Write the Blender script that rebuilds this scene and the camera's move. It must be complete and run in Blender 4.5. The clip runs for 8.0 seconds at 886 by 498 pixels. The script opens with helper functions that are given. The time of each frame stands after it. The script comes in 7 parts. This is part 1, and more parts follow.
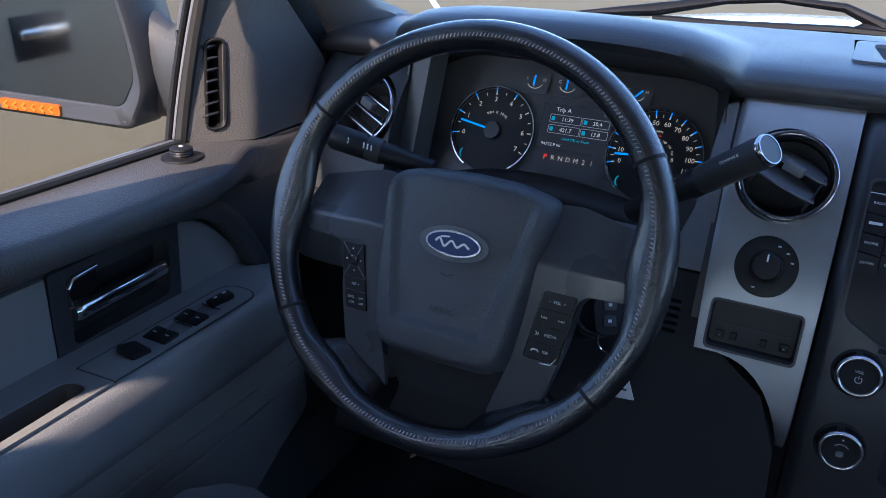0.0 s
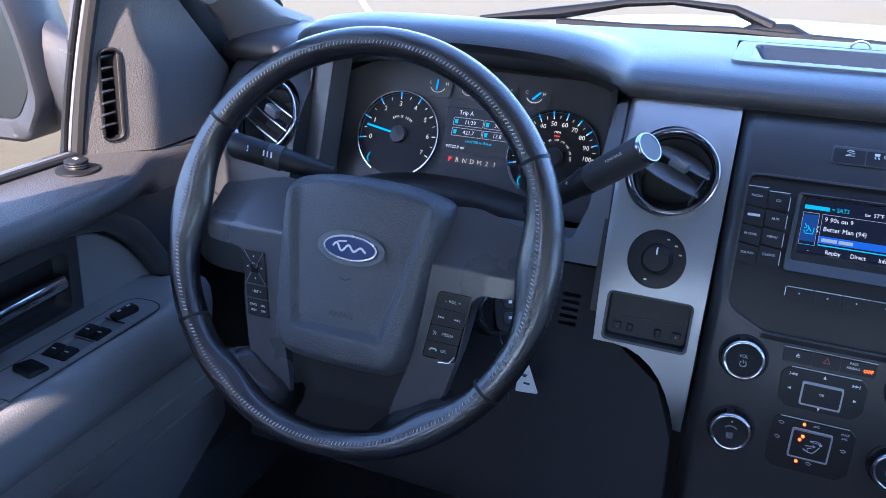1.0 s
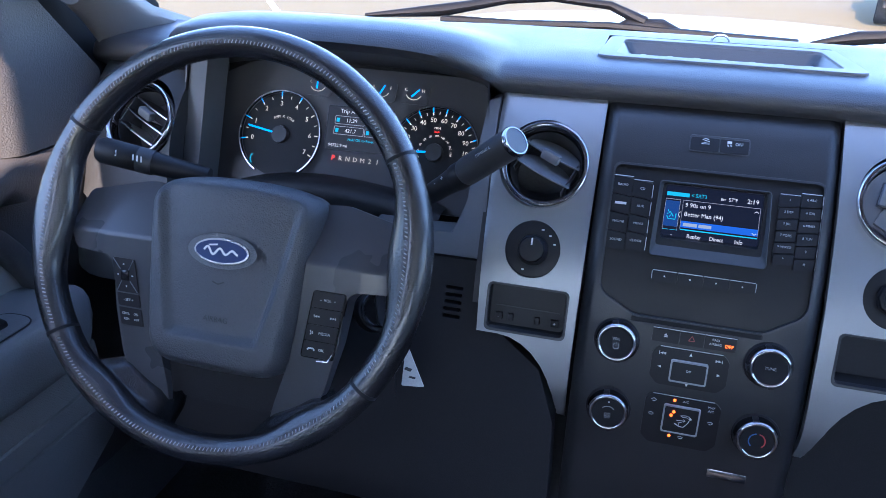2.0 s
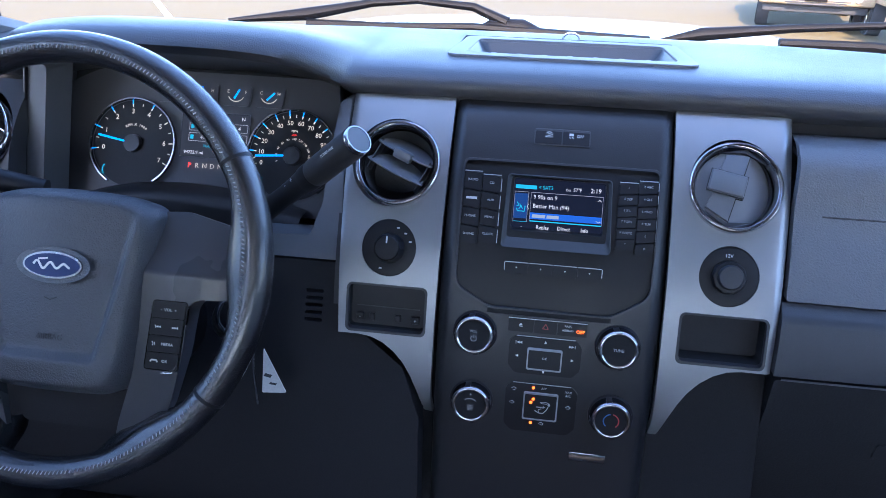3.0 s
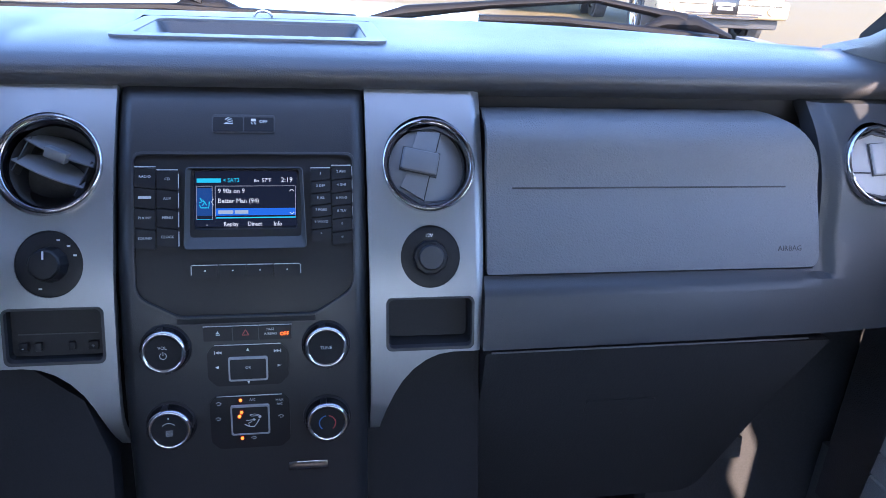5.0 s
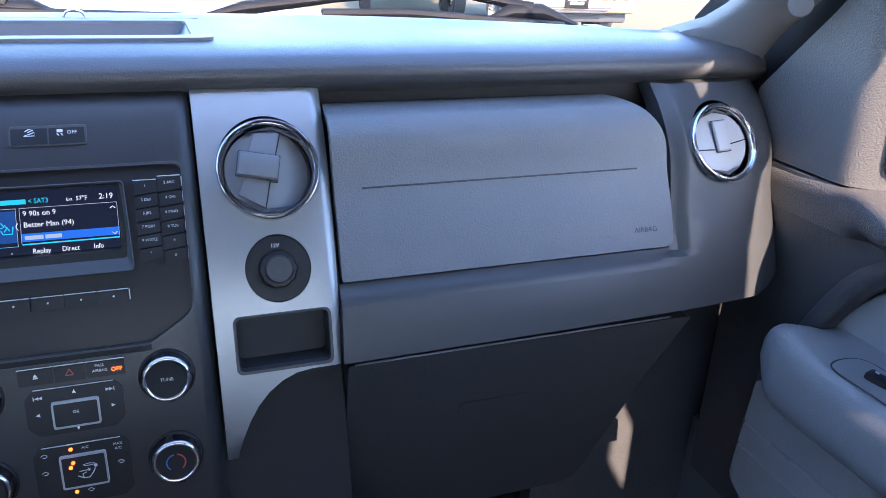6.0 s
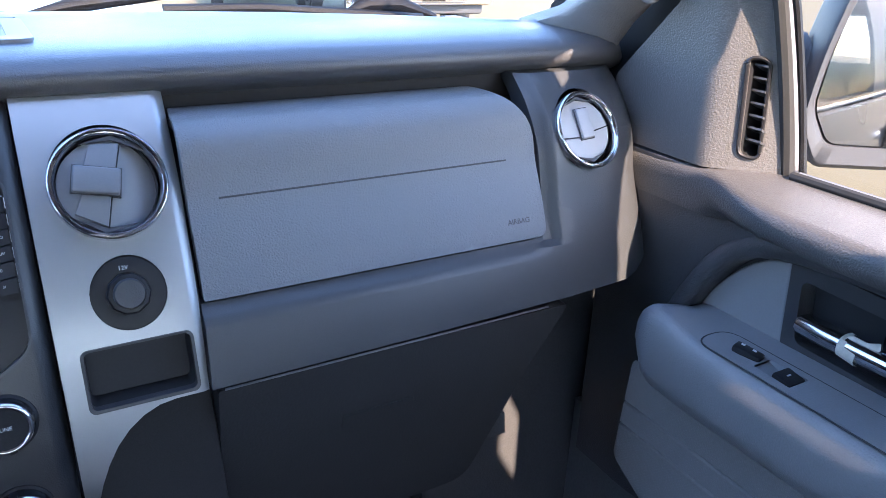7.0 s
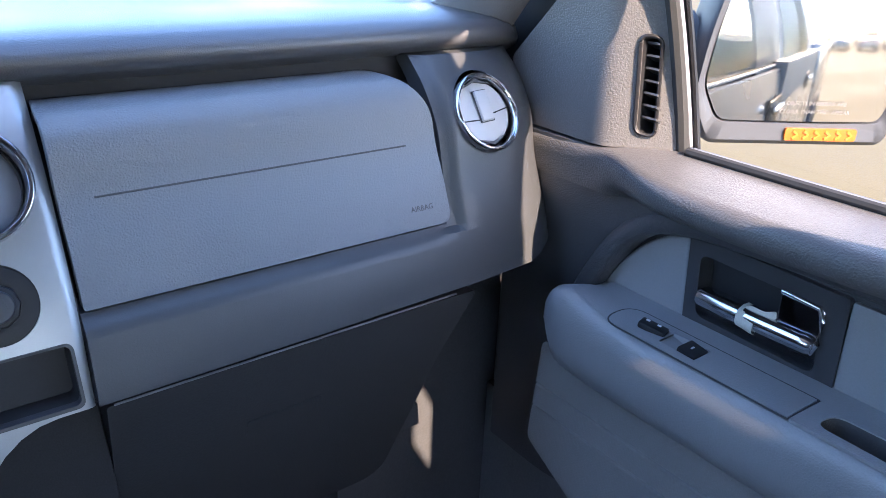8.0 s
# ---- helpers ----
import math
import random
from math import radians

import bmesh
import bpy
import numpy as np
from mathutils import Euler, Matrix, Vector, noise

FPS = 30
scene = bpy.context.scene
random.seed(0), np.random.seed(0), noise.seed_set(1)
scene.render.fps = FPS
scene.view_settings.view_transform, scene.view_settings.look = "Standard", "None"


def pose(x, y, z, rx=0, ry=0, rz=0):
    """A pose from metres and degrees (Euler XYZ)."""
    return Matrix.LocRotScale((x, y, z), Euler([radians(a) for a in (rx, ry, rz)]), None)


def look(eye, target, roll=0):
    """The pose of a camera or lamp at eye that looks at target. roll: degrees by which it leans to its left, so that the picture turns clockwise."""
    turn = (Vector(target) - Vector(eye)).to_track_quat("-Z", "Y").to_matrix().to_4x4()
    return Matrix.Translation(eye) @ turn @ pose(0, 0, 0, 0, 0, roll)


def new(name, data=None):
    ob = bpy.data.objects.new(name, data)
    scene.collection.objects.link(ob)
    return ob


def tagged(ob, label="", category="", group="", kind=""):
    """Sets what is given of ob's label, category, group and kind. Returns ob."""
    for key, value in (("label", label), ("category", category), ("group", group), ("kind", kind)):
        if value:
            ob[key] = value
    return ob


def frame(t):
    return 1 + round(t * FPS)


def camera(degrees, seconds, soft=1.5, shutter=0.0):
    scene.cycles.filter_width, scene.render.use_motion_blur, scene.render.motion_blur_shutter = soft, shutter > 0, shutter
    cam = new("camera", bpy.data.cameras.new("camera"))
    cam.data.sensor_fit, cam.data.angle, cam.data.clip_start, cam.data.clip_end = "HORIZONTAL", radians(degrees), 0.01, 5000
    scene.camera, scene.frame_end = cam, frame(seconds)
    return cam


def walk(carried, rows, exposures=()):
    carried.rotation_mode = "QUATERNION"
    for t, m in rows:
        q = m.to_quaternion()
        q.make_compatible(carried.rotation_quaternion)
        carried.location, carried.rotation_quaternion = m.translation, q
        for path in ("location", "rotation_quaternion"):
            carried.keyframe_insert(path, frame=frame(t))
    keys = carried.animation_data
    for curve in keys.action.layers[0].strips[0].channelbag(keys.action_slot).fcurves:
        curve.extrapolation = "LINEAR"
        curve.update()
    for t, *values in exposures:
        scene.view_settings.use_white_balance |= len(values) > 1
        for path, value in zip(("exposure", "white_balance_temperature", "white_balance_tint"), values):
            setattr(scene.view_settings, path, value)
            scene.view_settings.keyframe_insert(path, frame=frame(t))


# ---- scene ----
cam = camera(61.7, 8.0, soft=0.85)
PATH = [
    (0, (-0.163, -0.698, 1.533), (-0.974, 0.937, 0.716), 1.7),
    (0.5, (-0.146, -0.697, 1.535), (-0.894, 0.97, 0.723), 1.6),
    (1, (-0.121, -0.69, 1.539), (-0.793, 1.012, 0.732), 1.6),
    (2.3, (-0.059, -0.679, 1.542), (-0.471, 1.108, 0.743), 1.8),
    (2.5, (-0.043, -0.677, 1.54), (-0.418, 1.122, 0.751), 1.7),
    (3, (-0.014, -0.672, 1.537), (-0.27, 1.15, 0.752), 1.7),
    (3.5, (0.018, -0.665, 1.541), (-0.101, 1.171, 0.757), 1.8),
    (4, (0.044, -0.646, 1.536), (0.071, 1.191, 0.748), 2.1),
    (4.5, (0.055, -0.628, 1.525), (0.225, 1.2, 0.731), 2.6),
    (4.7, (0.06, -0.623, 1.526), (0.293, 1.195, 0.726), 2.9),
    (5.8, (0.108, -0.592, 1.508), (0.664, 1.169, 0.74), 2.1),
    (6, (0.109, -0.582, 1.508), (0.737, 1.15, 0.731), 2.2),
    (6.5, (0.115, -0.569, 1.504), (0.902, 1.1, 0.73), 2.2),
    (7, (0.125, -0.554, 1.504), (1.054, 1.036, 0.723), 2.1),
    (7.5, (0.134, -0.543, 1.498), (1.184, 0.964, 0.706), 2.2),
    (8, (0.14, -0.536, 1.497), (1.272, 0.903, 0.692), 2.4),
]
walk(cam, [(t, look(eye, target, roll)) for t, eye, target, roll in PATH],
     [(0.0, 2.05, 5280, 15), (0.2, 2.75, 5220, 16), (0.5, 3.08, 5120, 19), (1.2, 3.05, 5080, 20), (2.5, 3.12, 5330, 20), (4.5, 3.08, 5350, 21), (6.0, 3.38, 5480, 18), (8.0, 3.52, 5560, 16)])

# ---- light ----
SUN_ELEV, SUN_AZ = 37.0, 179.9          # degrees; azimuth clockwise from straight ahead
world = bpy.data.worlds.new("sky")
scene.world = world
world.use_nodes = True
wn = world.node_tree.nodes
sky = wn.new("ShaderNodeTexSky")
sky.sky_type = 'NISHITA'
sky.sun_disc = False
sky.sun_elevation = radians(SUN_ELEV)
sky.sun_rotation = radians(SUN_AZ)
wn["Background"].inputs["Strength"].default_value = 0.15
world.node_tree.links.new(sky.outputs[0], wn["Background"].inputs["Color"])
sun_data = bpy.data.lights.new("sun", 'SUN')
sun_data.energy, sun_data.angle, sun_data.color = 2.7, radians(0.55), (1.0, 0.72, 0.46)
sun = new("sun", sun_data)
_az, _el = radians(SUN_AZ), radians(SUN_ELEV)
sun.matrix_world = look((30 * math.sin(_az) * math.cos(_el), 30 * math.cos(_az) * math.cos(_el), 30 * math.sin(_el)), (0, 0, 0))


# ---- materials ----
def material(name, color, rough=0.5, metal=0.0, grain=0.0, grain_size=0.002, vary=0.12, bump=0.0, kind="noise", coat=0.0, emit=None, emit_strength=0.0, spec=0.5, sheen=0.0, big=0.15, deep=0.5):
    m = bpy.data.materials.new(name)
    m.use_nodes = True
    nt = m.node_tree
    n, l = nt.nodes, nt.links
    b = n["Principled BSDF"]
    b.inputs["Base Color"].default_value = (*color, 1)
    b.inputs["Roughness"].default_value = rough
    b.inputs["Metallic"].default_value = metal
    b.inputs["Specular IOR Level"].default_value = spec
    b.inputs["Coat Weight"].default_value = coat
    b.inputs["Coat Roughness"].default_value = 0.08
    b.inputs["Sheen Weight"].default_value = sheen
    if emit:
        b.inputs["Specular IOR Level"].default_value = 0.08
        b.inputs["Emission Color"].default_value = (*emit, 1)
        b.inputs["Emission Strength"].default_value = emit_strength
        return m
    co = n.new("ShaderNodeTexCoord")
    # large soft variation and fine grain in colour and roughness
    n1 = n.new("ShaderNodeTexNoise")
    n1.inputs["Scale"].default_value = 1.0 / big
    n1.inputs["Detail"].default_value = 4
    l.new(co.outputs["Object"], n1.inputs["Vector"])
    n2 = n.new("ShaderNodeTexNoise")
    n2.inputs["Scale"].default_value = 1.0 / grain_size
    n2.inputs["Detail"].default_value = 2
    l.new(co.outputs["Object"], n2.inputs["Vector"])
    mixn = n.new("ShaderNodeMath")
    mixn.operation = 'ADD'
    l.new(n1.outputs["Fac"], mixn.inputs[0])
    l.new(n2.outputs["Fac"], mixn.inputs[1])
    mr = n.new("ShaderNodeMapRange")
    mr.inputs["From Min"].default_value, mr.inputs["From Max"].default_value = 0.6, 1.4
    mr.inputs["To Min"].default_value, mr.inputs["To Max"].default_value = 1 - vary, 1 + vary
    l.new(mixn.outputs[0], mr.inputs["Value"])
    mul = n.new("ShaderNodeMix")
    mul.data_type, mul.blend_type = 'RGBA', 'MULTIPLY'
    mul.inputs["Factor"].default_value = 1.0
    mul.inputs["A"].default_value = (*color, 1)
    l.new(mr.outputs[0], mul.inputs["B"])
    l.new(mul.outputs["Result"], b.inputs["Base Color"])
    rr = n.new("ShaderNodeMapRange")
    rr.inputs["From Min"].default_value, rr.inputs["From Max"].default_value = 0.3, 0.7
    rr.inputs["To Min"].default_value, rr.inputs["To Max"].default_value = max(0.02, rough - 0.06), min(1, rough + 0.06)
    l.new(n1.outputs["Fac"], rr.inputs["Value"])
    l.new(rr.outputs[0], b.inputs["Roughness"])
    if bump > 0:
        bp = n.new("ShaderNodeBump")
        bp.inputs["Strength"].default_value = bump
        bp.inputs["Distance"].default_value = grain_size * deep
        if kind == "leather":
            v = n.new("ShaderNodeTexVoronoi")
            v.feature = 'SMOOTH_F1'
            v.inputs["Scale"].default_value = 1.0 / grain_size
            wob = n.new("ShaderNodeMix")
            wob.data_type = 'VECTOR'
            wob.inputs["Factor"].default_value = 0.0022
            l.new(co.outputs["Object"], wob.inputs["A"])
            l.new(n2.outputs["Color"], wob.inputs["B"])
            l.new(wob.outputs["Result"], v.inputs["Vector"])
            l.new(v.outputs["Distance"], bp.inputs["Height"])
            bp.invert = True
        elif kind == "crinkle":
            v = n.new("ShaderNodeTexVoronoi")
            v.feature = 'F1'
            v.inputs["Scale"].default_value = 1.0 / grain_size
            wob = n.new("ShaderNodeMix")
            wob.data_type = 'VECTOR'
            wob.inputs["Factor"].default_value = 0.004
            l.new(co.outputs["Object"], wob.inputs["A"])
            l.new(n2.outputs["Color"], wob.inputs["B"])
            l.new(wob.outputs["Result"], v.inputs["Vector"])
            l.new(v.outputs["Distance"], bp.inputs["Height"])
            bp.invert = True
        elif kind == "weave":
            w = n.new("ShaderNodeTexChecker")
            w.inputs["Scale"].default_value = 1.0 / grain_size
            l.new(co.outputs["Object"], w.inputs["Vector"])
            l.new(w.outputs["Fac"], bp.inputs["Height"])
        elif kind == "brushed":
            mp = n.new("ShaderNodeMapping")
            mp.inputs["Scale"].default_value = (1, 30, 30)
            l.new(co.outputs["Object"], mp.inputs["Vector"])
            l.new(mp.outputs[0], n2.inputs["Vector"])
            l.new(n2.outputs["Fac"], bp.inputs["Height"])
        else:
            l.new(n2.outputs["Fac"], bp.inputs["Height"])
        l.new(bp.outputs[0], b.inputs["Normal"])
    return m


def glass(name, tint=(1, 1, 1), gloss=0.05):
    """A thin pane: clear with a faint mirror reflection."""
    m = bpy.data.materials.new(name)
    m.use_nodes = True
    n, l = m.node_tree.nodes, m.node_tree.links
    n.remove(n["Principled BSDF"])
    tr, gl, mix = n.new("ShaderNodeBsdfTransparent"), n.new("ShaderNodeBsdfGlossy"), n.new("ShaderNodeMixShader")
    tr.inputs["Color"].default_value = (*tint, 1)
    gl.inputs["Roughness"].default_value = 0.0
    mix.inputs[0].default_value = gloss
    l.new(tr.outputs[0], mix.inputs[1])
    l.new(gl.outputs[0], mix.inputs[2])
    l.new(mix.outputs[0], n["Material Output"].inputs["Surface"])
    return m


PAD = material("pad_vinyl", (0.066, 0.067, 0.073), 0.40, grain_size=0.0014, bump=0.55, kind="leather", vary=0.08, spec=0.6, deep=0.35)
CHAR = material("charcoal_plastic", (0.042, 0.043, 0.047), 0.46, grain_size=0.0012, bump=0.22, kind="leather", vary=0.08)
GREY = material("grey_vinyl", (0.142, 0.150, 0.163), 0.45, grain_size=0.0016, bump=0.8, kind="leather", vary=0.06, deep=0.45)
GREYP = material("grey_plastic", (0.145, 0.152, 0.164), 0.45, grain_size=0.0012, bump=0.12, vary=0.07)
SAIL = material("pebbled_plastic", (0.116, 0.112, 0.110), 0.44, grain_size=0.0018, bump=0.8, kind="leather", vary=0.10, deep=0.42)
SILVER = material("silver_paint", (0.315, 0.325, 0.335), 0.38, metal=0.6, grain_size=0.0006, bump=0.05, vary=0.06)
CHROME = material("chrome", (0.66, 0.66, 0.68), 0.11, metal=1.0, vary=0.03)
SATIN = material("satin_chrome", (0.55, 0.56, 0.58), 0.25, metal=1.0, vary=0.05)
KNEE = material("black_knee_plastic", (0.021, 0.021, 0.023), 0.6, grain_size=0.0014, bump=0.15, vary=0.15, spec=0.18)
BLACK = material("black_plastic", (0.015, 0.015, 0.017), 0.45, grain_size=0.0012, bump=0.10, vary=0.15, spec=0.32)
GLOSSB = material("gloss_black", (0.012, 0.012, 0.014), 0.20, vary=0.10)
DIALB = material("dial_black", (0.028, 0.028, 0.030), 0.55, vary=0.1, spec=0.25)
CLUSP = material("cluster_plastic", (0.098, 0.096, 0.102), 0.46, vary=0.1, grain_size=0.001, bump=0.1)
PALE = material("pale_grey_plastic", (0.36, 0.36, 0.37), 0.42, grain_size=0.001, vary=0.05)
DARK = material("dark_trim", (0.062, 0.063, 0.067), 0.7, vary=0.15, grain_size=0.003, bump=0.2, spec=0.2)
HUBV = material("hub_vinyl", (0.074, 0.077, 0.085), 0.42, grain_size=0.0015, bump=0.7, kind="leather", vary=0.06, deep=0.45)
SPOKEP = material("spoke_plastic", (0.066, 0.068, 0.076), 0.30, grain_size=0.001, bump=0.06, vary=0.08)
LEATHER = material("rim_leather", (0.012, 0.012, 0.014), 0.17, grain_size=0.0020, bump=0.85, kind="crinkle", vary=0.10, spec=1.0, coat=0.6, deep=0.24)
WIPER = material("wiper_black", (0.007, 0.007, 0.008), 0.6, vary=0.15, spec=0.15)
RUBBER = material("rubber", (0.014, 0.014, 0.014), 0.7, vary=0.2, bump=0.1)
CLOTH = material("grey_cloth", (0.235, 0.230, 0.228), 0.85, grain_size=0.0022, bump=0.6, kind="weave", vary=0.12, sheen=0.15)
SEATC = material("seat_cloth", (0.13, 0.13, 0.14), 0.9, grain_size=0.003, bump=0.5, kind="weave", vary=0.15, sheen=0.2)
FOOT = material("footwell_trim", (0.125, 0.127, 0.132), 0.7, vary=0.15, grain_size=0.004, bump=0.3)
CARPET = material("carpet", (0.065, 0.065, 0.067), 0.95, grain_size=0.004, bump=0.8, vary=0.35)
LINER = material("headliner", (0.24, 0.235, 0.22), 0.9, grain_size=0.003, bump=0.3, vary=0.08)
PANELG = material("panel_plastic", (0.046, 0.049, 0.054), 0.42, grain_size=0.0012, bump=0.2, kind="leather", vary=0.08)
GLOVE = material("glove_box_plastic", (0.034, 0.035, 0.037), 0.6, vary=0.12, grain_size=0.002, bump=0.2, kind="leather", spec=0.25)
DOORG = material("door_vinyl", (0.25, 0.254, 0.263), 0.47, grain_size=0.0017, bump=0.5, kind="leather", vary=0.06)
DOORP = material("door_insert_plastic", (0.245, 0.248, 0.255), 0.43, grain_size=0.0014, bump=0.15, vary=0.07)
BELT = material("belt_plastic", (0.076, 0.073, 0.072), 0.44, grain_size=0.0018, bump=0.8, kind="leather", vary=0.10, deep=0.42)
DOORC = material("door_trim_plastic", (0.056, 0.057, 0.061), 0.46, grain_size=0.0018, bump=0.6, kind="leather", vary=0.08)
DCHROME = material("dark_chrome", (0.48, 0.48, 0.50), 0.14, metal=1.0, vary=0.05)
PADDLE = material("dark_mirror_chrome", (0.26, 0.26, 0.28), 0.10, metal=1.0, vary=0.08)
GAUGEC = material("gauge_chrome", (0.42, 0.42, 0.44), 0.22, metal=1.0, vary=0.05)
STACKP = material("stack_plastic", (0.024, 0.025, 0.028), 0.36, grain_size=0.0011, bump=0.2, kind="leather", vary=0.08)
PILLAR = material("pillar_trim", (0.175, 0.170, 0.168), 0.52, grain_size=0.0018, bump=0.5, kind="leather", vary=0.08)
GLASS = glass("window_glass", (0.93, 0.95, 0.94))
DOOR_GLASS = glass("door_glass", (0.70, 0.70, 0.69), 0.06)
MIRROR = material("mirror_silver", (0.58, 0.57, 0.54), 0.015, metal=1.0, vary=0.01)
BODY = material("grey_metallic_paint", (0.17, 0.18, 0.20), 0.30, metal=0.55, coat=0.9, vary=0.04)
TAN = material("tan_metallic_paint", (0.42, 0.33, 0.22), 0.32, metal=0.35, coat=0.8, vary=0.05)
WHITE_INK = material("white_ink", (0.80, 0.80, 0.80), 0.5, vary=0.02)
GREY_INK = material("grey_ink", (0.62, 0.62, 0.64), 0.5, vary=0.02)
EMB = material("embossed_mark", (0.030, 0.031, 0.034), 0.5, vary=0.05)
BLUE_ENAMEL = material("blue_enamel", (0.010, 0.03, 0.12), 0.35, coat=0.1, vary=0.05)
AMBER = material("amber_lens", (0.50, 0.13, 0.012), 0.25, vary=0.1)
STITCH = material("thread", (0.42, 0.42, 0.44), 0.7, vary=0.1)
ORANGE_LED = material("orange_lamp", (1, 0.3, 0.02), emit=(1.0, 0.10, 0.008), emit_strength=0.55)
RED_LED = material("red_lamp", (1, 0.05, 0.03), emit=(1.0, 0.05, 0.035), emit_strength=0.22)
BLUE_LED = material("blue_lamp", (0.05, 0.4, 1), emit=(0.03, 0.36, 1.0), emit_strength=0.15)
SCREEN = material("screen_glow", (0, 0, 0), emit=(0.003, 0.004, 0.008), emit_strength=0.45)
SCREENB = material("screen_blue", (0, 0, 0), emit=(0.02, 0.09, 0.36), emit_strength=0.20)
SOFTG = material("soft_white_glow", (0, 0, 0), emit=(0.62, 0.72, 0.85), emit_strength=0.075)
ICONF = material("icon_field_glow", (0, 0, 0), emit=(0.012, 0.04, 0.13), emit_strength=0.2)
CYAN = material("cyan_glow", (0, 0, 0), emit=(0.06, 0.62, 0.80), emit_strength=0.105)
WHITEG = material("white_glow", (0, 0, 0), emit=(0.85, 0.85, 0.85), emit_strength=0.125)
GREYG = material("grey_glow", (0, 0, 0), emit=(0.5, 0.5, 0.55), emit_strength=0.10)
CREAM = material("cream_ink", (0.62, 0.55, 0.44), emit=(0.75, 0.62, 0.45), emit_strength=0.126)


# ---- makers ----
def part(name, bm, mat, parent=None, label="", bevel=0.0, sharp=38, segs=2):
    bmesh.ops.recalc_face_normals(bm, faces=bm.faces)
    me = bpy.data.meshes.new(name)
    bm.to_mesh(me)
    bm.free()
    for p in me.polygons:
        p.use_smooth = True
    me.set_sharp_from_angle(angle=radians(sharp))
    if mat:
        me.materials.append(mat)
    ob = new(name, me)
    if parent:
        ob.parent = parent
    if label:
        ob["label"] = label
    if bevel:
        md = ob.modifiers.new("edge", 'BEVEL')
        md.width, md.segments, md.limit_method, md.angle_limit = bevel, segs, 'ANGLE', radians(45)
        md.harden_normals = True
    return ob


def thing(name, label, category, group="", kind="", at=(0, 0, 0)):
    ob = new(name)
    ob.empty_display_size = 0.05
    ob.location = at
    return tagged(ob, label, category, group, kind)


def solo(name, bm, mat, label, category, group="", kind="", bevel=0.0, sharp=38):
    return tagged(part(name, bm, mat, None, "", bevel, sharp), label, category, group, kind)


def panel(outline, mapf, thick, holes=(), cuts_a=(), cuts_b=()):
    """A plate from a flat outline (a, b) with holes, bent by mapf(a, b, depth)."""
    bm = bmesh.new()
    for loop in (outline, *holes):
        vs = [bm.verts.new((a, b, 0)) for a, b in loop]
        for i in range(len(vs)):
            bm.edges.new((vs[i], vs[i - 1]))
    bmesh.ops.triangle_fill(bm, use_beauty=True, use_dissolve=False, edges=bm.edges[:])
    for axis, cuts in ((0, cuts_a), (1, cuts_b)):
        no = Vector((1, 0, 0)) if axis == 0 else Vector((0, 1, 0))
        for c in cuts:
            bmesh.ops.bisect_plane(bm, geom=bm.verts[:] + bm.edges[:] + bm.faces[:], plane_co=no * c, plane_no=no, dist=1e-6)
    ext = bmesh.ops.extrude_face_region(bm, geom=bm.faces[:])
    for v in ext["geom"]:
        if isinstance(v, bmesh.types.BMVert):
            v.co.z = 1.0
    for v in bm.verts:
        v.co = Vector(mapf(v.co.x, v.co.y, thick if v.co.z > 0.5 else 0.0))
    return bm


def loft(rows, closed=False, caps=False):
    bm = bmesh.new()
    vs = [[bm.verts.new(p) for p in r] for r in rows]
    for a, b in zip(vs, vs[1:]):
        n = len(a)
        for i in range(n if closed else n - 1):
            j = (i + 1) % n
            bm.faces.new((a[i], a[j], b[j], b[i]))
    if caps:
        bm.faces.new(vs[0])
        bm.faces.new(vs[-1][::-1])
    return bm


def lathe(profile, segs=32, m=Matrix(), cap=False):
    """Turns (radius, height) about the local z axis."""
    rows = [[m @ Vector((r * math.cos(2 * math.pi * i / segs), r * math.sin(2 * math.pi * i / segs), h)) for i in range(segs)] for r, h in profile]
    return loft(rows, closed=True, caps=cap)


def tube(pts, radii, segs=10, flat=1.0):
    pts = [Vector(p) for p in pts]
    rows = []
    if not isinstance(radii, (list, tuple)):
        radii = [radii] * len(pts)
    up = Vector((0, 0, 1))
    for i, p in enumerate(pts):
        d = (pts[min(i + 1, len(pts) - 1)] - pts[max(i - 1, 0)]).normalized()
        s = d.cross(up)
        s = s.normalized() if s.length > 1e-4 else Vector((1, 0, 0))
        u = s.cross(d).normalized()
        rows.append([p + (s * math.cos(2 * math.pi * k / segs) + u * math.sin(2 * math.pi * k / segs) * flat) * radii[i] for k in range(segs)])
    return loft(rows, closed=True, caps=True)


def box(sx, sy, sz, m=Matrix(), bevel=0.0, segs=2):
    bm = bmesh.new()
    bmesh.ops.create_cube(bm, size=1)
    for v in bm.verts:
        v.co = Vector((v.co.x * sx, v.co.y * sy, v.co.z * sz))
    if bevel:
        bmesh.ops.bevel(bm, geom=bm.edges[:], offset=bevel, segments=segs, profile=0.5, affect='EDGES')
    bm.transform(m)
    return bm


def join(*bms):
    out = bmesh.new()
    for b in bms:
        me = bpy.data.meshes.new("tmp")
        b.to_mesh(me)
        b.free()
        out.from_mesh(me)
        bpy.data.meshes.remove(me)
    return out


def rrect(x0, y0, x1, y1, r, n=5):
    pts = []
    for cx, cy, a in ((x1 - r, y1 - r, 0), (x0 + r, y1 - r, 90), (x0 + r, y0 + r, 180), (x1 - r, y0 + r, 270)):
        for i in range(n + 1):
            t = radians(a + 90 * i / n)
            pts.append((cx + r * math.cos(t), cy + r * math.sin(t)))
    return pts


def circle(cx, cy, r, n=40, ry=None):
    return [(cx + r * math.cos(2 * math.pi * i / n), cy + (ry or r) * math.sin(2 * math.pi * i / n)) for i in range(n)]


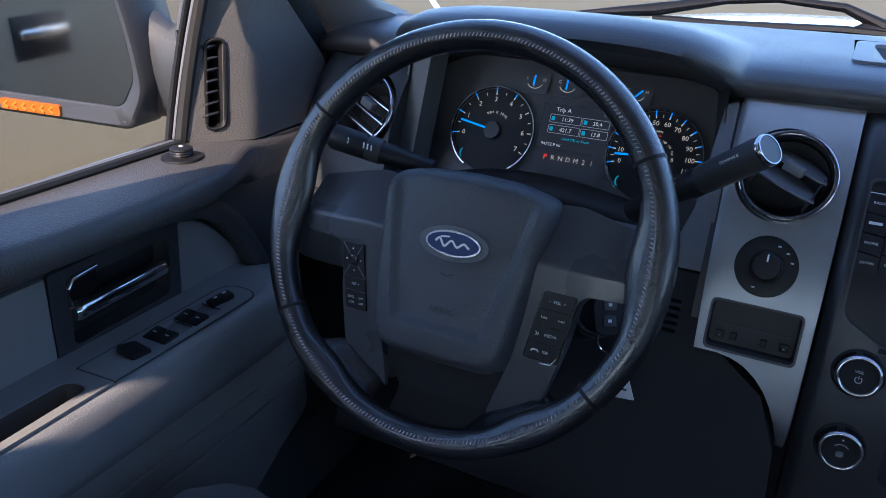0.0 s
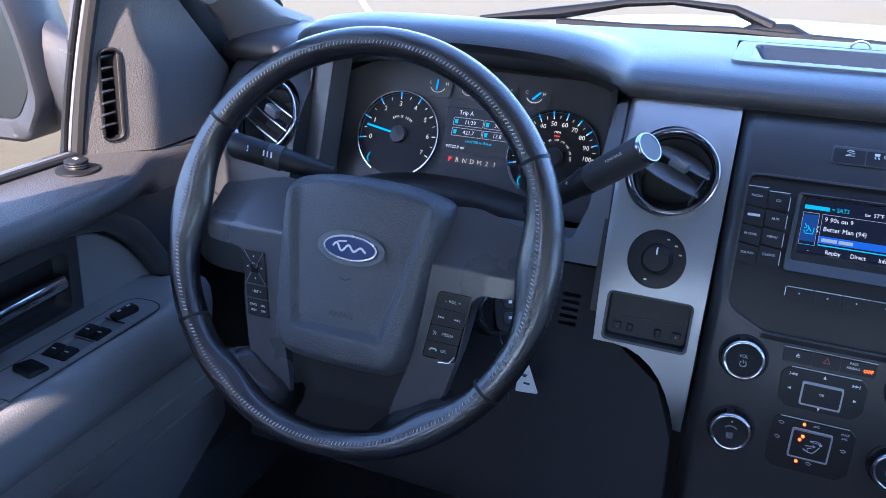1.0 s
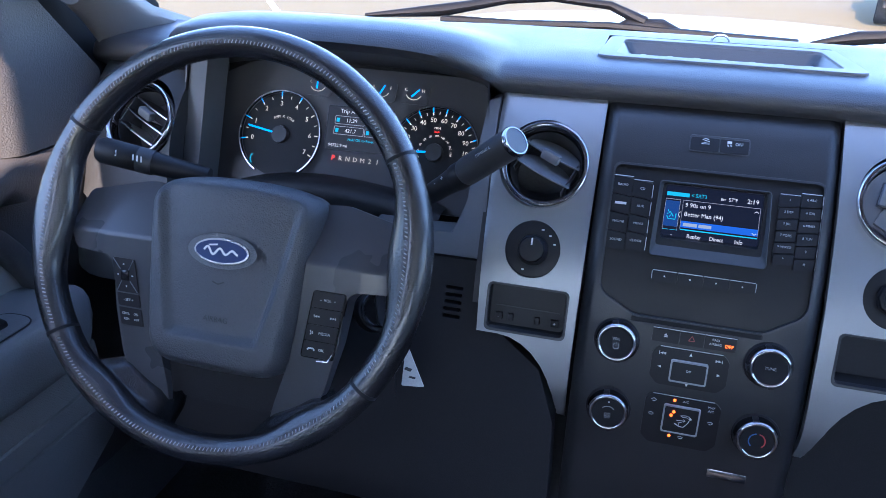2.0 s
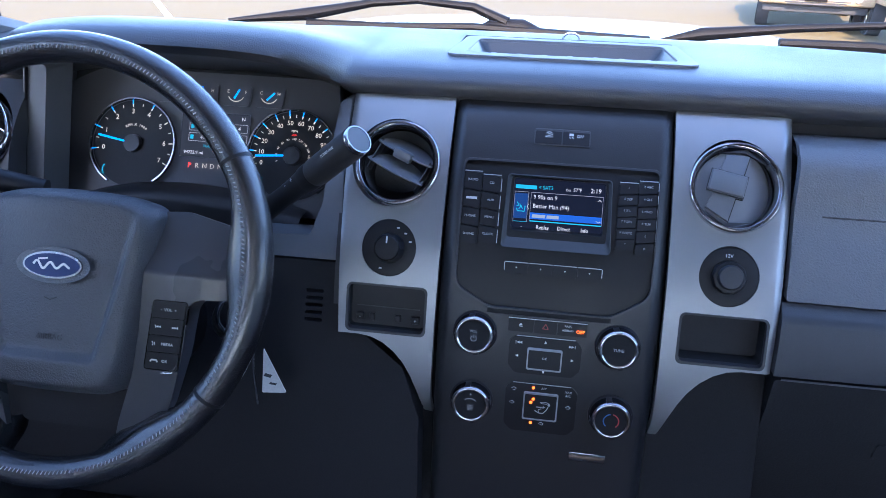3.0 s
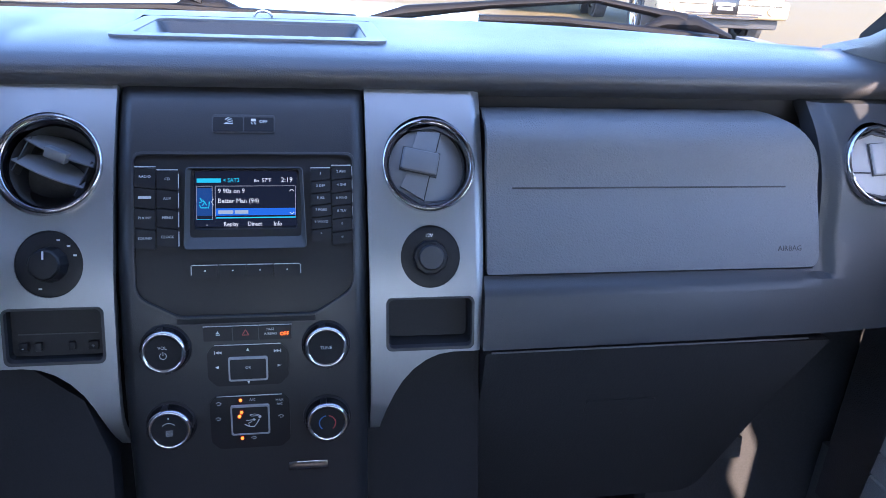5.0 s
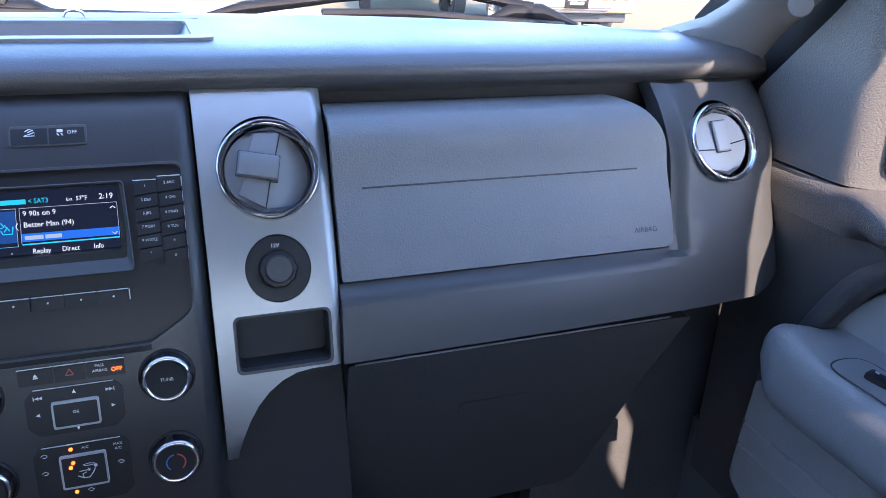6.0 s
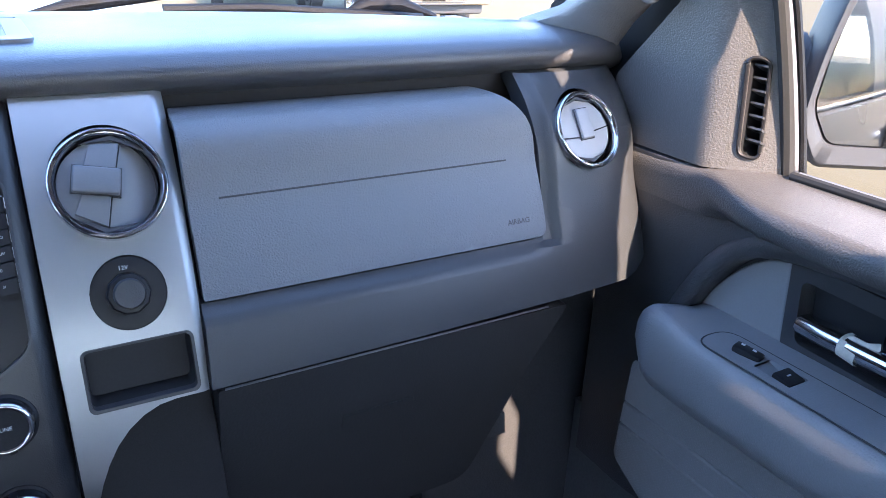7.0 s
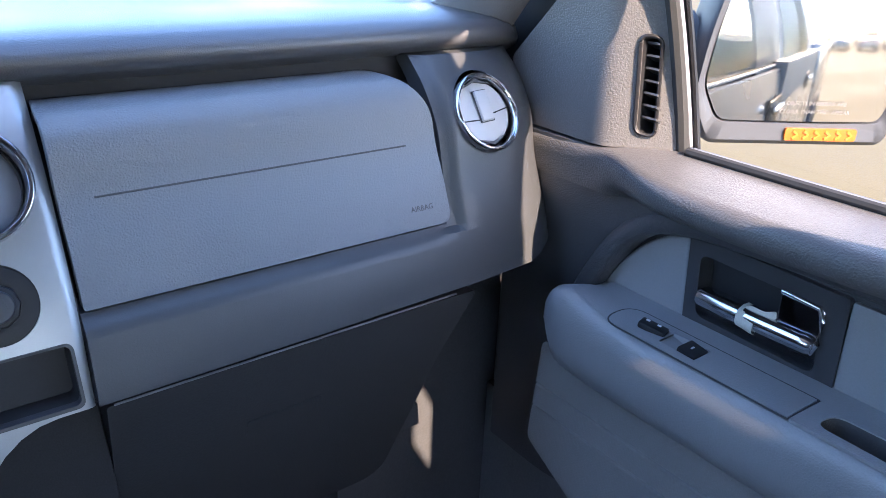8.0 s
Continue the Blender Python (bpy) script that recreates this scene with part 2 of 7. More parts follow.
def rounded(pts, r, n=5):
    """Rounds the corners of a closed outline."""
    out = []
    for i, p in enumerate(pts):
        a, b, c = Vector(pts[i - 1]), Vector(p), Vector(pts[(i + 1) % len(pts)])
        rr = r[i] if isinstance(r, (list, tuple)) else r
        d1, d2 = (a - b), (c - b)
        k = min(rr, d1.length * 0.45, d2.length * 0.45)
        s, e = b + d1.normalized() * k, b + d2.normalized() * k
        for j in range(n + 1):
            t = j / n
            q = s * (1 - t) ** 2 + b * 2 * t * (1 - t) + e * t ** 2
            out.append((q.x, q.y))
    return out


def frange(a, b, step):
    return [a + step * i for i in range(int(round((b - a) / step)) + 1)]


def spline(table, v):
    """Smooth value from a table of (v, value)."""
    t = table
    if v <= t[0][0]:
        return t[0][1] + (v - t[0][0]) * (t[1][1] - t[0][1]) / (t[1][0] - t[0][0])
    if v >= t[-1][0]:
        return t[-1][1] + (v - t[-1][0]) * (t[-1][1] - t[-2][1]) / (t[-1][0] - t[-2][0])
    for i in range(len(t) - 1):
        if t[i][0] <= v <= t[i + 1][0]:
            break
    x0, y0 = t[i]
    x1, y1 = t[i + 1]
    s0 = (t[i + 1][1] - t[i - 1][1]) / (t[i + 1][0] - t[i - 1][0]) if i else (y1 - y0) / (x1 - x0)
    s1 = (t[i + 2][1] - y0) / (t[i + 2][0] - x0) if i + 2 < len(t) else (y1 - y0) / (x1 - x0)
    h = x1 - x0
    u = (v - x0) / h
    return (2 * u ** 3 - 3 * u ** 2 + 1) * y0 + (u ** 3 - 2 * u ** 2 + u) * h * s0 + (-2 * u ** 3 + 3 * u ** 2) * y1 + (u ** 3 - u ** 2) * h * s1


def words(text, size, m, mat, parent, name="lettering", align='CENTER', depth=0.0002, squeeze=1.0):
    cu = bpy.data.curves.new(name, 'FONT')
    cu.body, cu.size, cu.align_x, cu.align_y, cu.extrude = text, size, align, 'CENTER', depth
    cu.resolution_u = 2
    tmp = bpy.data.objects.new("tmp", cu)
    me = bpy.data.meshes.new_from_object(tmp)
    bpy.data.objects.remove(tmp)
    me.name = name
    me.transform(m @ Matrix.Diagonal((squeeze, 1, 1, 1)))
    me.materials.clear()
    me.materials.append(mat)
    ob = new(name, me)
    ob.parent = parent
    return ob


def flat(shapes, m, mat, parent, name="mark", depth=0.0003):
    """Thin raised shapes from outlines (x, y) in the plane of m."""
    bms = [panel(o, lambda a, b, d: m @ Vector((a, b, d)), depth) for o in shapes]
    return part(name, join(*bms), mat, parent)


def stroke(pts, w):
    """An outline that follows a polyline with width w."""
    L, R = [], []
    for i, p in enumerate(pts):
        a, b = Vector(pts[max(i - 1, 0)]), Vector(pts[min(i + 1, len(pts) - 1)])
        d = (b - a).normalized()
        n = Vector((-d.y, d.x)) * (w / 2)
        L.append((p[0] + n.x, p[1] + n.y))
        R.append((p[0] - n.x, p[1] - n.y))
    return L + R[::-1]


def smooth01(t):
    t = max(0.0, min(1.0, t))
    return t * t * (3 - 2 * t)


# ---- outside: ground and the truck's shell ----
CONCRETE = material("lot_concrete", (0.114, 0.086, 0.031), 0.85, grain_size=0.02, bump=0.3, vary=0.10, big=3.0)
bm = bmesh.new()
bmesh.ops.create_grid(bm, x_segments=40, y_segments=40, size=400)
solo("ground", bm, CONCRETE, "pale sunlit concrete parking lot", "ground", kind="structure")
for cx, cy, w, l, a in ((-7.6, 13.4, 0.12, 5.0, 32), (2.2, 12.5, 0.12, 5.0, 32)):
    solo("parking_line", box(w, l, 0.004, pose(cx, cy, 0.003, 0, 0, a)), WHITE_INK, "worn white painted parking line on concrete", "line", kind="structure")


def cab_x(z):
    """Half width of the side glass at a height."""
    return spline([(0.4, 0.86), (1.0, 0.845), (1.285, 0.812), (1.40, 0.790), (1.50, 0.760), (1.60, 0.715), (1.72, 0.650), (1.85, 0.58)], z)


ROOF_Z = 1.86
# floor, firewall, rear wall, roof
floor_bm = box(1.66, 3.3, 0.05, pose(0, -0.75, 0.60))
solo("floor", floor_bm, CARPET, "black carpeted cab floor", "floor", kind="structure")
solo("wall_front", box(1.62, 0.04, 0.79, pose(0, 0.62, 0.94)), DARK, "dark firewall behind the dashboard", "wall", kind="structure")
roof_rows = []
for y in frange(-2.3, -0.10, 0.1):
    roof_rows.append([(x, y, ROOF_Z - 0.10 * (abs(x) / 0.60) ** 3 * 0.6 - 0.06 * smooth01((y + 0.6) / 0.4)) for x in frange(-0.60, 0.60, 0.15)])
roof = loft(roof_rows)
bmesh.ops.solidify(roof, geom=roof.faces[:], thickness=0.04)
solo("ceiling", roof, LINER, "light grey cloth headliner", "ceiling", kind="structure")
# back wall
back = panel([(-0.80, 0.6), (0.80, 0.6), (0.80, 1.28), (0.62, 1.83), (-0.62, 1.83), (-0.80, 1.28)], lambda a, b, d: (a, -2.2 - d + (b - 1.28) * 0.12, b), 0.06,
             holes=[rrect(-0.55, 1.34, 0.55, 1.68, 0.06)])
solo("wall_back", back, LINER, "grey back wall of the cab with window opening", "wall", kind="structure")


def side_wall(s):
    """Unseen pillars behind the front door, above the glass and the rear quarter."""
    bms = []
    # posts widened or cut low only to shape the sun patches inside
    for y0, y1, top in (((-0.82, -0.69, 1.80), (-1.0, -0.82, 1.600), (-1.60, -1.0, 1.80), (-2.2, -1.95, 1.80)) if s > 0 else ((-0.93, -0.50, 1.80), (-1.60, -1.07, 1.80), (-2.2, -1.95, 1.80))):
        r = []
        for z in [1.25 + (top - 1.25) * i / 6 for i in range(7)]:
            x = s * (cab_x(z) - 0.01)
            r.append([(x, y0, z), (x, y1, z), (x - s * 0.014, y1, z), (x - s * 0.014, y0, z)])
        bms.append(loft(r, closed=True, caps=True))
    # roof rail
    r = []
    for y in frange(-2.2, -0.25, 0.15):
        r.append([(s * 0.650, y, 1.735), (s * 0.60, y, 1.80), (s * 0.54, y, 1.83), (s * 0.60, y, 1.85), (s * 0.655, y, 1.78)])
    bms.append(loft(r, closed=True, caps=True))
    # lower rear quarter
    bms.append(box(0.06, 1.30, 0.72, pose(s * 0.83, -1.56, 0.94)))
    return join(*bms)


for s, nm in ((-1, "wall_left"), (1, "wall_right")):
    solo(nm, side_wall(s), PILLAR, "unseen grey pillars that shape the sunlight, and roof rail of the cab", "wall", kind="structure")

for s, nm in ((-1, "wall_left_foot"), (1, "wall_right_foot")):
    solo(nm, join(box(0.03, 0.60, 0.80, pose(s * 0.822, 0.35, 0.97)), box(0.03, 2.3, 0.35, pose(s * 0.81, -0.9, 0.68)), box(0.20, 0.03, 0.7, pose(s * 0.75, 0.45, 0.95))), FOOT, "black footwell side trim", "wall", kind="structure")

# windscreen: an inclined bowed pane over the dash
def rear_edge(x):
    return 0.455 - 0.24 * (abs(x) / 0.70) ** 2.6


ws = []
for k in range(13):
    u = k / 12
    row = []
    for i in range(25):
        x = -0.74 + 1.48 * i / 24
        xx = x * (1 - 0.16 * u)
        y0 = rear_edge(x) + 0.03
        row.append((xx, y0 - u * 0.66 + 0.02 * math.sin(math.pi * u), 1.385 + u * 0.43))
    ws.append(row)
wsb = loft(ws)
wso = solo("windshield", wsb, GLASS, "clear raked windshield glass", "windshield", kind="structure")
wso.visible_shadow = False

# ---- dashboard ----
dash = thing("dashboard", "charcoal and grey vinyl truck dashboard with silver centre trim", "dashboard", at=(0, 0.1, 1.2))
dash.matrix_world = Matrix()

STACK = [(0.90, -0.020), (0.98, -0.012), (1.023, -0.006), (1.08, 0.001), (1.135, 0.012), (1.21, 0.034), (1.29, 0.072), (1.33, 0.098), (1.368, 0.127), (1.42, 0.170)]


def stack_y(z):
    return spline(STACK, z)


def on_stack(x, z, off=0.0):
    """A pose on the centre face: x right, y up the face, z out of it."""
    dz = 0.002
    up = Vector((0, stack_y(z + dz) - stack_y(z - dz), 2 * dz)).normalized()
    out = Vector((1, 0, 0)).cross(up).normalized()
    m = Matrix(((1, up.x, out.x, x), (0, up.y, out.y, stack_y(z)), (0, up.z, out.z, z), (0, 0, 0, 1)))
    return m @ Matrix.Translation((0, 0, off))


def face(off=0.0):
    return lambda a, b, d: (a, stack_y(b) - off + d, b)


ZC = frange(0.90, 1.40, 0.0125)


def hood(x):
    """0 away from the instrument hood, 1 under its crown."""
    r = 1 - math.exp(-max(0, -0.232 - x) / 0.040)
    l = 1 - math.exp(-max(0, x + 0.645) / 0.040)
    return r * l


def pad_section(x):
    h = hood(x)
    e = max(0.0, (abs(x) - 0.725) / 0.051)        # rounded ends
    drop = 0.010 * e ** 3
    ye = 0.022 * e ** 3
    L = lambda a, b: a + (b - a) * h
    y_r = rear_edge(x)
    pts = [(L(0.165, 0.215), L(1.352, 1.372)), (L(0.150, 0.140), L(1.362, 1.398)), (L(0.132, 0.064), L(1.3705, 1.4135)), (L(0.124, 0.046), L(1.376, 1.418)),
           (L(0.121, 0.040), L(1.384, 1.426)), (L(0.126, 0.045), L(1.3935, 1.434)), (L(0.140, 0.060), L(1.400, 1.440)), (L(0.165, 0.095), L(1.404, 1.4435)),
           (L(0.190, 0.150), L(1.406, 1.440)), (L(0.215, 0.22), L(1.4075, 1.428))]
    pts = [(y + ye, z - drop) for y, z in pts]
    yl = pts[-1][0]
    zl = pts[-1][1]
    for k in range(1, 9):
        u = k / 8
        y = yl + (max(y_r, yl + 0.02) - yl) * u
        z = zl + (1.4105 - drop - zl) * smooth01(u) - 0.006 * max(0, u - 0.85) / 0.15
        pts.append((y, z))
    yb = pts[-1][0]
    pts += [(yb + 0.03, 1.375), (yb + 0.06, 1.33)]
    return pts


xs = sorted(set([round(v, 4) for v in frange(-0.776, 0.776, 0.016)] + [round(-0.232 - 0.006 * i, 4) for i in range(14)] + [round(-0.645 + 0.006 * i, 4) for i in range(12)]))
TRAY = (-0.126, 0.134, 0.205, 0.350)
rows = [[(x, y, z) for y, z in pad_section(x)] for x in xs]
bm = loft(rows)
# opening for the tray in the top
hit = [f for f in bm.faces if TRAY[0] - 0.004 < f.calc_center_median().x < TRAY[1] + 0.004 and TRAY[2] < f.calc_center_median().y < TRAY[3] and f.calc_center_median().z > 1.395]
bmesh.ops.delete(bm, geom=hit, context='FACES')
part("top_pad", bm, PAD, dash, "soft charcoal vinyl top pad", sharp=60)

# storage tray on top
tray_map = lambda a, b, d: (a, b, 1.4095 - d)
bm = panel(rounded([(-0.139, 0.192), (0.146, 0.192), (0.140, 0.362), (-0.133, 0.362)], 0.016), tray_map, 0.010, holes=[rounded([(-0.118, 0.214), (0.125, 0.214), (0.121, 0.340), (-0.114, 0.340)], 0.012)])
part("tray_rim", bm, GREYP, dash, bevel=0.003)
outer = rounded([(-0.120, 0.212), (0.127, 0.212), (0.123, 0.342), (-0.116, 0.342)], 0.012)
inner = rounded([(-0.105, 0.232), (0.112, 0.232), (0.108, 0.330), (-0.101, 0.330)], 0.012)
tray_z = lambda y: 1.4055 - 0.19 * (y - 0.232)
bm = loft([[(x, y, 1.409) for x, y in outer], [(x, y, tray_z(y)) for x, y in inner]], closed=True)
bm.verts.ensure_lookup_table()
bm.faces.new(bm.verts[-len(inner):])
part("tray_well", bm, PANELG, dash)
for i in range(7):
    part("tray_rib", box(0.0075, 0.075, 0.003, pose(-0.088 + i * 0.0305, 0.285, tray_z(0.285) + 0.001, -10.8), bevel=0.0012), PALE, dash)

# core behind everything, so that no gap shows light
part("core", box(1.50, 0.25, 0.16, pose(0, 0.36, 1.27)), DARK, dash)
part("core", box(0.30, 0.35, 0.42, pose(0, 0.24, 0.99)), DARK, dash)

# silver side trims of the centre stack
def trim_outline(s):
    pts = [(0.1165, 1.3715), (0.2300, 1.3705), (0.2285, 1.30), (0.2250, 1.20), (0.2225, 1.1345)]
    for i in range(9):
        t = i / 8
        a = radians(90 * t)
        pts.append((0.200 - 0.072 * math.sin(a), 1.1345 - 0.096 * (1 - math.cos(a))))
    pts += [(0.1275, 1.036), (0.1185, 1.032)]
    return [(s * (x + (0.005 if s > 0 and x > 0.2 else 0.0)), z) for x, z in pts]


for s in (-1, 1):
    holes = [circle(s * 0.1755 + (0.002 if s > 0 else 0), 1.3075, 0.0455, 48, 0.0415),
             circle(s * 0.1755 + (0.002 if s > 0 else 0.003), 1.2258, 0.0295, 40, 0.0285),
             [(s * (a + (0.001 if s > 0 else -0.005)), b) for a, b in rrect(0.133, 1.1385, 0.219, 1.1875, 0.006)]]
    bm = panel(trim_outline(s), lambda a, b, d: (a, stack_y(b) + d + 0.034 * max(0.0, (1.092 - b) / 0.06) ** 2 + 0.006 * max(0.0, (abs(a) - 0.222) / 0.010) ** 2, b), 0.010, holes=holes, cuts_a=[s * 0.222, s * 0.225, s * 0.228], cuts_b=ZC)
    part("side_trim", bm, SILVER, dash, "brushed silver painted trim", bevel=0.0022)
    # dark flank under the trim and its shadow gap
    bm = panel([(s * x, z) for x, z in rounded([(0.125, 1.362), (0.2335, 1.362), (0.2320, 1.135), (0.125, 1.135)], 0.004)], lambda a, b, d: (a, stack_y(b) + 0.011 + d, b), 0.06,
               holes=[circle(s * 0.1770, 1.3075, 0.047, 32, 0.043), [(s * (a + (0.001 if s > 0 else -0.005)), b) for a, b in rrect(0.132, 1.1375, 0.2195, 1.1885, 0.005)]], cuts_b=ZC)
    part("trim_back", bm, CHAR, dash)

# centre stack face
FRAME = rounded([(-0.061, 1.1765), (0.066, 1.1765), (0.1035, 1.199), (0.1045, 1.3185), (-0.1005, 1.3185), (-0.0995, 1.196)], [0.006, 0.006, 0.012, 0.008, 0.008, 0.012])
bm = panel(rounded([(-0.1135, 0.93), (0.1150, 0.93), (0.1160, 1.20), (0.1146, 1.3725), (-0.1146, 1.3725), (-0.1150, 1.20)], 0.010), lambda a, b, d: (a, stack_y(b) - 0.003 + d + 0.011 * (max(0.0, (abs(a - 0.0004) - 0.1005) / 0.014) ** 2.2 + 0.8 * max(0.0, (b - 1.357) / 0.0155) ** 2.2), b), 0.03,
           holes=[FRAME], cuts_a=[-0.113, -0.111, -0.108, -0.105, -0.102, 0.102, 0.105, 0.108, 0.111, 0.113], cuts_b=ZC + [1.358, 1.367, 1.370])
stack = thing("center_stack", "black centre stack with radio screen and control knobs", "control panel")
part("face", bm, STACKP, stack, "charcoal plastic face", bevel=0.002, segs=2)

# passenger side: airbag door, surround, lower panel
AB = [(1.1, 0.004), (1.135, 0.011), (1.209, 0.039), (1.25, 0.055), (1.287, 0.072), (1.32, 0.080), (1.336, 0.0865), (1.346, 0.098), (1.3515, 0.115), (1.353, 0.14)]


def end_bend(x):
    """The passenger and driver ends of the dash sweep forward."""
    return 0.030 * max(0.0, (abs(x) - 0.69) / 0.067) ** 2.2


def ab_map(off):
    return lambda a, b, d: (a, spline(AB, b) - off + d, b)


XC = frange(0.24, 0.76, 0.02)
AZ = frange(1.10, 1.356, 0.008)
part("airbag_door", panel(rounded([(0.2350, 1.2068), (0.6005, 1.2068), (0.5995, 1.32), (0.572, 1.3525), (0.2358, 1.3525)], [0.002, 0.012, 0.05, 0.02, 0.004]), ab_map(0.002), 0.012, cuts_b=AZ + [1.3485, 1.3505]), GREY, dash, "grey vinyl airbag door", bevel=0.002)
bm = tube([(0.262 + 0.03 * i, spline(AB, 1.2865) - 0.0016, 1.2865) for i in range(11)], 0.0011, 6)
part("tear_seam", bm, DARK, dash)


def low_y(b):
    return spline([(1.10, 0.028), (1.112, 0.013), (1.125, 0.0085), (1.16, 0.0165), (1.190, 0.0275), (1.209, 0.036), (1.25, 0.052), (1.30, 0.066), (1.34, 0.093), (1.366, 0.122)], b)


def low_map(a, b, d):
    lip = 0.009 * smooth01((b - 1.190) / 0.014) if a < 0.598 and b < 1.206 else 0.0
    if b >= 1.2 and 0.59 < a < 0.64:
        lip = 0.011 * (1 - smooth01((a - 0.6040) / 0.018))
    return (a, low_y(b) - 0.004 + lip + end_bend(a) + d, b)


bm = panel([(0.2290, 1.137), (0.45, 1.139), (0.62, 1.142), (0.70, 1.146), (0.748, 1.158), (0.757, 1.20), (0.757, 1.30), (0.752, 1.366), (0.6035, 1.366), (0.6045, 1.222), (0.597, 1.2040), (0.2320, 1.2040)], low_map, 0.03,
           holes=[circle(0.668, 1.310, 0.0430, 40, 0.0400)], cuts_a=XC + [0.608, 0.612, 0.616], cuts_b=AZ + [1.187, 1.1935, 1.1970, 1.2005])
part("passenger_panel", bm, PANELG, dash, "grey plastic passenger panel", bevel=0.003, segs=3)
# grey recess under the pad given black plastic, its shade put in the colour
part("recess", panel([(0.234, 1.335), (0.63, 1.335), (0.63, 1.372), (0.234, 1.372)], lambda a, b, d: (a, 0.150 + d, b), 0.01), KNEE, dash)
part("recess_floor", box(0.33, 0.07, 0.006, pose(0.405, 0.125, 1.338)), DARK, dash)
# glove box door below
GB = [(0.80, 0.105), (0.90, 0.078), (1.00, 0.048), (1.08, 0.028), (1.125, 0.0205)]
part("glove_box_door", panel(rounded([(0.236, 0.86), (0.545, 0.86), (0.590, 1.05), (0.628, 1.1245), (0.236, 1.1245)], [0.01, 0.03, 0.04, 0.006, 0.004]), lambda a, b, d: (a, spline(GB, b) + d, b), 0.03, cuts_b=frange(0.87, 1.11, 0.03)), GLOVE, dash, "black glove box door", bevel=0.004)
part("glove_latch", panel(rrect(0.358, 1.028, 0.440, 1.050, 0.004), lambda a, b, d: (a, spline(GB, b) - 0.0015 + d, b), 0.004), GLOVE, dash, "black glove box latch", bevel=0.001)
# grey tube painted in for the highlight on the glove door's top lip
part("glove_lip_highlight", tube([(0.242 + 0.0297 * i, 0.0200, 1.1255 + 0.0002 * i) for i in range(13)], 0.0011, 6), GREYP, dash)
# lower dark under-dash panels
part("under_panel", box(0.40, 0.5, 0.03, pose(0.42, 0.36, 0.87, -8)), DARK, dash)

part("knee_panel", panel([(0.110, 0.86), (0.110, 1.135), (0.2345, 1.135), (0.2345, 0.86)], lambda a, b, d: (a, 0.050 + (b - 1.135) * 0.30 + d, b), 0.03), KNEE, dash, "black knee panel beside the glove box", bevel=0.002)
part("side_duct_panel", box(0.30, 0.03, 0.50, pose(0.68, 0.187, 0.86)), DARK, dash, "black panel beside the glove box")
# driver side: end panel with vent, surround of the instruments
bm = panel([(-0.752, 1.125), (-0.757, 1.20), (-0.757, 1.30), (-0.752, 1.366), (-0.612, 1.366), (-0.620, 1.20), (-0.60, 1.125)], low_map, 0.03, holes=[circle(-0.662, 1.312, 0.0475, 40, 0.0435)], cuts_a=frange(-0.76, -0.6, 0.02), cuts_b=AZ)
part("driver_end_panel", bm, PANELG, dash, "grey plastic end panel", bevel=0.004)


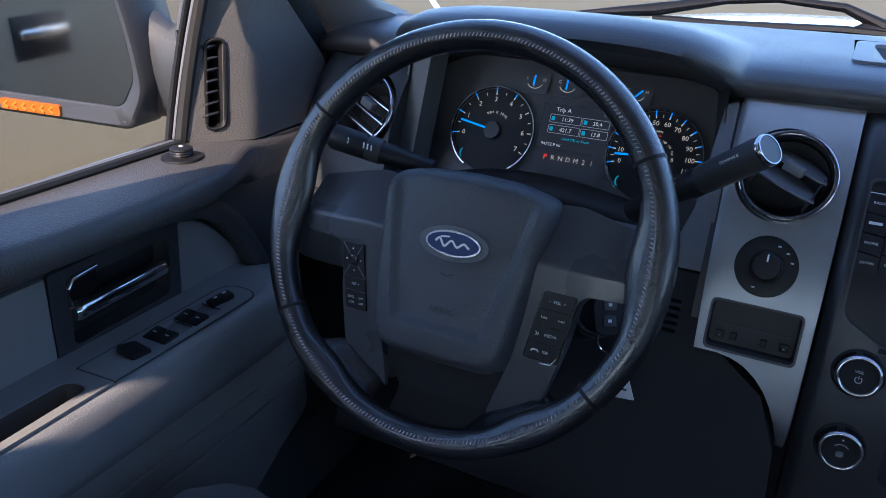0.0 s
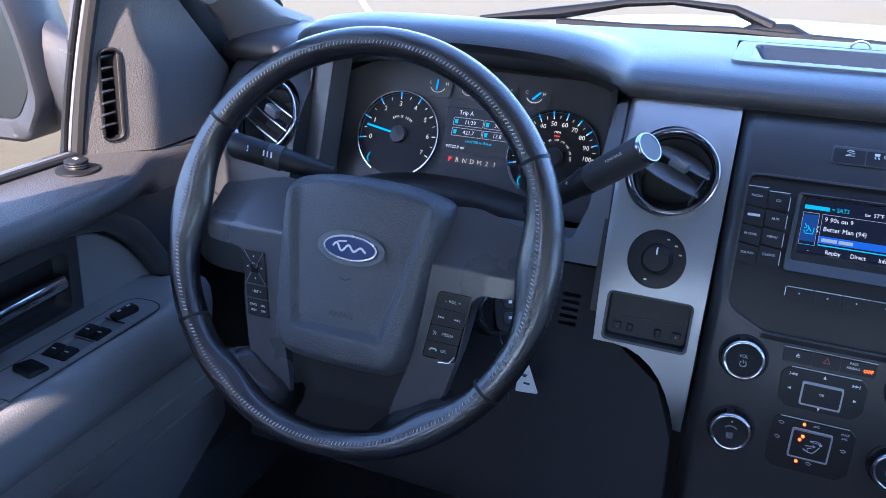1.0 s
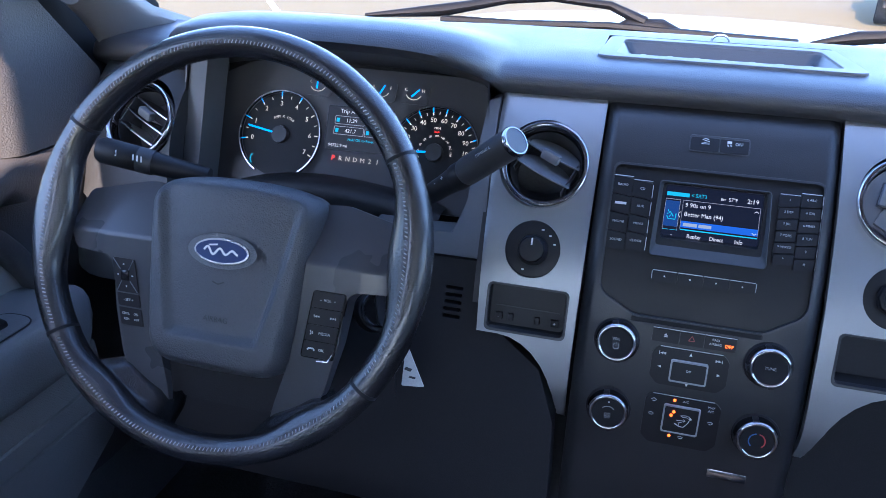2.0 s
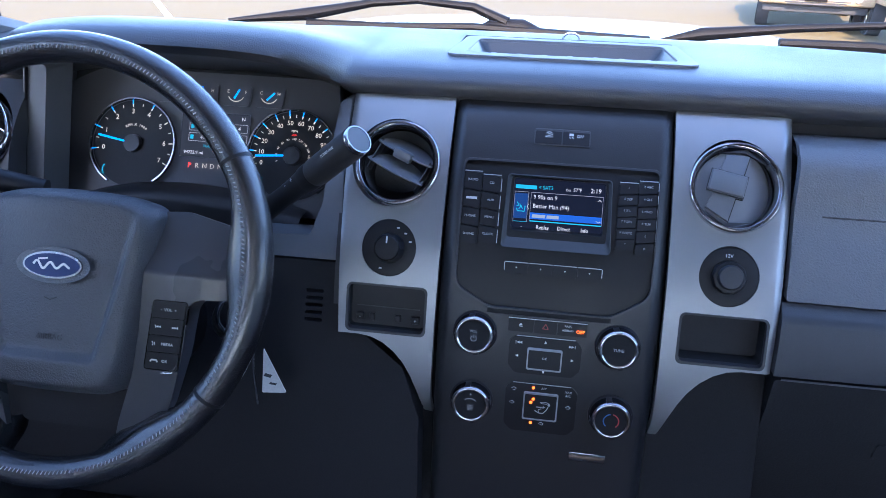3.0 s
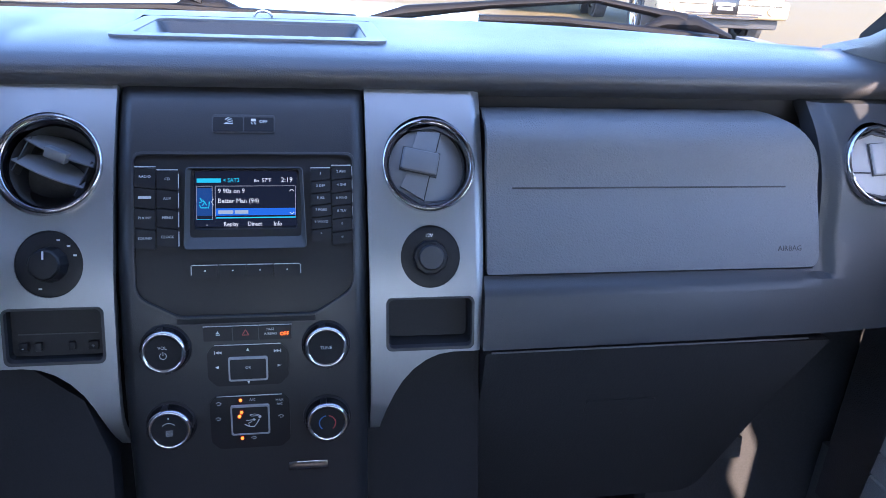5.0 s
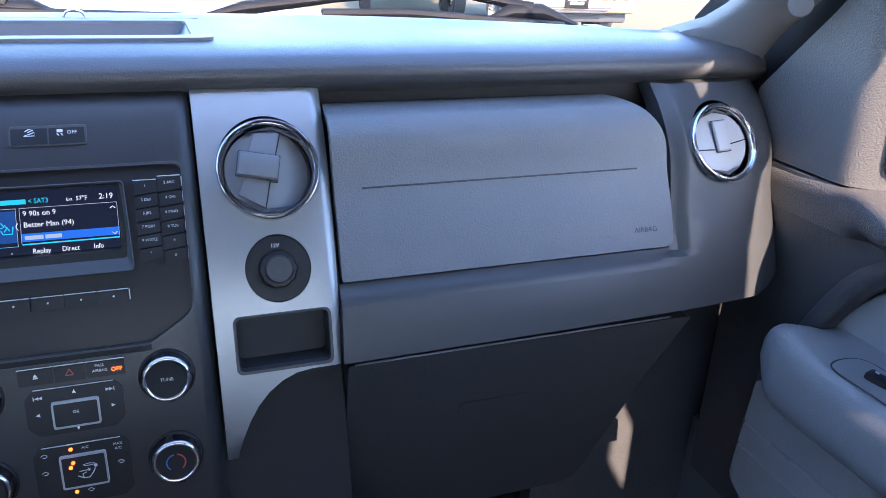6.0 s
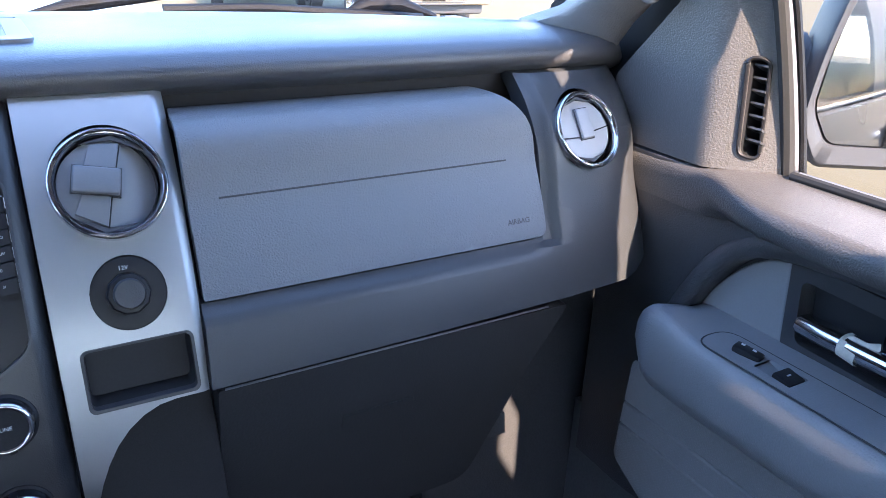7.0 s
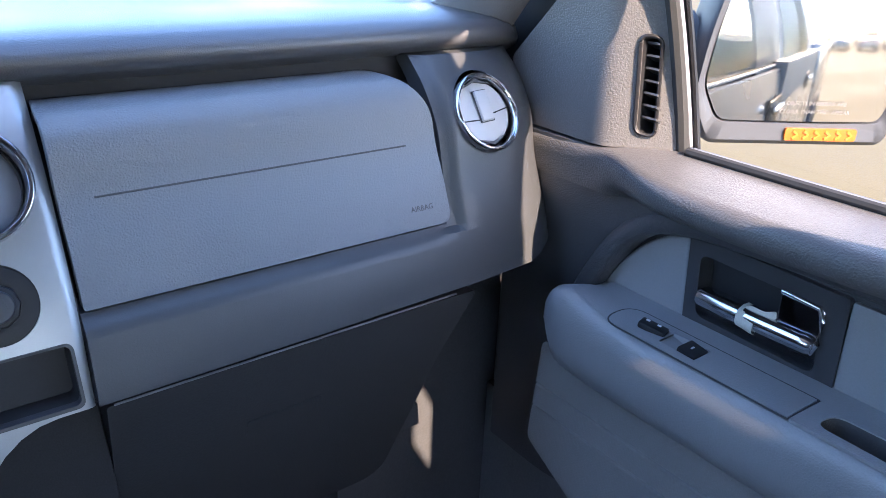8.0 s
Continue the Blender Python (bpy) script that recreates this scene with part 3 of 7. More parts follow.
# ---- doors ----
def door(s, label, driver):
    d = thing("car_door", label, "car door", group="front doors")
    X = lambda v: s * v
    # sail panel with slot for the vent
    def sail_x(y, z):
        return 0.757 + 0.68 * (math.sqrt((y + 0.02) ** 2 + 0.00005) - (y + 0.02)) / 2 + 0.03 * max(0, y) - (z - 1.30) * 0.05
    sail = panel(rounded([(-0.088, 1.286), (-0.020, 1.281), (0.130, 1.281), (0.130, 1.356), (0.037, 1.449), (-0.005, 1.495), (-0.05, 1.56), (-0.056, 1.50)], 0.006),
                 lambda a, b, t: (X(sail_x(a, b) + t), a, b), 0.03, holes=[rounded([(-0.0495, 1.3015), (-0.0655, 1.299), (-0.0625, 1.3995), (-0.0465, 1.401)], 0.0077)],
                 cuts_a=frange(-0.05, 0.0, 0.004) + frange(0.01, 0.12, 0.02), cuts_b=frange(1.30, 1.6, 0.04))
    part("sail_panel", sail, SAIL, d, "pebble-grained plastic sail panel", bevel=0.003)
    slot = rounded([(-0.0500, 1.3020), (-0.0650, 1.2995), (-0.0620, 1.3990), (-0.0470, 1.4005)], 0.0072)
    # black sleeve added so the slot's sunlit walls look shaded
    part("slot_shade_liner", loft([[(X(sail_x(a, b) + t), a, b) for a, b in slot] for t in (0.0005, 0.012, 0.032)], closed=True), BLACK, d, sharp=60)
    part("pillar_seal", panel([(-0.045, 1.30), (0.36, 1.26), (0.30, 1.42), (-0.30, 1.78), (-0.06, 1.66), (-0.05, 1.50)], lambda a, b, t: (X(cab_x(b) - 0.004 + t), a, b), 0.012, cuts_b=[1.4, 1.5, 1.6, 1.7]), RUBBER, d, "black rubber door seal")
    # belt: rounded shelf under the glass, running back
    rows = []
    for y in frange(-1.0, 0.10, 0.02):
        f = smooth01((y + 0.09) / 0.10)            # swells under the sail panel
        xi = spline([(-1.0, 0.737), (-0.6, 0.736), (-0.46, 0.722), (-0.38, 0.704), (-0.29, 0.696), (-0.165, 0.698), (-0.12, 0.706), (-0.08, 0.724), (-0.045, 0.743), (-0.02, 0.752), (0.10, 0.754)], y)
        xo = 0.806 - 0.030 * f
        zt = 1.284 - 0.004 * f
        g = smooth01((y + 0.085) / 0.06)           # ahead of the window the side runs straight down
        tuck = [(xi + 0.003 * (1 - g), 0.0300), (xi + (0.006 + (0.752 - xi) * 0.4) * (1 - g), 0.0370), (xi * g + 0.757 * (1 - g), 0.0430), (xi * g + 0.770 * (1 - g) + 0.001 * g, 0.0490)]
        rows.append([(X(xo), y, zt + 0.002), (X(xo - 0.014), y, zt + 0.001), (X(xo * 0.5 + xi * 0.5), y, zt - 0.0005), (X(xi + 0.013), y, zt - 0.001), (X(xi + 0.006), y, zt - 0.0028), (X(xi + 0.0018), y, zt - 0.0068), (X(xi), y, zt - 0.0125), (X(xi - 0.0005), y, zt - 0.021)] + [(X(x_), y, zt - dz_) for x_, dz_ in tuck])
    part("belt_trim", loft(rows), BELT, d, "pebbled plastic window shelf", sharp=70)
    # main panel: face behind the armrest with the inset and forward part
    arch = [(-0.018, 1.100), (-0.032, 1.135), (-0.056, 1.178), (-0.088, 1.209), (-0.120, 1.2210), (-0.160, 1.2270), (-0.30, 1.230), (-0.98, 1.229), (-0.98, 1.05), (-0.02, 1.05)]
    outl = [(0.13, 0.80), (0.13, 1.2795), (-0.02, 1.2780), (-0.06, 1.268), (-1.0, 1.262), (-1.0, 0.80)]
    bm = panel(outl, lambda a, b, t: (X(0.762 + 0.012 * smooth01((1.22 - b) / 0.1) - 0.006 * smooth01((a + 0.02) / 0.06) + t), a, b), 0.03, holes=[arch], cuts_a=frange(-0.02, 0.12, 0.02), cuts_b=frange(0.85, 1.25, 0.05))
    part("main_panel", bm, DOORC, d, "charcoal door trim", bevel=0.004)
    # arch moulding along the inset
    path = [(-0.010, 1.095), (-0.017, 1.112), (-0.026, 1.130), (-0.038, 1.153), (-0.052, 1.176), (-0.068, 1.195), (-0.086, 1.2095), (-0.105, 1.2190), (-0.128, 1.2255), (-0.155, 1.2300), (-0.22, 1.2330), (-0.30, 1.2345), (-0.60, 1.235), (-0.98, 1.233)]
    rows = []
    for i, (y, z) in enumerate(path):
        a, b = Vector(path[max(i - 1, 0)]), Vector(path[min(i + 1, len(path) - 1)])
        t = (b - a).normalized()
        no = Vector((-t.y, t.x))
        if no.x < 0 and no.y < 0 or no.y < -0.5:
            no = -no
        rows.append([(X(0.7635 + dx), y + no.x * q, z + no.y * q) for q, dx in ((0.0125, 0.004), (0.0115, -0.0005), (0.008, -0.004), (0.0, -0.006), (-0.008, -0.0045), (-0.0125, 0.001), (-0.0135, 0.010), (-0.0135, 0.026))])
    part("arch_molding", loft(rows), DOORC, d, "dark rounded moulding round the handle inset", sharp=60)
    # inset: grey insert, handle bezel, grey insert
    bm = panel([(-0.008, 1.05), (-0.03, 1.16), (-0.09, 1.222), (-0.15, 1.235), (-1.0, 1.235), (-1.0, 1.05)], lambda a, b, t: (X(0.788 + t), a, b), 0.02, holes=[rounded([(-0.150, 1.196), (-0.156, 1.128), (-0.286, 1.124), (-0.279, 1.192)], 0.010)])
    part("inset_back", bm, DOORC, d)
    ins = [(-0.026, 1.10), (-0.036, 1.124), (-0.046, 1.141), (-0.058, 1.158), (-0.073, 1.175), (-0.0886, 1.189), (-0.108, 1.2015), (-0.1345, 1.2105), (-0.1435, 1.10)]
    part("insert", panel(ins, lambda a, b, t: (X(0.782 + t), a, b), 0.012), DOORP, d, "pale grey insert", bevel=0.003)
    part("insert", panel([(-0.302, 1.207), (-0.306, 1.10), (-0.98, 1.10), (-0.98, 1.21)], lambda a, b, t: (X(0.782 + t), a, b), 0.012), DOORP, d, "pale grey insert", bevel=0.003)
    bez = panel(rounded([(-0.1345, 1.2145), (-0.1430, 1.10), (-0.307, 1.10), (-0.301, 1.209)], 0.004), lambda a, b, t: (X(0.781 + t), a, b), 0.012, holes=[rounded([(-0.150, 1.196), (-0.156, 1.128), (-0.286, 1.124), (-0.279, 1.192)], 0.010)])
    part("handle_bezel", bez, CHAR, d, "dark handle surround", bevel=0.002)
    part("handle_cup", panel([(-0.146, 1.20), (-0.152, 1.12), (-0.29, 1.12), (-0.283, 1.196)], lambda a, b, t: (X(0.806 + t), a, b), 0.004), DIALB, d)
    # chrome pull: a loop handle
    if driver:
        bar = ((-0.164, 1.165), (-0.167, 1.165), (-0.200, 1.1645), (-0.240, 1.163), (-0.270, 1.162), (-0.279, 1.1615), (-0.283, 1.162))
        loop_ = ((-0.276, 1.163), (-0.284, 1.172), (-0.284, 1.190), (-0.278, 1.198), (-0.249, 1.201))
    else:
        bar = ((-0.158, 1.1520), (-0.161, 1.1520), (-0.19, 1.1520), (-0.23, 1.1520), (-0.265, 1.1525), (-0.277, 1.1528), (-0.2815, 1.1530))
        loop_ = ((-0.2800, 1.1450), (-0.2840, 1.156), (-0.2840, 1.180), (-0.2790, 1.1915), (-0.2420, 1.1938))
    prof = [(0.010, 0.0095), (0.0, 0.0105), (-0.007, 0.0085), (-0.0105, 0.0030), (-0.0105, -0.0035), (-0.0075, -0.0085), (-0.001, -0.0110), (0.010, -0.0100)]
    rows = [[(X(0.7800 + dx * k), y, z + dz * k) for dx, dz in prof] for (y, z), k in zip(bar, (0.8, 0.97, 1.0, 1.0, 1.0, 0.97, 0.8))]
    part("lever", loft(rows, closed=True, caps=True), CHROME, d, "chrome lever handle", sharp=50)
    low_z = bar[4][1] + 0.004
    pad = rounded([(loop_[-1][0], loop_[-1][1]), (loop_[1][0], loop_[-2][1] - 0.001), (loop_[1][0], low_z), (loop_[-1][0], low_z)], [0.001, 0.006, 0.001, 0.001])
    part("lever_paddle", panel(pad, lambda a, b, t: (X(0.7795 + t), a, b), 0.006), PADDLE, d, "dark mirror-finished paddle", bevel=0.001)
    part("lever_loop", tube([(X(0.7780), y, z) for y, z in loop_], 0.0030, 10, 1.0), CHROME, d, "chrome paddle edge")
    if not driver:
        rows = [[(X(0.7800 + dx * 1.06), y, z + dz * 1.06) for dx, dz in prof[:-1]] for y, z in ((-0.2065, 1.1520), (-0.2160, 1.1505), (-0.2255, 1.1490))]
        part("tape", loft(rows), material("cream_tape", (0.62, 0.60, 0.52), 0.7), d, "strip of cream masking tape")
        part("tape_end", panel(rounded([(-0.2065, 1.1600), (-0.2260, 1.1580), (-0.2425, 1.1630), (-0.2410, 1.1710), (-0.2300, 1.1655), (-0.2150, 1.1660)], 0.002), lambda a, b, t: (X(0.7775 + t), a, b), 0.001), bpy.data.materials["cream_tape"], d)
    # armrest: swept body, flat top with plate, rounded nose
    rows = []
    for y in [-1.0, -0.7, -0.5, -0.4, -0.3, -0.22, -0.15, -0.10, -0.07, -0.05, -0.035, -0.022, -0.012, -0.004, 0.002]:
        f = smooth01((y + 0.07) / 0.075)
        g = max(0.0, (y + 0.055) / 0.057) ** 2.2
        xin = 0.690 + 0.03 * g + 0.004 * smooth01(-y)
        zd = 1.1205 - 0.040 * g
        zt = zd + 0.017 * smooth01((y + 0.115) / 0.08)
        zb = 1.026 + 0.006 * smooth01((y + 0.1) / 0.1) + 0.02 * g
        rows.append([(X(0.79), y, zd), (X(0.765), y, zd), (X(0.742), y, zd + (zt - zd) * 0.45), (X(xin + 0.016), y, zt - 0.001), (X(xin + 0.006), y, zt - 0.004), (X(xin + 0.001), y, zt - 0.012), (X(xin), y, zt - 0.030),
                     (X(xin + 0.002), y, zb + 0.03), (X(xin + 0.010), y, zb + 0.008), (X(xin + 0.022), y, zb), (X(0.79), y, zb - 0.002)])
    arm = loft(rows, closed=True, caps=True)
    top = [f for f in arm.faces if 0.710 < abs(f.calc_center_median().x) < 0.745 and -0.99 < f.calc_center_median().y < -0.13 and f.calc_center_median().z > 1.115]
    bmesh.ops.delete(arm, geom=top, context='FACES')
    part("armrest", arm, DOORG, d, "grey vinyl armrest", sharp=50)
    # lower cloth panel with sewn grooves
    bm = panel(rounded([(0.006, 1.035), (0.024, 0.874), (-0.10, 0.80), (-1.0, 0.72), (-1.0, 1.035)], 0.012), lambda a, b, t: (X(0.728 + 0.10 * max(0, 1.03 - b) * 0.5 + t + 0.004 * (math.exp(-((b - 0.966) / 0.0016) ** 2) + math.exp(-((b - 0.930) / 0.0016) ** 2))), a, b), 0.05,
               cuts_b=[0.85, 0.9] + frange(0.925, 0.935, 0.001) + frange(0.961, 0.971, 0.001), cuts_a=[-0.2, -0.4])
    part("cloth_panel", bm, CLOTH, d, "grey cloth lower panel", bevel=0.006)
    part("door_skin", panel([(0.30, 0.55), (0.30, 1.25), (0.05, 1.285), (-1.0, 1.275), (-1.0, 0.55)], lambda a, b, t: (X(cab_x(b) + 0.005 + t), a, b), 0.02, cuts_b=frange(0.6, 1.25, 0.08)), BODY, d, "grey painted outer door skin")
    # window frame and seals
    zt = frange(1.282, 1.78, 0.0415)
    fr = [(X(cab_x(z) - 0.003), -0.089 + (z - 1.285) * 0.13, z) for z in zt]
    part("front_seal", tube(fr, 0.0075, 8), RUBBER, d, "black rubber window seal")
    part("front_channel", tube([(x + s * 0.008, y - 0.012, z) for x, y, z in fr], 0.0040, 8), BLACK, d)
    part("sill_seal", tube([(X(0.800), y, 1.2885) for y in frange(-1.0, -0.085, 0.05)], 0.005, 8), RUBBER, d)
    part("sill_channel", tube([(X(0.812), y, 1.287) for y in frange(-1.0, -0.085, 0.05)], 0.0045, 8), GREYP, d)
    # out of view; lower edge placed to trim the sun on dash and sail
    low = [(-1.0, 1.735), (-0.84, 1.73), (-0.76, 1.69), (-0.6, 1.67), (-0.40, 1.62), (-0.30, 1.572), (-0.22, 1.550), (-0.12, 1.540), (-0.04, 1.53)]
    part("upper_frame", panel(low + [(y + 0.01, z + 0.09) for y, z in low[::-1]], lambda a, b, t: (X(cab_x(b) - 0.012 + t), a, b), 0.03, cuts_b=[1.55, 1.6, 1.65, 1.7, 1.75]), BLACK, d, "black window frame with unseen edge set to trim sunlight")
    gl = loft([[(X(cab_x(z)), y, z) for y in (-0.98, -0.5, -0.10 + (z - 1.285) * 0.13)] for z in zt])
    g = part("window_glass", gl, DOOR_GLASS, d)
    g.visible_shadow = False
    return d


left_door = door(-1, "grey driver door with chrome handle and window switches", True)
right_door = door(1, "grey passenger door with taped chrome handle", False)

# ---- A pillars ----
EDGE = [((0.705, 0.262, 1.398), (0.755, 0.150, 1.360)), ((0.702, 0.221, 1.409), (0.752, 0.128, 1.390)), ((0.700, 0.173, 1.422), (0.750, 0.102, 1.420)), ((0.698, 0.134, 1.441), (0.748, 0.071, 1.446)),
        ((0.690, 0.060, 1.490), (0.735, 0.000, 1.500)), ((0.660, -0.120, 1.610), (0.700, -0.170, 1.620)), ((0.600, -0.400, 1.800), (0.640, -0.450, 1.800))]
for s, nm in ((-1, "pillar_left"), (1, "pillar_right")):
    rows = []
    for g, o in EDGE:
        g, o = Vector((s * g[0], g[1], g[2])), Vector((s * o[0], o[1], o[2]))
        inw, out = Vector((-0.6 * s, -0.7, -0.15)), Vector((0.45 * s, 0.75, 0.25))
        rows.append([g, g.lerp(o, 0.12) + inw * 0.007, g.lerp(o, 0.35) + inw * 0.013, g.lerp(o, 0.65) + inw * 0.014, g.lerp(o, 0.88) + inw * 0.009, o, o + out * 0.03, g + out * 0.03])
    pil = solo(nm, loft(rows, closed=True, caps=True), PILLAR, "grey plastic windshield pillar trim", "pillar", kind="structure", sharp=60)
    part("fastener_cap", lathe([(0.0122, -0.004), (0.0122, 0.0015), (0.0110, 0.0026), (0.0, 0.0030)], 28, Matrix.Translation((s * 0.7075, 0.040, 1.4570)) @ Vector((-0.6 * s, -0.75, -0.1)).to_track_quat('Z', 'Y').to_matrix().to_4x4()), GREYP, pil, "round grey plastic cap")

# ---- steering wheel ----
WC, WA = Vector((-0.4305, -0.1365, 1.2680)), radians(24)
WM = Matrix.Translation(WC) @ Matrix(((1, 0, 0, 0), (0, math.sin(WA), -math.cos(WA), 0), (0, math.cos(WA), math.sin(WA), 0), (0, 0, 0, 1)))
wheel = thing("steering_wheel", "black leather steering wheel with grey airbag hub", "steering wheel")


def wl(u, v, w=0.0):
    return WM @ Vector((u, v, w))


RIM_R, RIM_T = 0.1858, 0.0148
RIM_C = (-0.002, -0.0015)


def rim_point(a, p, thick=1.0):
    """Radius and height on the rim's section; it flares inward at the spokes."""
    deg = (math.degrees(a) + 90) % 360 - 90
    flare = 0.0
    for mid, half, amount in ((3, 24, 0.95), (177, 24, 0.95), (236, 15, 0.45), (-54 if deg < 0 else 306, 15, 0.45)):
        flare = max(flare, amount * smooth01(1 - abs(deg - mid) / half))
    c = math.cos(p)
    grow = 1 + flare * (c < 0)
    return RIM_R + RIM_T * 0.93 * thick * c * grow, RIM_T * 1.08 * thick * math.sin(p) * (1 - 0.10 * flare * (c < 0) * abs(c))


def rim_arc(a0, a1, n, thick=1.0, w=0.0):
    rows = []
    for i in range(n + 1):
        a = radians(a0 + (a1 - a0) * i / n)
        r = []
        for k in range(20):
            rad, h = rim_point(a, 2 * math.pi * k / 20, thick)
            r.append(wl(rad * math.cos(a) + RIM_C[0], rad * math.sin(a) + RIM_C[1], w + h))
        rows.append(r)
    return loft(rows, closed=True, caps=True)


for a0, a1 in ((32, 148), (150, 213), (215, 325), (327, 390)):
    part("rim", rim_arc(a0 - 0.6, a1 + 0.6, int((a1 - a0) / 2.5)), LEATHER, wheel, "worn black leather rim")
for a in (31, 149, 214, 326):
    part("rim_seam", rim_arc(a - 0.5, a + 0.5, 1, 1.03), BLACK, wheel)

HUB_U = 0.003                       # the cover sits a little off the rim's centre


def hub_shape(n=150):
    """Outline of the airbag cover, sampled evenly."""
    half = [(0.0, 0.0615), (0.050, 0.0590), (0.086, 0.0500), (0.0815, 0.0), (0.0755, -0.050), (0.0660, -0.1165), (0.0, -0.1185)]
    full = half + [(-x, y) for x, y in half[-2:0:-1]]
    o = rounded(full, [0.03, 0.03, 0.015, 0.03, 0.03, 0.022, 0.03, 0.022, 0.03, 0.03, 0.015, 0.03], 8)
    step = [0.0]
    for a, b in zip(o, o[1:] + o[:1]):
        step.append(step[-1] + math.dist(a, b))
    out, k = [], 0
    for i in range(n):
        d = step[-1] * i / n
        while step[k + 1] < d:
            k += 1
        f = (d - step[k]) / max(1e-9, step[k + 1] - step[k])
        a, b = o[k], o[(k + 1) % len(o)]
        out.append((a[0] + (b[0] - a[0]) * f, a[1] + (b[1] - a[1]) * f))
    return out


def hub_height(x, y, s):
    """A domed cover with a sunk panel behind a U-shaped chamfer."""
    dome = 0.0105 - 0.0070 * (x / 0.085) ** 2 - 0.012 * smooth01((y - 0.020) / 0.045) ** 1.5 - 0.004 * smooth01((-0.085 - y) / 0.035)
    half = spline([(-0.10, 0.0355), (-0.079, 0.0395), (-0.050, 0.0465), (0.0, 0.0570), (0.050, 0.0655)], y)
    inside = min(half - abs(x), y + 0.0795)
    sunk = smooth01((inside + 0.0105) / 0.0105) * smooth01((0.056 - y) / 0.030)
    return dome - 0.0068 * sunk - 0.016 * max(0.0, (s - 0.87) / 0.13) ** 2.4


hub_o = hub_shape()
rows = [[wl(x + HUB_U, y, -0.034) for x, y in hub_o]]
for k in range(49):
    q = 1 - k / 48
    q = max(0.004, 1 - (1 - q) ** 1.15)
    rows.append([wl(x * q + HUB_U, (y + 0.03) * q - 0.03, hub_height(x * q, (y + 0.03) * q - 0.03, q)) for x, y in hub_o])
part("airbag_hub", loft(rows, closed=True, caps=True), HUBV, wheel, "dark grey airbag cover", sharp=70)


# back shell and spokes
def spoke_top(a, b):
    """Height of the spokes' front over the wheel's plane."""
    b = b + 0.006
    lift = -0.0030 - (0.46 * b if b > 0 else -0.15 * b)
    return lift - 0.004 * smooth01((abs(a - HUB_U) - 0.125) / 0.03)


def on_spoke(u, v, off=0.0):
    """A pose on a spoke's front."""
    g = (spoke_top(u, v + 0.002) - spoke_top(u, v - 0.002)) / 0.004
    return WM @ Matrix.Translation((u, v, spoke_top(u, v) + off)) @ pose(0, 0, 0, math.degrees(math.atan(g)))


def spoke(outline, mat, name, label=""):
    """A moulded arm: the upper plate leans back, the lower leg falls away below a crease."""
    bm = panel(outline, lambda a, b, d: wl(a, b, spoke_top(a, b) if d < 0.5 else -0.032), 1.0, cuts_a=[-0.150, -0.142, -0.134, -0.126, 0.126, 0.134, 0.142, 0.150], cuts_b=[0.03, 0.015, 0.005, -0.003, -0.006, -0.009, -0.03, -0.06, -0.09])
    return part(name, bm, mat, wheel, label, bevel=0.0035, segs=3)


for s in (-1, 1):
    sp = [(0.074, 0.047), (0.102, 0.0495), (0.150, 0.038), (0.168, 0.034), (0.172, 0.0), (0.166, -0.024), (0.150, -0.0255), (0.1255, -0.0265), (0.1190, -0.034), (0.1150, -0.075), (0.1050, -0.121), (0.090, -0.150), (0.052, -0.162), (0.0565, -0.140), (0.0665, -0.105), (0.0745, -0.050), (0.0790, 0.0)]
    spoke(rounded([(s * x + HUB_U, y) for x, y in sp], 0.005, 3), SPOKEP, "spoke", "dark plastic spoke")
# leather gussets that carry the rim's cover up the foot of each spoke
for s in (-1, 1):
    rows = []
    for i in range(9):
        f = i / 8
        u, v = s * (0.0535 + 0.0480 * f) + HUB_U * 0.5, -0.1525 + 0.0285 * f - 0.0025 * math.sin(math.pi * f)
        ang = -78 + 33 * f if s > 0 else -102 - 33 * f
        w0 = spoke_top(u, v) + 0.0022
        row = [Vector((u, v, w0 - 0.010)), Vector((u, v, w0 - 0.0015))]
        for k in range(1, 11):
            q = k / 10
            r = RIM_R - RIM_T * 0.10
            e = Vector((r * math.cos(radians(ang)) + RIM_C[0], r * math.sin(radians(ang)) + RIM_C[1], RIM_T * 0.97))
            p = Vector((u, v, w0)).lerp(e, q)
            p.z = w0 + (e.z - w0) * q ** 1.5 + 0.0010 * math.sin(q * math.pi * 3)
            row.append(p)
        sink = 0.007 * (abs(2 * f - 1) ** 6)
        rows.append([wl(p.x, p.y, p.z - sink) for p in row])
    for f, src_ in ((-1, rows[0]), (1, rows[-1])):
        low = [WM @ (WM.inverted() @ p + Vector((0, 0, -0.030))) for p in src_]
        rows.insert(0, low) if f < 0 else rows.append(low)
    part("leather_gusset", loft(rows), LEATHER, wheel, "creased black leather at the foot of the spoke", sharp=70)
part("lower_cover", panel(rounded([(-0.060, -0.085), (0.066, -0.085), (0.052, -0.155), (-0.046, -0.155)], 0.01), lambda a, b, d: wl(a, b, -0.040 - d), 0.02), KNEE, wheel, "black cover behind the airbag")
part("hub_back", lathe([(0.0, -0.034), (0.046, -0.036), (0.044, -0.06), (0.040, -0.085), (0.0, -0.09)], 32, WM), BLACK, wheel)

# steering column
col = thing("steering_column", "black plastic steering column shroud", "steering column")
a_ = WM.to_3x3() @ Vector((0, 0, -1))
part("shroud", tube([WC + a_ * 0.06 + Vector((0, 0, -0.05)), WC + a_ * 0.13 + Vector((0, 0, -0.066)), WC + a_ * 0.22 + Vector((0, 0, -0.085)), WC + a_ * 0.34 + Vector((0, 0, -0.09))], [0.046, 0.052, 0.058, 0.07], 24), BLACK, col)


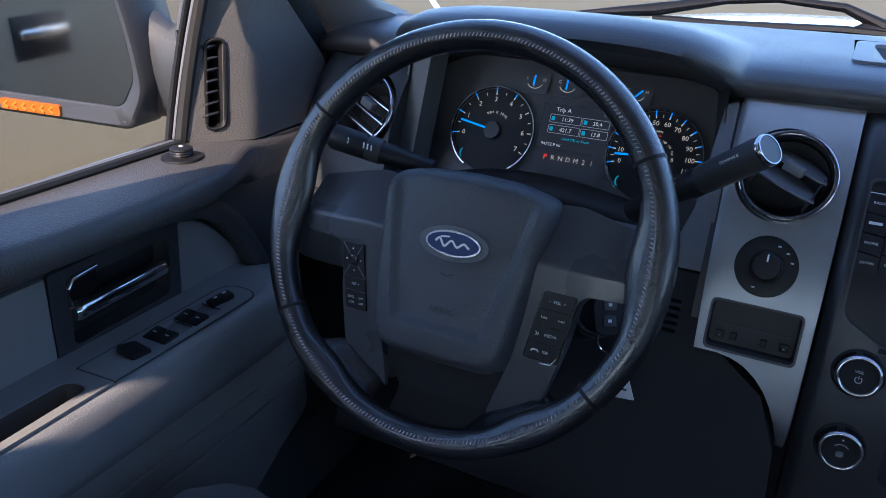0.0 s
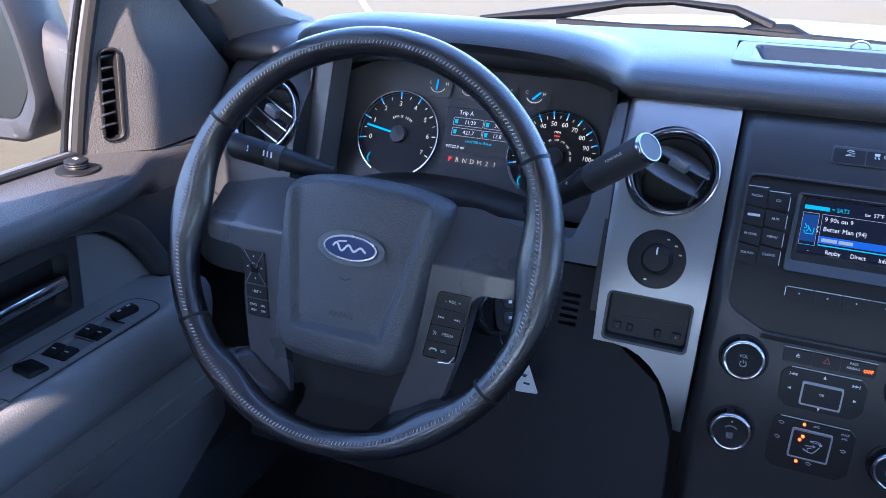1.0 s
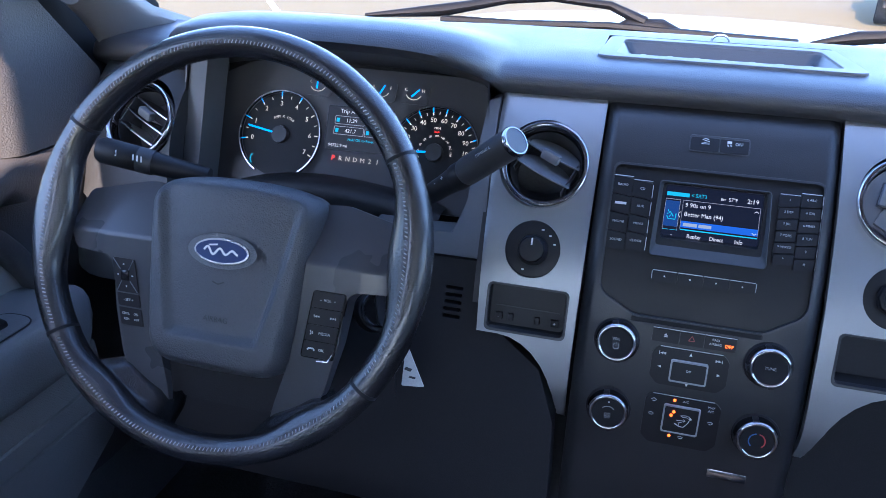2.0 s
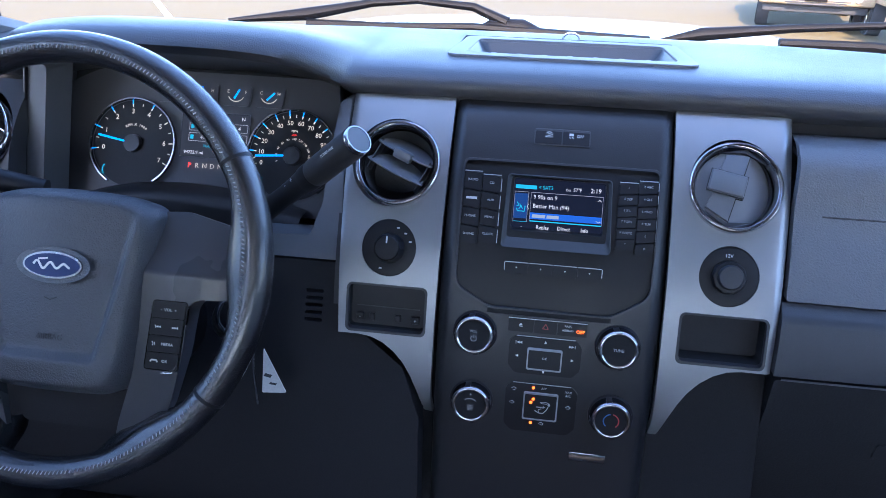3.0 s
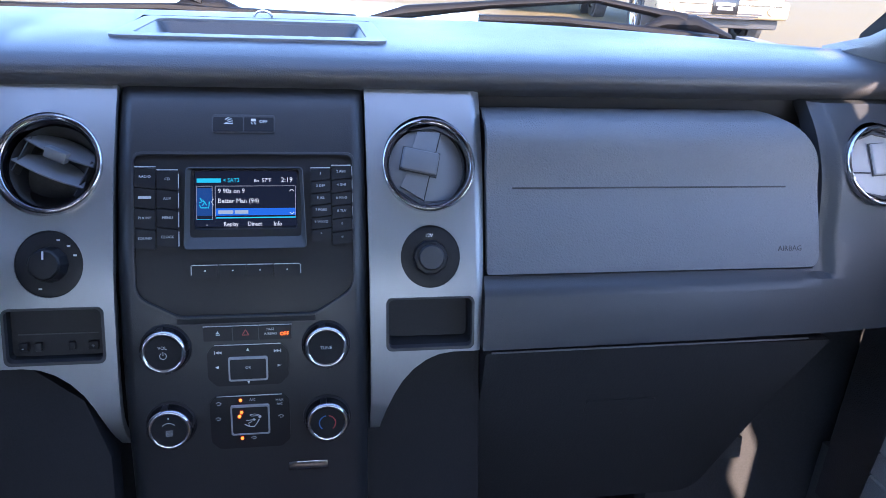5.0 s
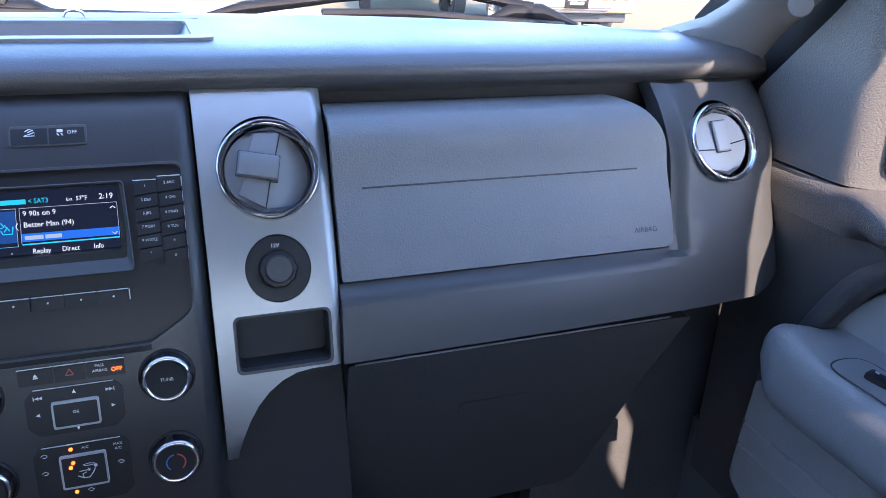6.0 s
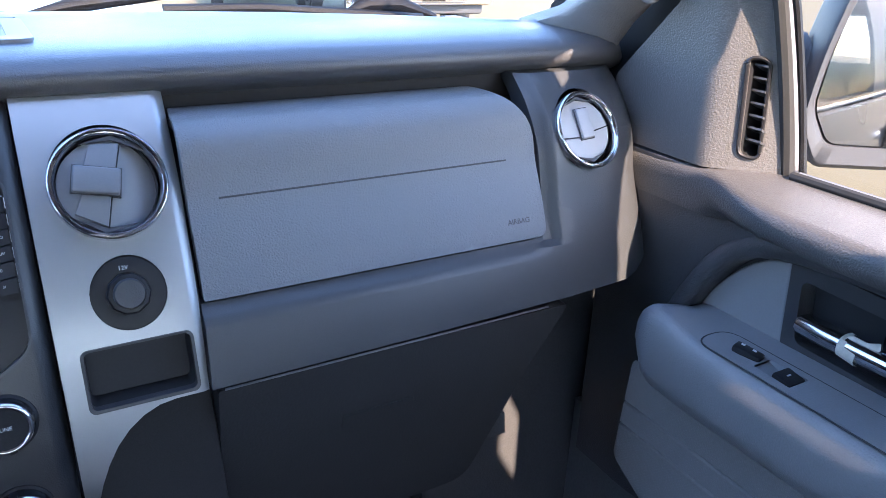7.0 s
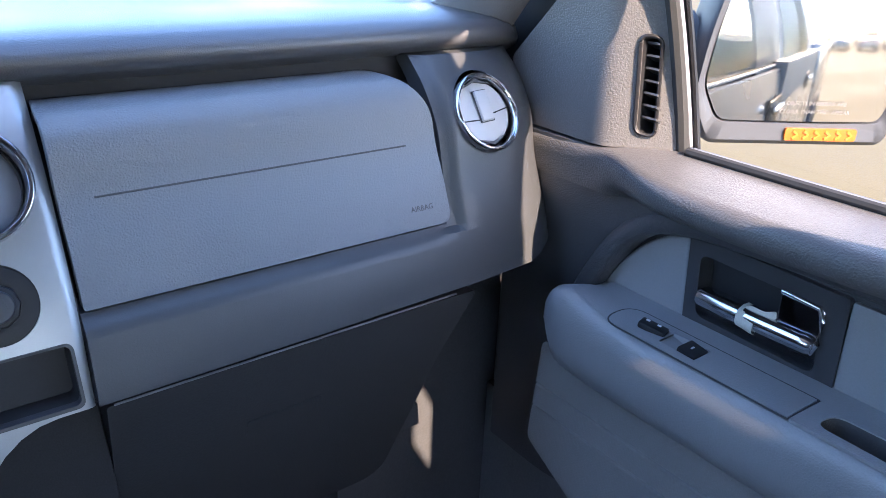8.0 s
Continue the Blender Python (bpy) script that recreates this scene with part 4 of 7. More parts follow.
# ---- air vents ----
def air_vent(m, r, ry, label, style, group="round air vents"):
    v = thing("air_vent", label, "air vent", group=group)
    v.matrix_world = m
    k = Matrix.Diagonal((1, ry / r, 1, 1))
    ring = [(r * 1.00, -0.004), (r * 1.005, 0.001), (r * 0.990, 0.0040), (r * 0.965, 0.0046), (r * 0.952, 0.0030)]
    part("ring", lathe(ring, 56, k), CHROME, v, "chrome ring", sharp=60)
    part("inner_ring", lathe([(r * 0.953, 0.0030), (r * 0.93, 0.0018), (r * 0.905, 0.0030), (r * 0.885, 0.0022), (r * 0.865, -0.002), (r * 0.855, -0.008), (r * 0.85, -0.014)], 56, k), CHROME if style == "far" else DCHROME, v, "dark chrome inner ring", sharp=50)
    part("bowl", lathe([(r * 0.83, -0.010), (r * 0.80, -0.02), (r * 0.74, -0.045), (0.0005, -0.05)], 40, k, cap=False), SATIN if style == "far" else DARK, v)
    rr = r * {"open": 0.80, "closed": 0.845, "far": 0.79}[style]
    if style == "open":
        spin = pose(0, 0, -0.010, 0, 0, -24)
        part("barrel", lathe([(rr * 1.08, 0.002), (rr * 1.10, -0.006), (rr * 1.06, -0.018)], 40, k), BLACK, v)
        end = group.startswith("end")
        for yy, hh, tilt in (((0.020, 0.9, 6), (0.002, 0.9, 6), (-0.016, 0.86, 6)) if end else ((0.013, 0.9, 40), (-0.009, 0.86, 44))):
            half = math.sqrt(max(0.0, 1 - (yy / rr) ** 2)) * rr * 0.97
            n = 14
            edge = [(-half + 2 * half * i / n) for i in range(n + 1)]
            front = [(x, -0.004 * (1 - (x / half) ** 2)) for x in edge]
            back_ = [(x, 0.028 * math.sqrt(max(0.0, 1 - (x / half) ** 2))) for x in edge[-2:0:-1]]
            bm = panel(front + back_, lambda a, b, d, yy=yy, tilt=tilt: (spin @ pose(0, yy, 0.004, tilt, 0, 0)) @ Vector((a, d - 0.001, -b)), 0.0022)
            part("slat", bm, SATIN if end else GREYP, v, bevel=0.0007)
        bm = box(0.021, 0.011, 0.010, spin @ pose(0, 0.011, 0.006, 28), bevel=0.002)
        part("tab", bm, GREYP, v)
        for s in (-1, 1):
            part("slat_web", box(0.0015, 0.036, 0.016, spin @ pose(s * rr * 0.80, 0.0, -0.004), bevel=0.0005), CHAR, v)
    else:
        spin = pose(0, 0, -0.0045, 0, 0, -12) if style == "closed" else pose(-0.0030, 0.001, -0.0040, 0, -5, 1)
        c = circle(0, 0, rr, 44)
        bm = panel([(x, y) for x, y in c], lambda a, b, d: spin @ Vector((a, b, 0.004 * (1 - (a * a + b * b) / rr ** 2) - (0.38 * max(0.0, a - 0.002) if style == "closed" else 0.0) - d)), 0.004, cuts_a=frange(-0.03, 0.03, 0.006), cuts_b=frange(-0.03, 0.03, 0.006))
        part("flap", bm, PALE if style == "far" else GREYP, v, "grey plastic flap", bevel=0.0012)
        # split line, tab and finger recess
        if style == "closed":
            tabm, w, h = spin @ pose(-0.0095, 0.0005, 0.0055), 0.036, 0.0225
            gap = [stroke([(0.006, rr * 0.96), (0.0055, 0.012)], 0.0014), stroke([(0.0055, -0.012), (0.002, -rr * 0.97)], 0.0014)]
        else:
            tabm, w, h = spin @ pose(0.0, 0.006, 0.0055), 0.017, 0.034
            gap = [stroke([(-rr * 0.96, -0.006), (-0.010, -0.008)], 0.0014), stroke([(0.010, -0.004), (rr * 0.96, -0.001)], 0.0014)]
        if style == "closed":
            fw = rr * 0.93
            strip = [(-0.024, -math.sqrt(fw ** 2 - 0.024 ** 2)), (0.001, -fw), (0.002, -0.0115), (0.0085, -0.0115), (0.0085, 0.0115), (0.004, 0.0115), (0.006, fw * 0.985), (-0.017, math.sqrt(fw ** 2 - 0.017 ** 2)), (-0.020, 0.0115), (-0.020, -0.0115)]
            dome = lambda a, b: 0.0040 * (1 - (a * a + b * b) / rr ** 2)
            # black copy shifted right paints the shadow beside the raised flap
            part("flap_shadow_gap", panel([(x + (0.0012 if x > 0 else 0.0), y) for x, y in strip], lambda a, b, d: spin @ Vector((a, b, 0.0010 + dome(a, b) - d)), 0.002, cuts_a=[0.0], cuts_b=[-0.02, 0.0, 0.02]), BLACK, v)
            part("front_flap", panel(strip, lambda a, b, d: spin @ Vector((a, b, 0.0036 + dome(a, b) - d)), 0.002, cuts_a=[0.0], cuts_b=[-0.02, 0.0, 0.02]), GREYP, v, bevel=0.0007)
            tabm = tabm @ Matrix.Translation((0, 0, 0.0034))
            gap = []
        for gp in gap:
            flat([gp], spin @ Matrix.Translation((0, 0, 0.0034)), BLACK, v, "flap_gap", 0.0006)
        part("tab", box(w, h, 0.005, tabm @ Matrix.Translation((0, 0, 0.0008)), bevel=0.0020, segs=3), PALE if style == "far" else GREYP, v, "grey finger tab")
        part("tab_gap", box(w + 0.0022, h + 0.0022, 0.002, tabm @ Matrix.Translation((0.0, 0.0, -0.0006)), bevel=0.0007), CHAR, v)
        for s in (-1, 1):
            part("clip", panel([(-rr * 0.62, s * rr * 0.80), (0, s * rr * 0.97), (rr * 0.62, s * rr * 0.80), (0, s * rr * 1.07)], lambda a, b, d: spin @ Vector((a, b, 0.0045 - d)), 0.003), CHAR, v)
    return v


air_vent(on_stack(-0.1720, 1.3080), 0.0462, 0.0475, "open round air vent with chrome ring in silver trim", "open")
air_vent(on_stack(0.1780, 1.3070), 0.0462, 0.0475, "closed round air vent with chrome ring in silver trim", "closed")


def end_vent_pose(s):
    up = Vector((0, low_y(1.33) - low_y(1.295), 0.035)).normalized()
    xa = Vector((1, 0.10 * s, 0)).normalized()
    out = xa.cross(up).normalized()
    up = out.cross(xa)
    x, z = (0.668 if s > 0 else -0.662), (1.310 if s > 0 else 1.312)
    return Matrix(((xa.x, up.x, out.x, x), (xa.y, up.y, out.y, low_y(z) - 0.003 + end_bend(x)), (xa.z, up.z, out.z, z), (0, 0, 0, 1)))


air_vent(end_vent_pose(1), 0.0445, 0.0445, "closed grey round air vent with bright chrome ring", "far", "end air vents")
air_vent(end_vent_pose(-1), 0.0475, 0.0475, "open round air vent with bright chrome ring", "open", "end air vents")

# ---- radio and screen in the centre stack ----
part("radio_plate", panel(rounded([(-0.063, 1.174), (0.068, 1.174), (0.106, 1.197), (0.107, 1.321), (-0.103, 1.321), (-0.102, 1.194)], 0.01), face(-0.0015), 0.008, cuts_b=ZC,
                          holes=[rrect(-0.0455, 1.2525, 0.0495, 1.3015, 0.003)]), BLACK, stack, "matte black radio plate", bevel=0.001)
part("frame_line", panel(FRAME, face(0.0036), 0.003, holes=[[((x - 0.002) * 0.982 + 0.002, (z - 1.247) * 0.975 + 1.247) for x, z in FRAME]], cuts_b=ZC), CHAR, stack)
# screen hood
outer = rounded([(-0.0545, 1.2375), (0.0585, 1.2375), (0.0555, 1.3065), (-0.0525, 1.3065)], 0.004)
inner = rounded([(-0.0455, 1.2525), (0.0495, 1.2525), (0.0495, 1.3010), (-0.0455, 1.3010)], 0.003)
rows = []
for off, o in ((0.0035, outer), (0.0040, [(x * 0.985, (z - 1.27) * 0.985 + 1.27) for x, z in outer]), (-0.006, inner), (-0.010, inner)):
    rows.append([(x, stack_y(z) - off, z) for x, z in o])
part("screen_hood", loft(rows, closed=True), PANELG, stack, "dark bevelled screen surround", sharp=30)
part("screen", panel(rrect(-0.0465, 1.2515, 0.0505, 1.3020, 0.002), face(-0.0085), 0.002, cuts_b=ZC), SCREEN, stack, "lit radio display")


def scr(x, z, off=0.0):
    return on_stack(x, z, -0.0066 + off)


def bar_on(x0, z0, x1, z1, mat, name="screen_bar", off=0.0, par=None):
    m = on_stack((x0 + x1) / 2, (z0 + z1) / 2, -0.0070 + off)
    w, h = x1 - x0, (z1 - z0)
    return part(name, box(w, h / m[2][1], 0.0004, m), mat, par or stack)


bar_on(-0.0440, 1.2622, -0.0295, 1.2625, CYAN)
bar_on(-0.0265, 1.2655, 0.0478, 1.2715, SCREENB, "screen_highlight")
bar_on(-0.0440, 1.2655, -0.0300, 1.2890, ICONF, "screen_icon_field")
bar_on(-0.0265, 1.2630, 0.0478, 1.2640, CYAN, "screen_bar")
for x0, z0, x1, z1 in ((-0.0270, 1.2905, 0.0480, 1.2908), (-0.0270, 1.2640, -0.0267, 1.2905), (0.0478, 1.2640, 0.0481, 1.2905), (-0.0442, 1.2905, -0.0295, 1.2908), (-0.0442, 1.2622, -0.0439, 1.2908), (-0.0298, 1.2622, -0.0295, 1.2908)):
    bar_on(x0, z0, x1, z1, GREYG)
bar_on(-0.0438, 1.2938, -0.0215, 1.2972, CYAN, "name_bar", 0.0002)
words("< SAT3", 0.0058, scr(-0.0120, 1.2955, 0.0004), CYAN, stack, "display_text", squeeze=0.86)
words("Ext", 0.0036, scr(0.0115, 1.2950, 0.0004), WHITEG, stack, "display_text")
words("57°F", 0.0054, scr(0.0210, 1.2953, 0.0004), WHITEG, stack, "display_text", squeeze=0.88)
words("2:19", 0.0066, scr(0.0400, 1.2957, 0.0004), WHITEG, stack, "display_text")
words("9 90s on 9", 0.0062, scr(-0.0245, 1.2862, 0.0004), WHITEG, stack, "display_text", 'LEFT', squeeze=0.95)
words("Better Man (94)", 0.0062, scr(-0.0245, 1.2778, 0.0004), WHITEG, stack, "display_text", 'LEFT', squeeze=0.95)
bar_on(-0.0243, 1.2668, -0.0105, 1.2698, SOFTG, "name_bar", 0.0004)
bar_on(-0.0090, 1.2668, 0.0035, 1.2698, SOFTG, "name_bar", 0.0004)
for tx, xx in (("-", -0.0345), ("Replay", -0.0125), ("Direct", 0.0095), ("Info", 0.0310)):
    words(tx, 0.0060, scr(xx, 1.2578, 0.0004), WHITEG, stack, "display_text", squeeze=0.86)
flat([stroke([(-0.002, -0.0006), (0, 0.0012), (0.002, -0.0006)], 0.0006)], scr(0.0445, 1.2865, 0.0004), WHITEG, stack, "arrow")
flat([stroke([(-0.002, 0.0006), (0, -0.0012), (0.002, 0.0006)], 0.0006)], scr(0.0445, 1.2672, 0.0004), WHITEG, stack, "arrow")
flat([stroke([(-0.0006, 0.003), (-0.0024, 0.0), (-0.0006, -0.003)], 0.0005)], scr(-0.0278, 1.277, 0.0004), WHITEG, stack, "arrow")
# small cyan emblem drawn as plain strokes
flat([stroke([(-0.004, 0.0045), (-0.002, 0.001), (-0.0045, 0.0)], 0.0009), stroke([(-0.0045, -0.002), (-0.003, -0.005), (0.004, -0.005), (0.0045, 0.001)], 0.0009), stroke([(-0.0015, 0.003), (0.0, 0.0), (-0.002, -0.003)], 0.0008), stroke([(0.0, 0.001), (0.002, -0.0025)], 0.0008)], scr(-0.0368, 1.2765, 0.0004), CYAN, stack, "display_icon")


def key(x0, z0, x1, z1, text="", size=0.0034, proud=0.0022, mat=None, ink=None, skew=0.0, gap=0.0004, trim=False, parent=None, name="button"):
    """One push button on the centre face."""
    o = rounded([(x0 + gap, z0 + gap), (x1 - gap, z0 + gap + skew), (x1 - gap, z1 - gap + skew), (x0 + gap, z1 - gap)], 0.0009, 3)
    k = part(name, panel(o, face(proud), proud + 0.002, cuts_b=[(z0 + z1) / 2]), mat or BLACK, parent or stack, bevel=0.0004)
    if text:
        words(text, size, on_stack((x0 + x1) / 2, (z0 + z1) / 2 + skew / 2, proud + 0.0001), ink or GREY_INK, k, "lettering", depth=0.0001)
    # pale ink strip paints the glint along the key's top edge
    if trim:
        m = on_stack((x0 + x1) / 2, z1 - 0.0004 + skew / 2, proud + 0.0002)
        part("edge_glint", box(x1 - x0 - 0.0006, 0.0007, 0.0004, m), GREY_INK, k)
    return k


lk = [["RADIO", "CD"], ["", "AUX"], ["PHONE", "MENU"], ["SOUND", "CLOCK"]]
for r in range(4):
    for c in range(2):
        x0 = -0.0985 + c * 0.0200
        zt_ = 1.3065 - c * 0.0025 - r * (0.0170 - c * 0.0010)
        zb_ = zt_ - (0.0166 - c * 0.0010)
        b = key(x0, zb_, x0 + 0.0196, zt_, lk[r][c], 0.0035, ink=GREY_INK, skew=-0.0020, trim=(r == 0))
        if r == 1 and c == 0:
            part("name_bar", box(0.0115, 0.0026, 0.0003, on_stack(x0 + 0.0098, (zt_ + zb_) / 2 - 0.001, 0.0023)), GREY_INK, b)
    # painted glint at the side of each row
    part("edge_glint", box(0.0007, 0.0135, 0.0004, on_stack(-0.0585, 1.2935 - r * 0.0160, 0.0026)), GREY_INK, stack)
rk = [["1", "2 ABC"], ["3 DEF", "4 GHI"], ["5 JKL", "6 MNO"], ["7 PQRS", "8 TUV"], ["9 WXYZ", "0"], ["*", "#"]]
for r in range(6):
    for c in range(2):
        x0 = 0.0625 + c * 0.0198
        zt_ = 1.3035 + c * 0.0022 - r * (0.0103 + c * 0.0009)
        zb_ = zt_ - (0.0100 + c * 0.0009)
        key(x0, zb_, x0 + 0.0194, zt_, rk[r][c], 0.0034, ink=GREY_INK, skew=0.0020, trim=(r == 0))
    # the number keys get a painted side glint too
    part("edge_glint", box(0.0007, 0.0085, 0.0004, on_stack(0.1023, 1.3015 - r * 0.0113, 0.0026)), GREY_INK, stack)
# preset bar
for i in range(4):
    b = key(-0.0480 + i * 0.0250, 1.2125, -0.0234 + i * 0.0250, 1.2232, trim=True)
    part("dot", lathe([(0.0008, 0.0), (0.0008, 0.0004), (0.0, 0.0005)], 8, on_stack(-0.0357 + i * 0.025, 1.2178, 0.0022)), WHITE_INK, b)
# painted glints close the ends of the preset bar
for x in (-0.0482, 0.0520):
    part("edge_glint", box(0.0007, 0.0085, 0.0004, on_stack(x, 1.2183, 0.0024)), GREY_INK, stack)
# disc slot
part("disc_slot", panel(rrect(-0.0625, 1.1710, 0.0650, 1.1766, 0.0012), face(0.0036), 0.002), KNEE, stack, "dark disc slot")
for z in (1.1708, 1.1768):
    part("slot_lip", box(0.1275, 0.0009, 0.0014, on_stack(0.00125, z, 0.0042)), CHAR, stack)
# hazard row
for i, (x0, x1, tx) in enumerate(((-0.0395, -0.0125, ""), (-0.0125, 0.0115, ""), (0.0115, 0.0425, ""))):
    b = key(x0, 1.1555, x1, 1.1690, tx, proud=0.0048, trim=True)
    if i == 0:
        flat([[(-0.0018, -0.0004), (0.0018, -0.0004), (0, 0.0022)], [(-0.0018, -0.0018), (0.0018, -0.0018), (0.0018, -0.0010), (-0.0018, -0.0010)]], on_stack(-0.026, 1.162, 0.0050), GREY_INK, b, "icon")
    if i == 1:
        tri = [(-0.0030, -0.0022), (0.0030, -0.0022), (0, 0.0030)]
        for k in range(3):
            flat([stroke([tri[k], tri[(k + 1) % 3]], 0.0006)], on_stack(-0.0005, 1.162, 0.0050), material("red_ink", (0.40, 0.07, 0.06), 0.5) if k == 0 else bpy.data.materials["red_ink"], b, "icon")
    if i == 2:
        words("PASS", 0.0034, on_stack(0.0225, 1.1645, 0.0050), GREY_INK, b, depth=0.0001)
        words("AIRBAG", 0.0034, on_stack(0.0225, 1.1603, 0.0050), GREY_INK, b, depth=0.0001)
        words("OFF", 0.0050, on_stack(0.0355, 1.1598, 0.0050), ORANGE_LED, b, "lamp_lettering", depth=0.0001)


def control_pad(x0, z0, x1, z1, cx0, cz0, cx1, cz1, nm):
    o = rounded([(x0, z0 + 0.008), (x0 + 0.008, z0), (x1 - 0.008, z0), (x1, z0 + 0.008), (x1, z1 - 0.006), (x1 - 0.006, z1), (x0 + 0.006, z1), (x0, z1 - 0.006)], 0.003)
    p = part(nm, panel(o, face(0.0050), 0.005, cuts_b=ZC), BLACK, stack, bevel=0.0008)
    # glint on the pad's upper edge, painted as a strip
    part("edge_glint", box(x1 - x0 - 0.014, 0.0007, 0.0004, on_stack((x0 + x1) / 2, z1 - 0.0006, 0.0052)), GREY_INK, p)
    ring = panel(rrect(cx0 - 0.0012, cz0 - 0.0012, cx1 + 0.0012, cz1 + 0.0012, 0.002), face(0.0075), 0.004, holes=[rrect(cx0 + 0.0003, cz0 + 0.0003, cx1 - 0.0003, cz1 - 0.0003, 0.0015)])
    part("key_ring", ring, PALE, p, "pale silver key surround")
    part("center_key", panel(rrect(cx0, cz0, cx1, cz1, 0.0015), face(0.0070), 0.003), BLACK, p)
    return p


nav = control_pad(-0.0365, 1.1125, 0.0385, 1.1515, -0.0160, 1.1195, 0.0180, 1.1395, "media_pad")
words("OK", 0.0036, on_stack(0.001, 1.1295, 0.0072), GREY_INK, nav, depth=0.0001)
tri = lambda a: [(0.0019 * math.cos(radians(a + k)), 0.0019 * math.sin(radians(a + k))) for k in (0, 130, 230)]
for x, z, a in ((0.001, 1.1460, 90), (0.001, 1.1150, 270), (-0.0275, 1.1300, 180), (0.0295, 1.1300, 0)):
    flat([tri(a)], on_stack(x, z, 0.0052), WHITE_INK, nav, "arrow")
for x, d in ((-0.0265, -1), (0.0285, 1)):
    flat([[(d * 0.0005 + px, py) for px, py in tri(0 if d > 0 else 180)], [(-d * 0.0022 + px, py) for px, py in tri(0 if d > 0 else 180)], [(d * 0.0028, -0.0017), (d * 0.0034, -0.0017), (d * 0.0034, 0.0017), (d * 0.0028, 0.0017)]], on_stack(x, 1.1440, 0.0052), GREY_INK, nav, "arrow")
clim = control_pad(-0.0365, 1.0470, 0.0385, 1.1020, -0.0160, 1.0640, 0.0180, 1.0920, "climate_pad")
words("A/C", 0.0034, on_stack(0.0035, 1.0970, 0.0052), GREY_INK, clim, depth=0.0001)
words("MAX", 0.0034, on_stack(0.0290, 1.0955, 0.0052), GREY_INK, clim, depth=0.0001)
words("A/C", 0.0034, on_stack(0.0290, 1.0915, 0.0052), GREY_INK, clim, depth=0.0001)
for x, z in ((-0.0075, 1.0970), (-0.0068, 1.0855), (-0.0090, 1.0815), (-0.0075, 1.0575)):
    part("indicator", lathe([(0.0016, 0.0), (0.0016, 0.0006), (0.0, 0.0008)], 10, on_stack(x, z, 0.0052 if abs(z - 1.0835) > 0.006 else 0.0072)), ORANGE_LED, clim, "lit orange indicator")
# seated figure and fan signs as plain strokes
flat([stroke([(-0.0060, -0.0035), (-0.0015, -0.0060), (0.0030, -0.0062), (0.0062, -0.0020), (0.0080, 0.0016)], 0.0009), stroke([(-0.0015, -0.0060), (-0.0022, -0.0022), (0.0010, -0.0010)], 0.0007), circle(0.0086, 0.0040, 0.0015, 10), stroke([(-0.0045, 0.0005), (0.0040, 0.0010)], 0.0007), stroke([(0.0022, 0.0026), (0.0042, 0.0010), (0.0024, -0.0004)], 0.0006), stroke([(-0.0010, 0.0062), (0.0035, 0.0070), (0.0080, 0.0062), (0.0065, 0.0050), (0.0005, 0.0050), (-0.0010, 0.0062)], 0.0005)], on_stack(0.0015, 1.0765, 0.0072), GREY_INK, clim, "icon")
for x, z in ((-0.0280, 1.0945), (-0.0290, 1.0790), (0.0300, 1.0790), (0.0035, 1.0575)):
    flat([stroke([(-0.0026, 0.0), (0, 0.0016), (0.0026, 0.0), (0.0012, -0.0014), (-0.0012, -0.0014)], 0.0005)], on_stack(x, z, 0.0052), GREY_INK, clim, "icon")


